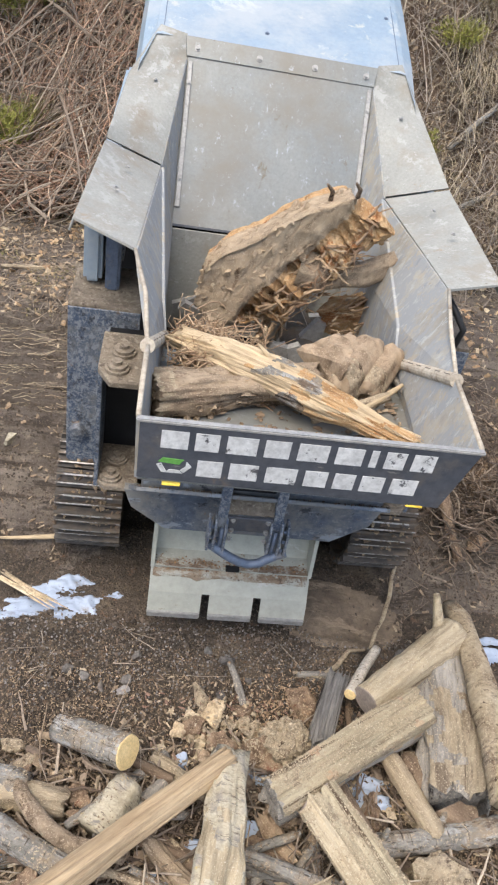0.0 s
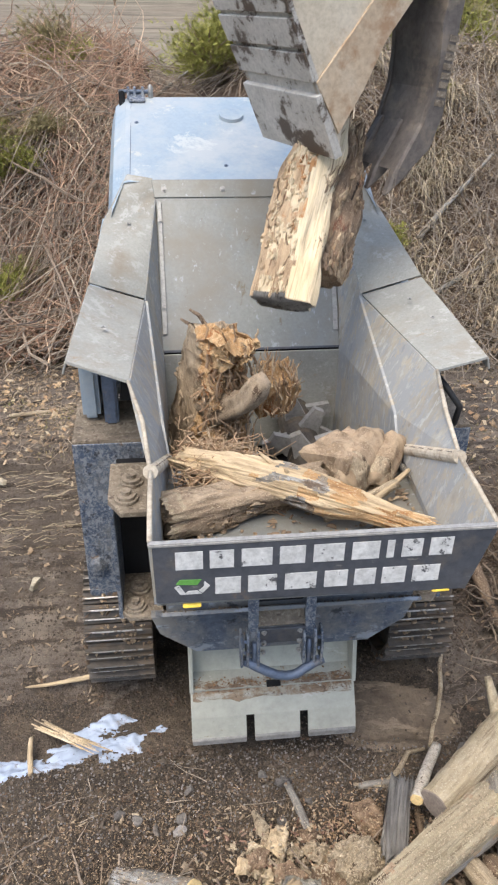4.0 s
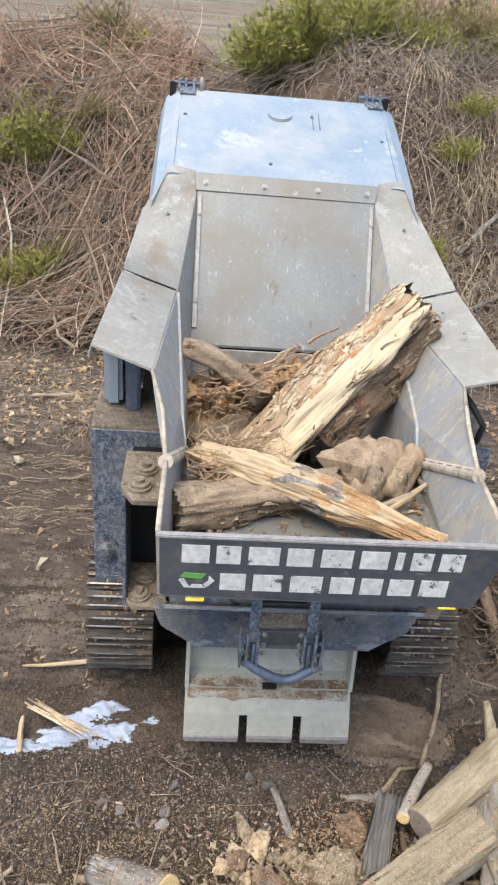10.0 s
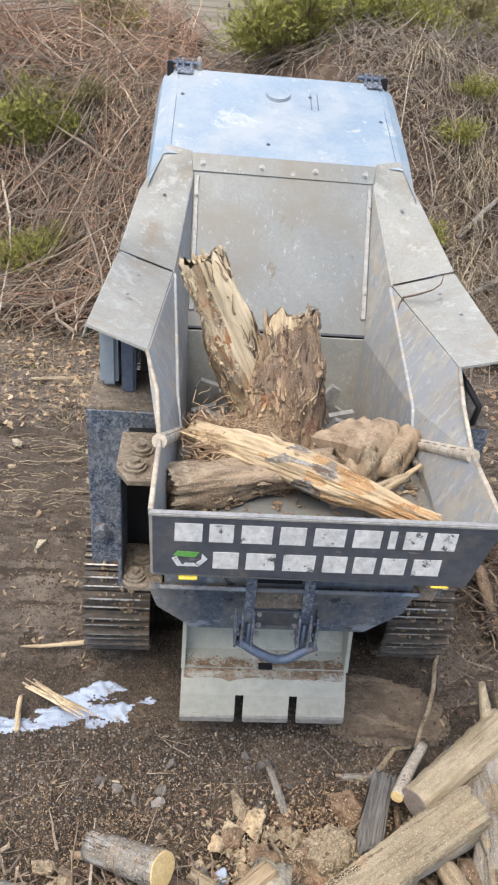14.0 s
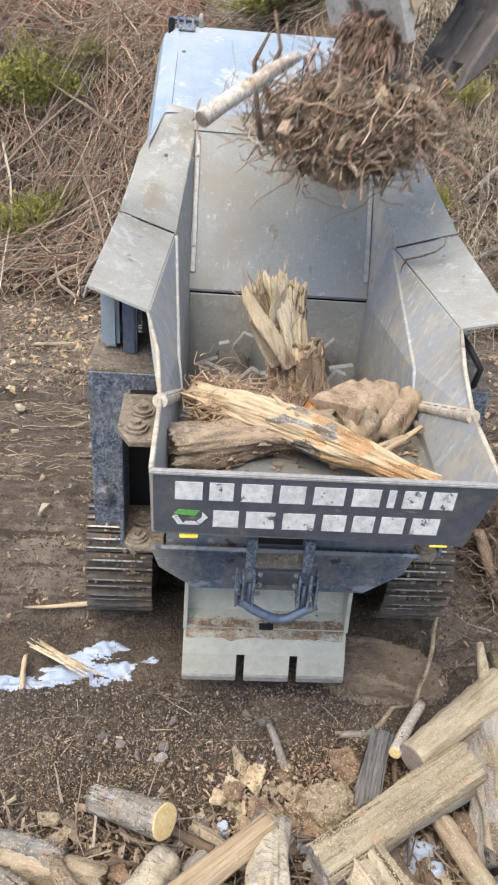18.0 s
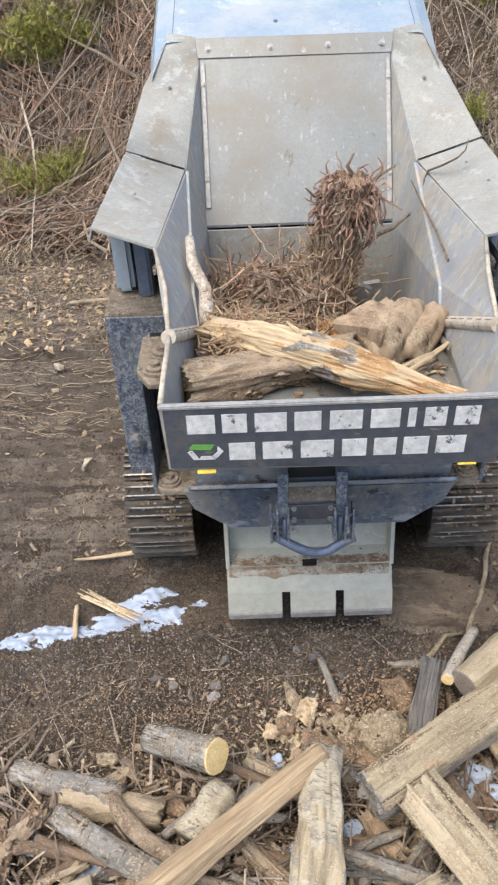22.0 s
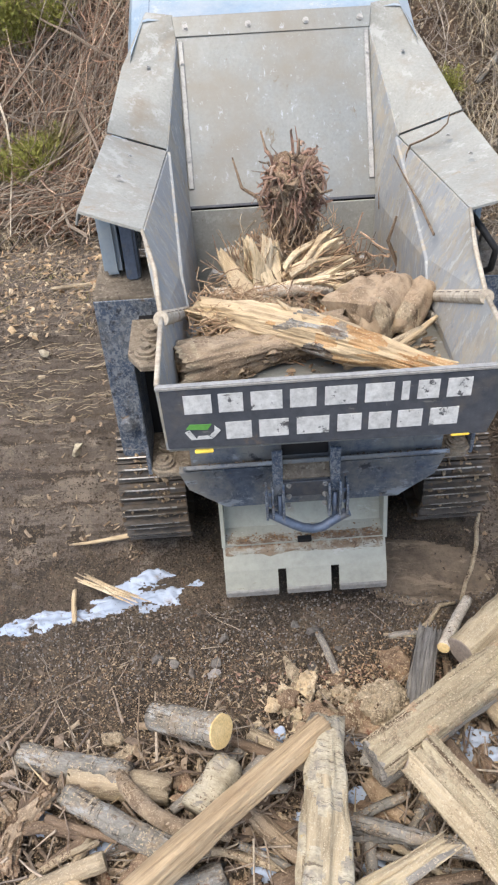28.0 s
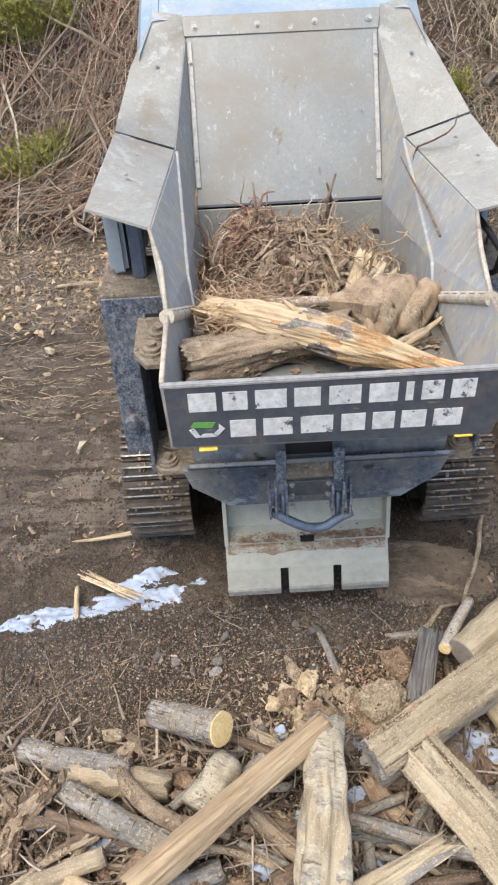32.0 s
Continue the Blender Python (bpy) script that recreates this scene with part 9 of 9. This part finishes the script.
    FIBRE = [
        (0, 2.9, 1.6, 3.3, 0, 0, 0),
        (16.5, 2.7, 1.6, 3.3, 0, 0, 0),
        (17.5, 0.849, 1.5, 3.09, 0, 0, 0),
        (18, 0.29, 1.35, 2.78, 0, 0, 0),
        (18.5, 0.235, 1.25, 2.308, 0, 0, 0),
        (19, 0.252, 1.2, 2.149, 0, 0, 0),
        (19.3, 0.248, 1.1, 1.859, 0, 0, 0),
        (19.5, 0.058, 1, 1.549, 0, 0, 0),
        (20, -0.06, 1, 1.396, 0, 0, 0),
        (21, -0.162, 1, 1.422, 0, 0, 0),
        (22, -0.196, 1, 1.395, 0, 0, 10),
        (23, -0.187, 1, 1.409, 0, 0, 20),
        (24, -0.055, 1, 1.378, 0, 0, 30),
        (25.5, -0.017, 1, 1.425, 0, 0, 40),
        (27.5, -0.042, 1, 1.4, 0, 0, 70),
        (28, -0.004, 1, 1.44, 0, 0, 80),
        (29, 0.02, 1.05, 1.51, 0, 0, 95),
        (30, 0.046, 1.05, 1.571, 0, 0, 120),
        (31, 0.042, 1.05, 1.589, 0, 0, 140),
        (32, 0.001, 1.05, 1.574, 0, 0, 160),
    ]
    BIRCH = [
        (0, 2.9, 1.6, 3.5, 0.6, 0, 0.8, 0),
        (16.5, 2.7, 1.6, 3.5, 0.6, 0, 0.8, 0),
        (17.5, 0.639, 1.002, 3.324, 0.623, 0.7, 0.35, 0),
        (18, -0.114, 0.868, 3.102, 0.642, 0.704, 0.302, 0),
        (18.5, -0.102, 0.735, 2.694, 0.66, 0.688, 0.302, 0),
        (19, -0.192, 0.691, 2.551, 0.591, 0.715, 0.373, 0),
        (19.3, -0.17, 0.647, 2.353, 0.609, 0.72, 0.333, 0),
        (19.5, -0.034, 0.8, 2.057, 0.453, 0.496, 0.741, 0),
        (20, -0.431, 0.75, 2.067, -0.083, 0.805, 0.588, 0),
        (21, -0.574, 0.75, 2.041, -0.188, 0.81, 0.555, 0),
        (22, -0.58, 0.75, 2.008, -0.201, 0.86, 0.469, 0),
        (23, -0.556, 0.75, 1.993, -0.163, 0.89, 0.426, 0),
        (23.5, -0.377, 0.75, 1.929, -0.111, 0.816, 0.567, 0),
        (24, -0.335, 0.75, 2.06, 0.101, 0.679, 0.727, 0),
        (24.5, -0.572, 0.72, 2.038, -0.287, 0.8, 0.527, 0),
        (25, -0.624, 0.68, 2.029, -0.375, 0.798, 0.472, 0),
        (25.5, -0.652, 0.68, 2.001, -0.422, 0.802, 0.423, 0),
        (27.5, 0.196, 0.75, 1.583, 1, 0, -0.007, 0),
        (28, 0.174, 0.75, 1.578, 1, 0, -0.031, 0),
        (29, 0.177, 0.7, 1.596, 1, 0, -0.014, 0),
        (30, 0.175, 0.65, 1.57, 1, 0, -0.007, 0),
        (32, 0.175, 0.65, 1.57, 1, 0, -0.007, 0),
    ]
    ROOT = [
        (0, 2.9, 1.6, 3.3, 0, 0, 0),
        (16.5, 2.7, 1.6, 3.3, 0, 0, 0),
        (17.5, 0.834, 1.5, 3.457, 0, 10, 0),
        (18, 0.28, 1.4, 3.1, 0, 10, 0),
        (18.5, 0.182, 1.3, 2.58, 0, 5, 0),
        (19, 0.199, 1.25, 2.541, 0, 5, 0),
        (19.3, 0.178, 1.2, 2.429, 0, 8, 0),
        (19.5, 0.237, 1.15, 2.207, 0, 10, 0),
        (20, 0.265, 1.15, 2.185, 0, 18, 0),
        (20.5, 0.16, 1.15, 2.169, 0, 12, 8),
        (21, 0.092, 1.15, 2.136, 0, 8, 15),
        (21.5, 0.167, 1.15, 2.081, 0, 12, 20),
        (22, 0.206, 1.15, 2.011, 0, 14, 25),
        (22.5, 0.243, 1.15, 1.956, 0, 14, 30),
        (23, 0.298, 1.15, 1.868, 0, 14, 35),
        (23.5, 0.277, 1.15, 1.883, 0, 14, 40),
        (24, 0.242, 1.15, 1.932, 0, 8, 55),
        (24.5, 0.103, 1.2, 1.936, 0, -8, 70),
        (25, 0.09, 1.2, 1.942, 0, -10, 75),
        (25.5, 0.017, 1.2, 1.914, 0, -8, 80),
        (27.5, 0.023, 1.15, 1.922, 0, 0, 120),
        (28, 0.016, 1.15, 1.996, 0, -4, 130),
        (28.5, -0.042, 1.15, 2.098, 0, -10, 135),
        (29, -0.047, 1.15, 2.021, 0, -10, 140),
        (29.5, -0.152, 1.15, 1.8, 0, -32, 145),
        (30, -0.291, 1.15, 1.655, 0, -50, 150),
        (30.5, -0.214, 1.15, 1.69, 0, -50, 165),
        (31, -0.15, 1.15, 1.72, 0, -45, 180),
        (31.5, -0.164, 1.15, 1.7, 0, -45, 190),
        (32, -0.2, 1.15, 1.7, 0, -48, 200),
    ]
    FAN = [
        (0, 0.1, 0.9, 1.2, 0.1, 0, 1, 0),
        (15.8, 0.1, 0.9, 1.2, 0.1, 0, 1, 0),
        (16.6, -0.138, 0.95, 1.962, -0.209, 0.217, 0.954, 0),
        (17.5, -0.149, 0.95, 2.088, -0.226, 0.195, 0.954, 0),
        (18, -0.149, 0.95, 2.078, -0.226, 0.197, 0.954, 0),
        (18.5, -0.143, 0.95, 2.058, -0.202, 0.204, 0.958, 0),
        (19, -0.136, 0.95, 1.996, -0.147, 0.23, 0.962, 0),
        (19.7, 0.05, 0.9, 1.25, 0.1, 0, 1, 0),
        (21.8, 0.1, 0.9, 1.2, 0.1, 0, 1, 0),
        (23, -0.119, 0.8, 1.683, 0.334, 0.618, 0.711, 0),
        (23.5, -0.05, 0.8, 1.69, 0.345, 0.493, 0.799, 0),
        (24, 0.215, 0.8, 1.79, 0.512, 0.409, 0.755, 20),
        (24.5, 0.067, 0.66, 1.968, 0.341, 0.426, 0.838, 10),
        (25, -0.064, 0.66, 1.941, -0.05, 0.471, 0.881, 0),
        (25.5, -0.028, 0.66, 1.934, 0.062, 0.475, 0.878, 0),
        (27.5, -0.112, 0.8, 1.711, -0.156, 0.583, 0.797, 0),
        (28, -0.237, 0.9, 1.794, -0.207, 0.47, 0.858, 10),
        (29, 0.316, 0.9, 1.672, 0.598, 0.482, 0.641, 20),
        (30, 0.485, 1, 1.838, 0.151, 0.462, 0.874, 20),
        (31, 0.36, 0.9, 1.72, 0.455, 0.546, 0.703, 20),
        (32, 0.34, 0.9, 1.68, 0.437, 0.524, 0.731, 20),
    ]
    SLAB = [
        (0, -0.1, 0.9, 1.2, 0.2, 0, 1, 0),
        (22.2, -0.1, 0.9, 1.2, 0.2, 0, 1, 0),
        (23, -0.226, 0.75, 1.593, 0.946, 0.202, 0.255, 0),
        (24, -0.009, 0.8, 1.764, 0.817, 0.367, 0.444, 0),
        (24.5, -0.129, 0.58, 1.838, 0.974, 0.167, 0.153, 0),
        (25, -0.129, 0.56, 1.824, 0.975, 0.182, 0.128, 5),
        (25.5, -0.106, 0.56, 1.839, 0.974, 0.176, 0.14, 10),
        (27.5, 0.05, 0.85, 1.6, 0.9, 0, 0.1, 20),
        (28.5, 0.02, 0.9, 1.3, 0.9, 0, 0.1, 20),
        (32, 0, 0.9, 1.2, 0.9, 0, 0.1, 20),
    ]
    SPLAY = [
        (0, 0.25, 1.1, 1.2, -0.2, 0, 1, 0),
        (22.6, 0.25, 1.1, 1.2, -0.2, 0, 1, 0),
        (23.5, 0.069, 0.85, 1.589, 0.759, 0.603, 0.245, 0),
        (24, 0.339, 0.85, 1.709, 0.743, 0.449, 0.497, 0),
        (24.5, 0.382, 0.78, 1.902, 0.693, 0.464, 0.552, 0),
        (25, 0.316, 0.78, 1.883, 0.695, 0.463, 0.551, 10),
        (25.5, 0.341, 0.78, 1.835, 0.753, 0.477, 0.453, 20),
        (27.5, 0.25, 0.9, 1.72, 0.9, 0.2, 0.3, 20),
        (29, 0.25, 0.9, 1.62, 0.9, 0.2, 0.4, 20),
        (31, 0.3, 0.95, 1.5, 0.8, 0.2, 0.4, 20),
        (32, 0.3, 0.95, 1.5, 0.8, 0.2, 0.4, 20),
    ]
    BUCKET = [
        (0, 3, 1.4, 3.1),
        (2, 2.6, 1.35, 3.1),
        (2.5, 1.056, 1.25, 3.596),
        (3, 0.735, 1.25, 3.519),
        (3.5, 0.551, 1.25, 3.067),
        (4.5, 0.229, 1.25, 2.839),
        (5.5, 0.033, 1.25, 2.678),
        (5.8, -0.007, 1.25, 2.707),
        (6, 0.087, 1.25, 2.764),
        (6.1, 0.111, 1.25, 2.849),
        (6.3, 0.301, 1.25, 3.053),
        (6.5, 0.514, 1.25, 3.222),
        (6.7, 0.796, 1.25, 3.358),
        (7, 1.3, 1.25, 3.17),
        (7.3, 1.756, 1.25, 3.553),
        (8, 2.9, 1.3, 3),
        (16, 2.9, 1.3, 3.2),
        (17, 1.093, 1.2, 3.691),
        (17.5, 0.76, 1.2, 3.483),
        (18, 0.43, 1.2, 3.147),
        (18.5, 0.34, 1.2, 2.714),
        (19, 0.29, 1.2, 2.44),
        (19.3, 0.273, 1.2, 2.46),
        (19.5, 0.332, 1.2, 2.492),
        (19.7, 0.352, 1.2, 2.616),
        (20, 0.517, 1.2, 3.093),
        (20.3, 1.064, 1.2, 3.1),
        (20.7, 1.652, 1.2, 3.161),
        (21.5, 2.9, 1.3, 3.2),
        (32, 2.9, 1.3, 3.2),
    ]

    def hang(row):
        t, x, y, z, dx, dy, dz, spin = row
        p = Vector((x, y, z))
        return t, aim(p, p + Vector((dx, dy, dz)), spin)

    def held(row):
        return row[0], pose(*row[1:])

    for thing, rows in ((stump_thing, STUMP), (half_thing, HALF), (tangle_thing, TANGLE), (fibre_thing, FIBRE), (root_thing, ROOT)):
        walk(thing, [held(r) for r in rows])
    for thing, rows in ((light_thing, LIGHT), (dark_thing, DARK), (birch_thing, BIRCH), (fan_thing, FAN), (slab_thing, SLAB), (splay_thing, SPLAY)):
        walk(thing, [hang(r) for r in rows])
    walk(side_twig, [(0, pose(0.35, 1.0, 1.25)), (10.3, pose(0.35, 1.0, 1.25)), (10.8, pose(0.7, 1.15, 2.3)), (11.1, pose(0.775, 1.13, 2.29)), (32, pose(0.775, 1.13, 2.29))])
    walk(wall_stick, [(0, pose(2.9, 1.6, 3.3)), (16.5, pose(2.7, 1.6, 3.3)), (17.5, pose(0.9, 1.9, 3.1)), (18.5, pose(0.3, 1.7, 2.35)), (19.3, pose(0.3, 1.6, 2.15)), (19.8, pose(0.5, 1.52, 1.95)), (20.3, pose(0.605, 1.52, 1.95)), (32, pose(0.605, 1.52, 1.95))])
    face = pose(0, 0, 0, 0, 0, -5.35) @ pose(0, 0, 0, 90) @ pose(0, 0, 0, 0, 0, 3.9) @ pose(0, 0, 0, 0, 26, 0)
    walk(bucket, [(t, Matrix.Translation((x, y, z)) @ face) for t, x, y, z in BUCKET])
    for shaft, s in rotors:
        walk(shaft, [(t, pose(s * 0.26, 0.98, 1.24, 0, s * 40.0 * t, 0)) for t in np.arange(0, 32.5, 1.0).tolist()])


motions()
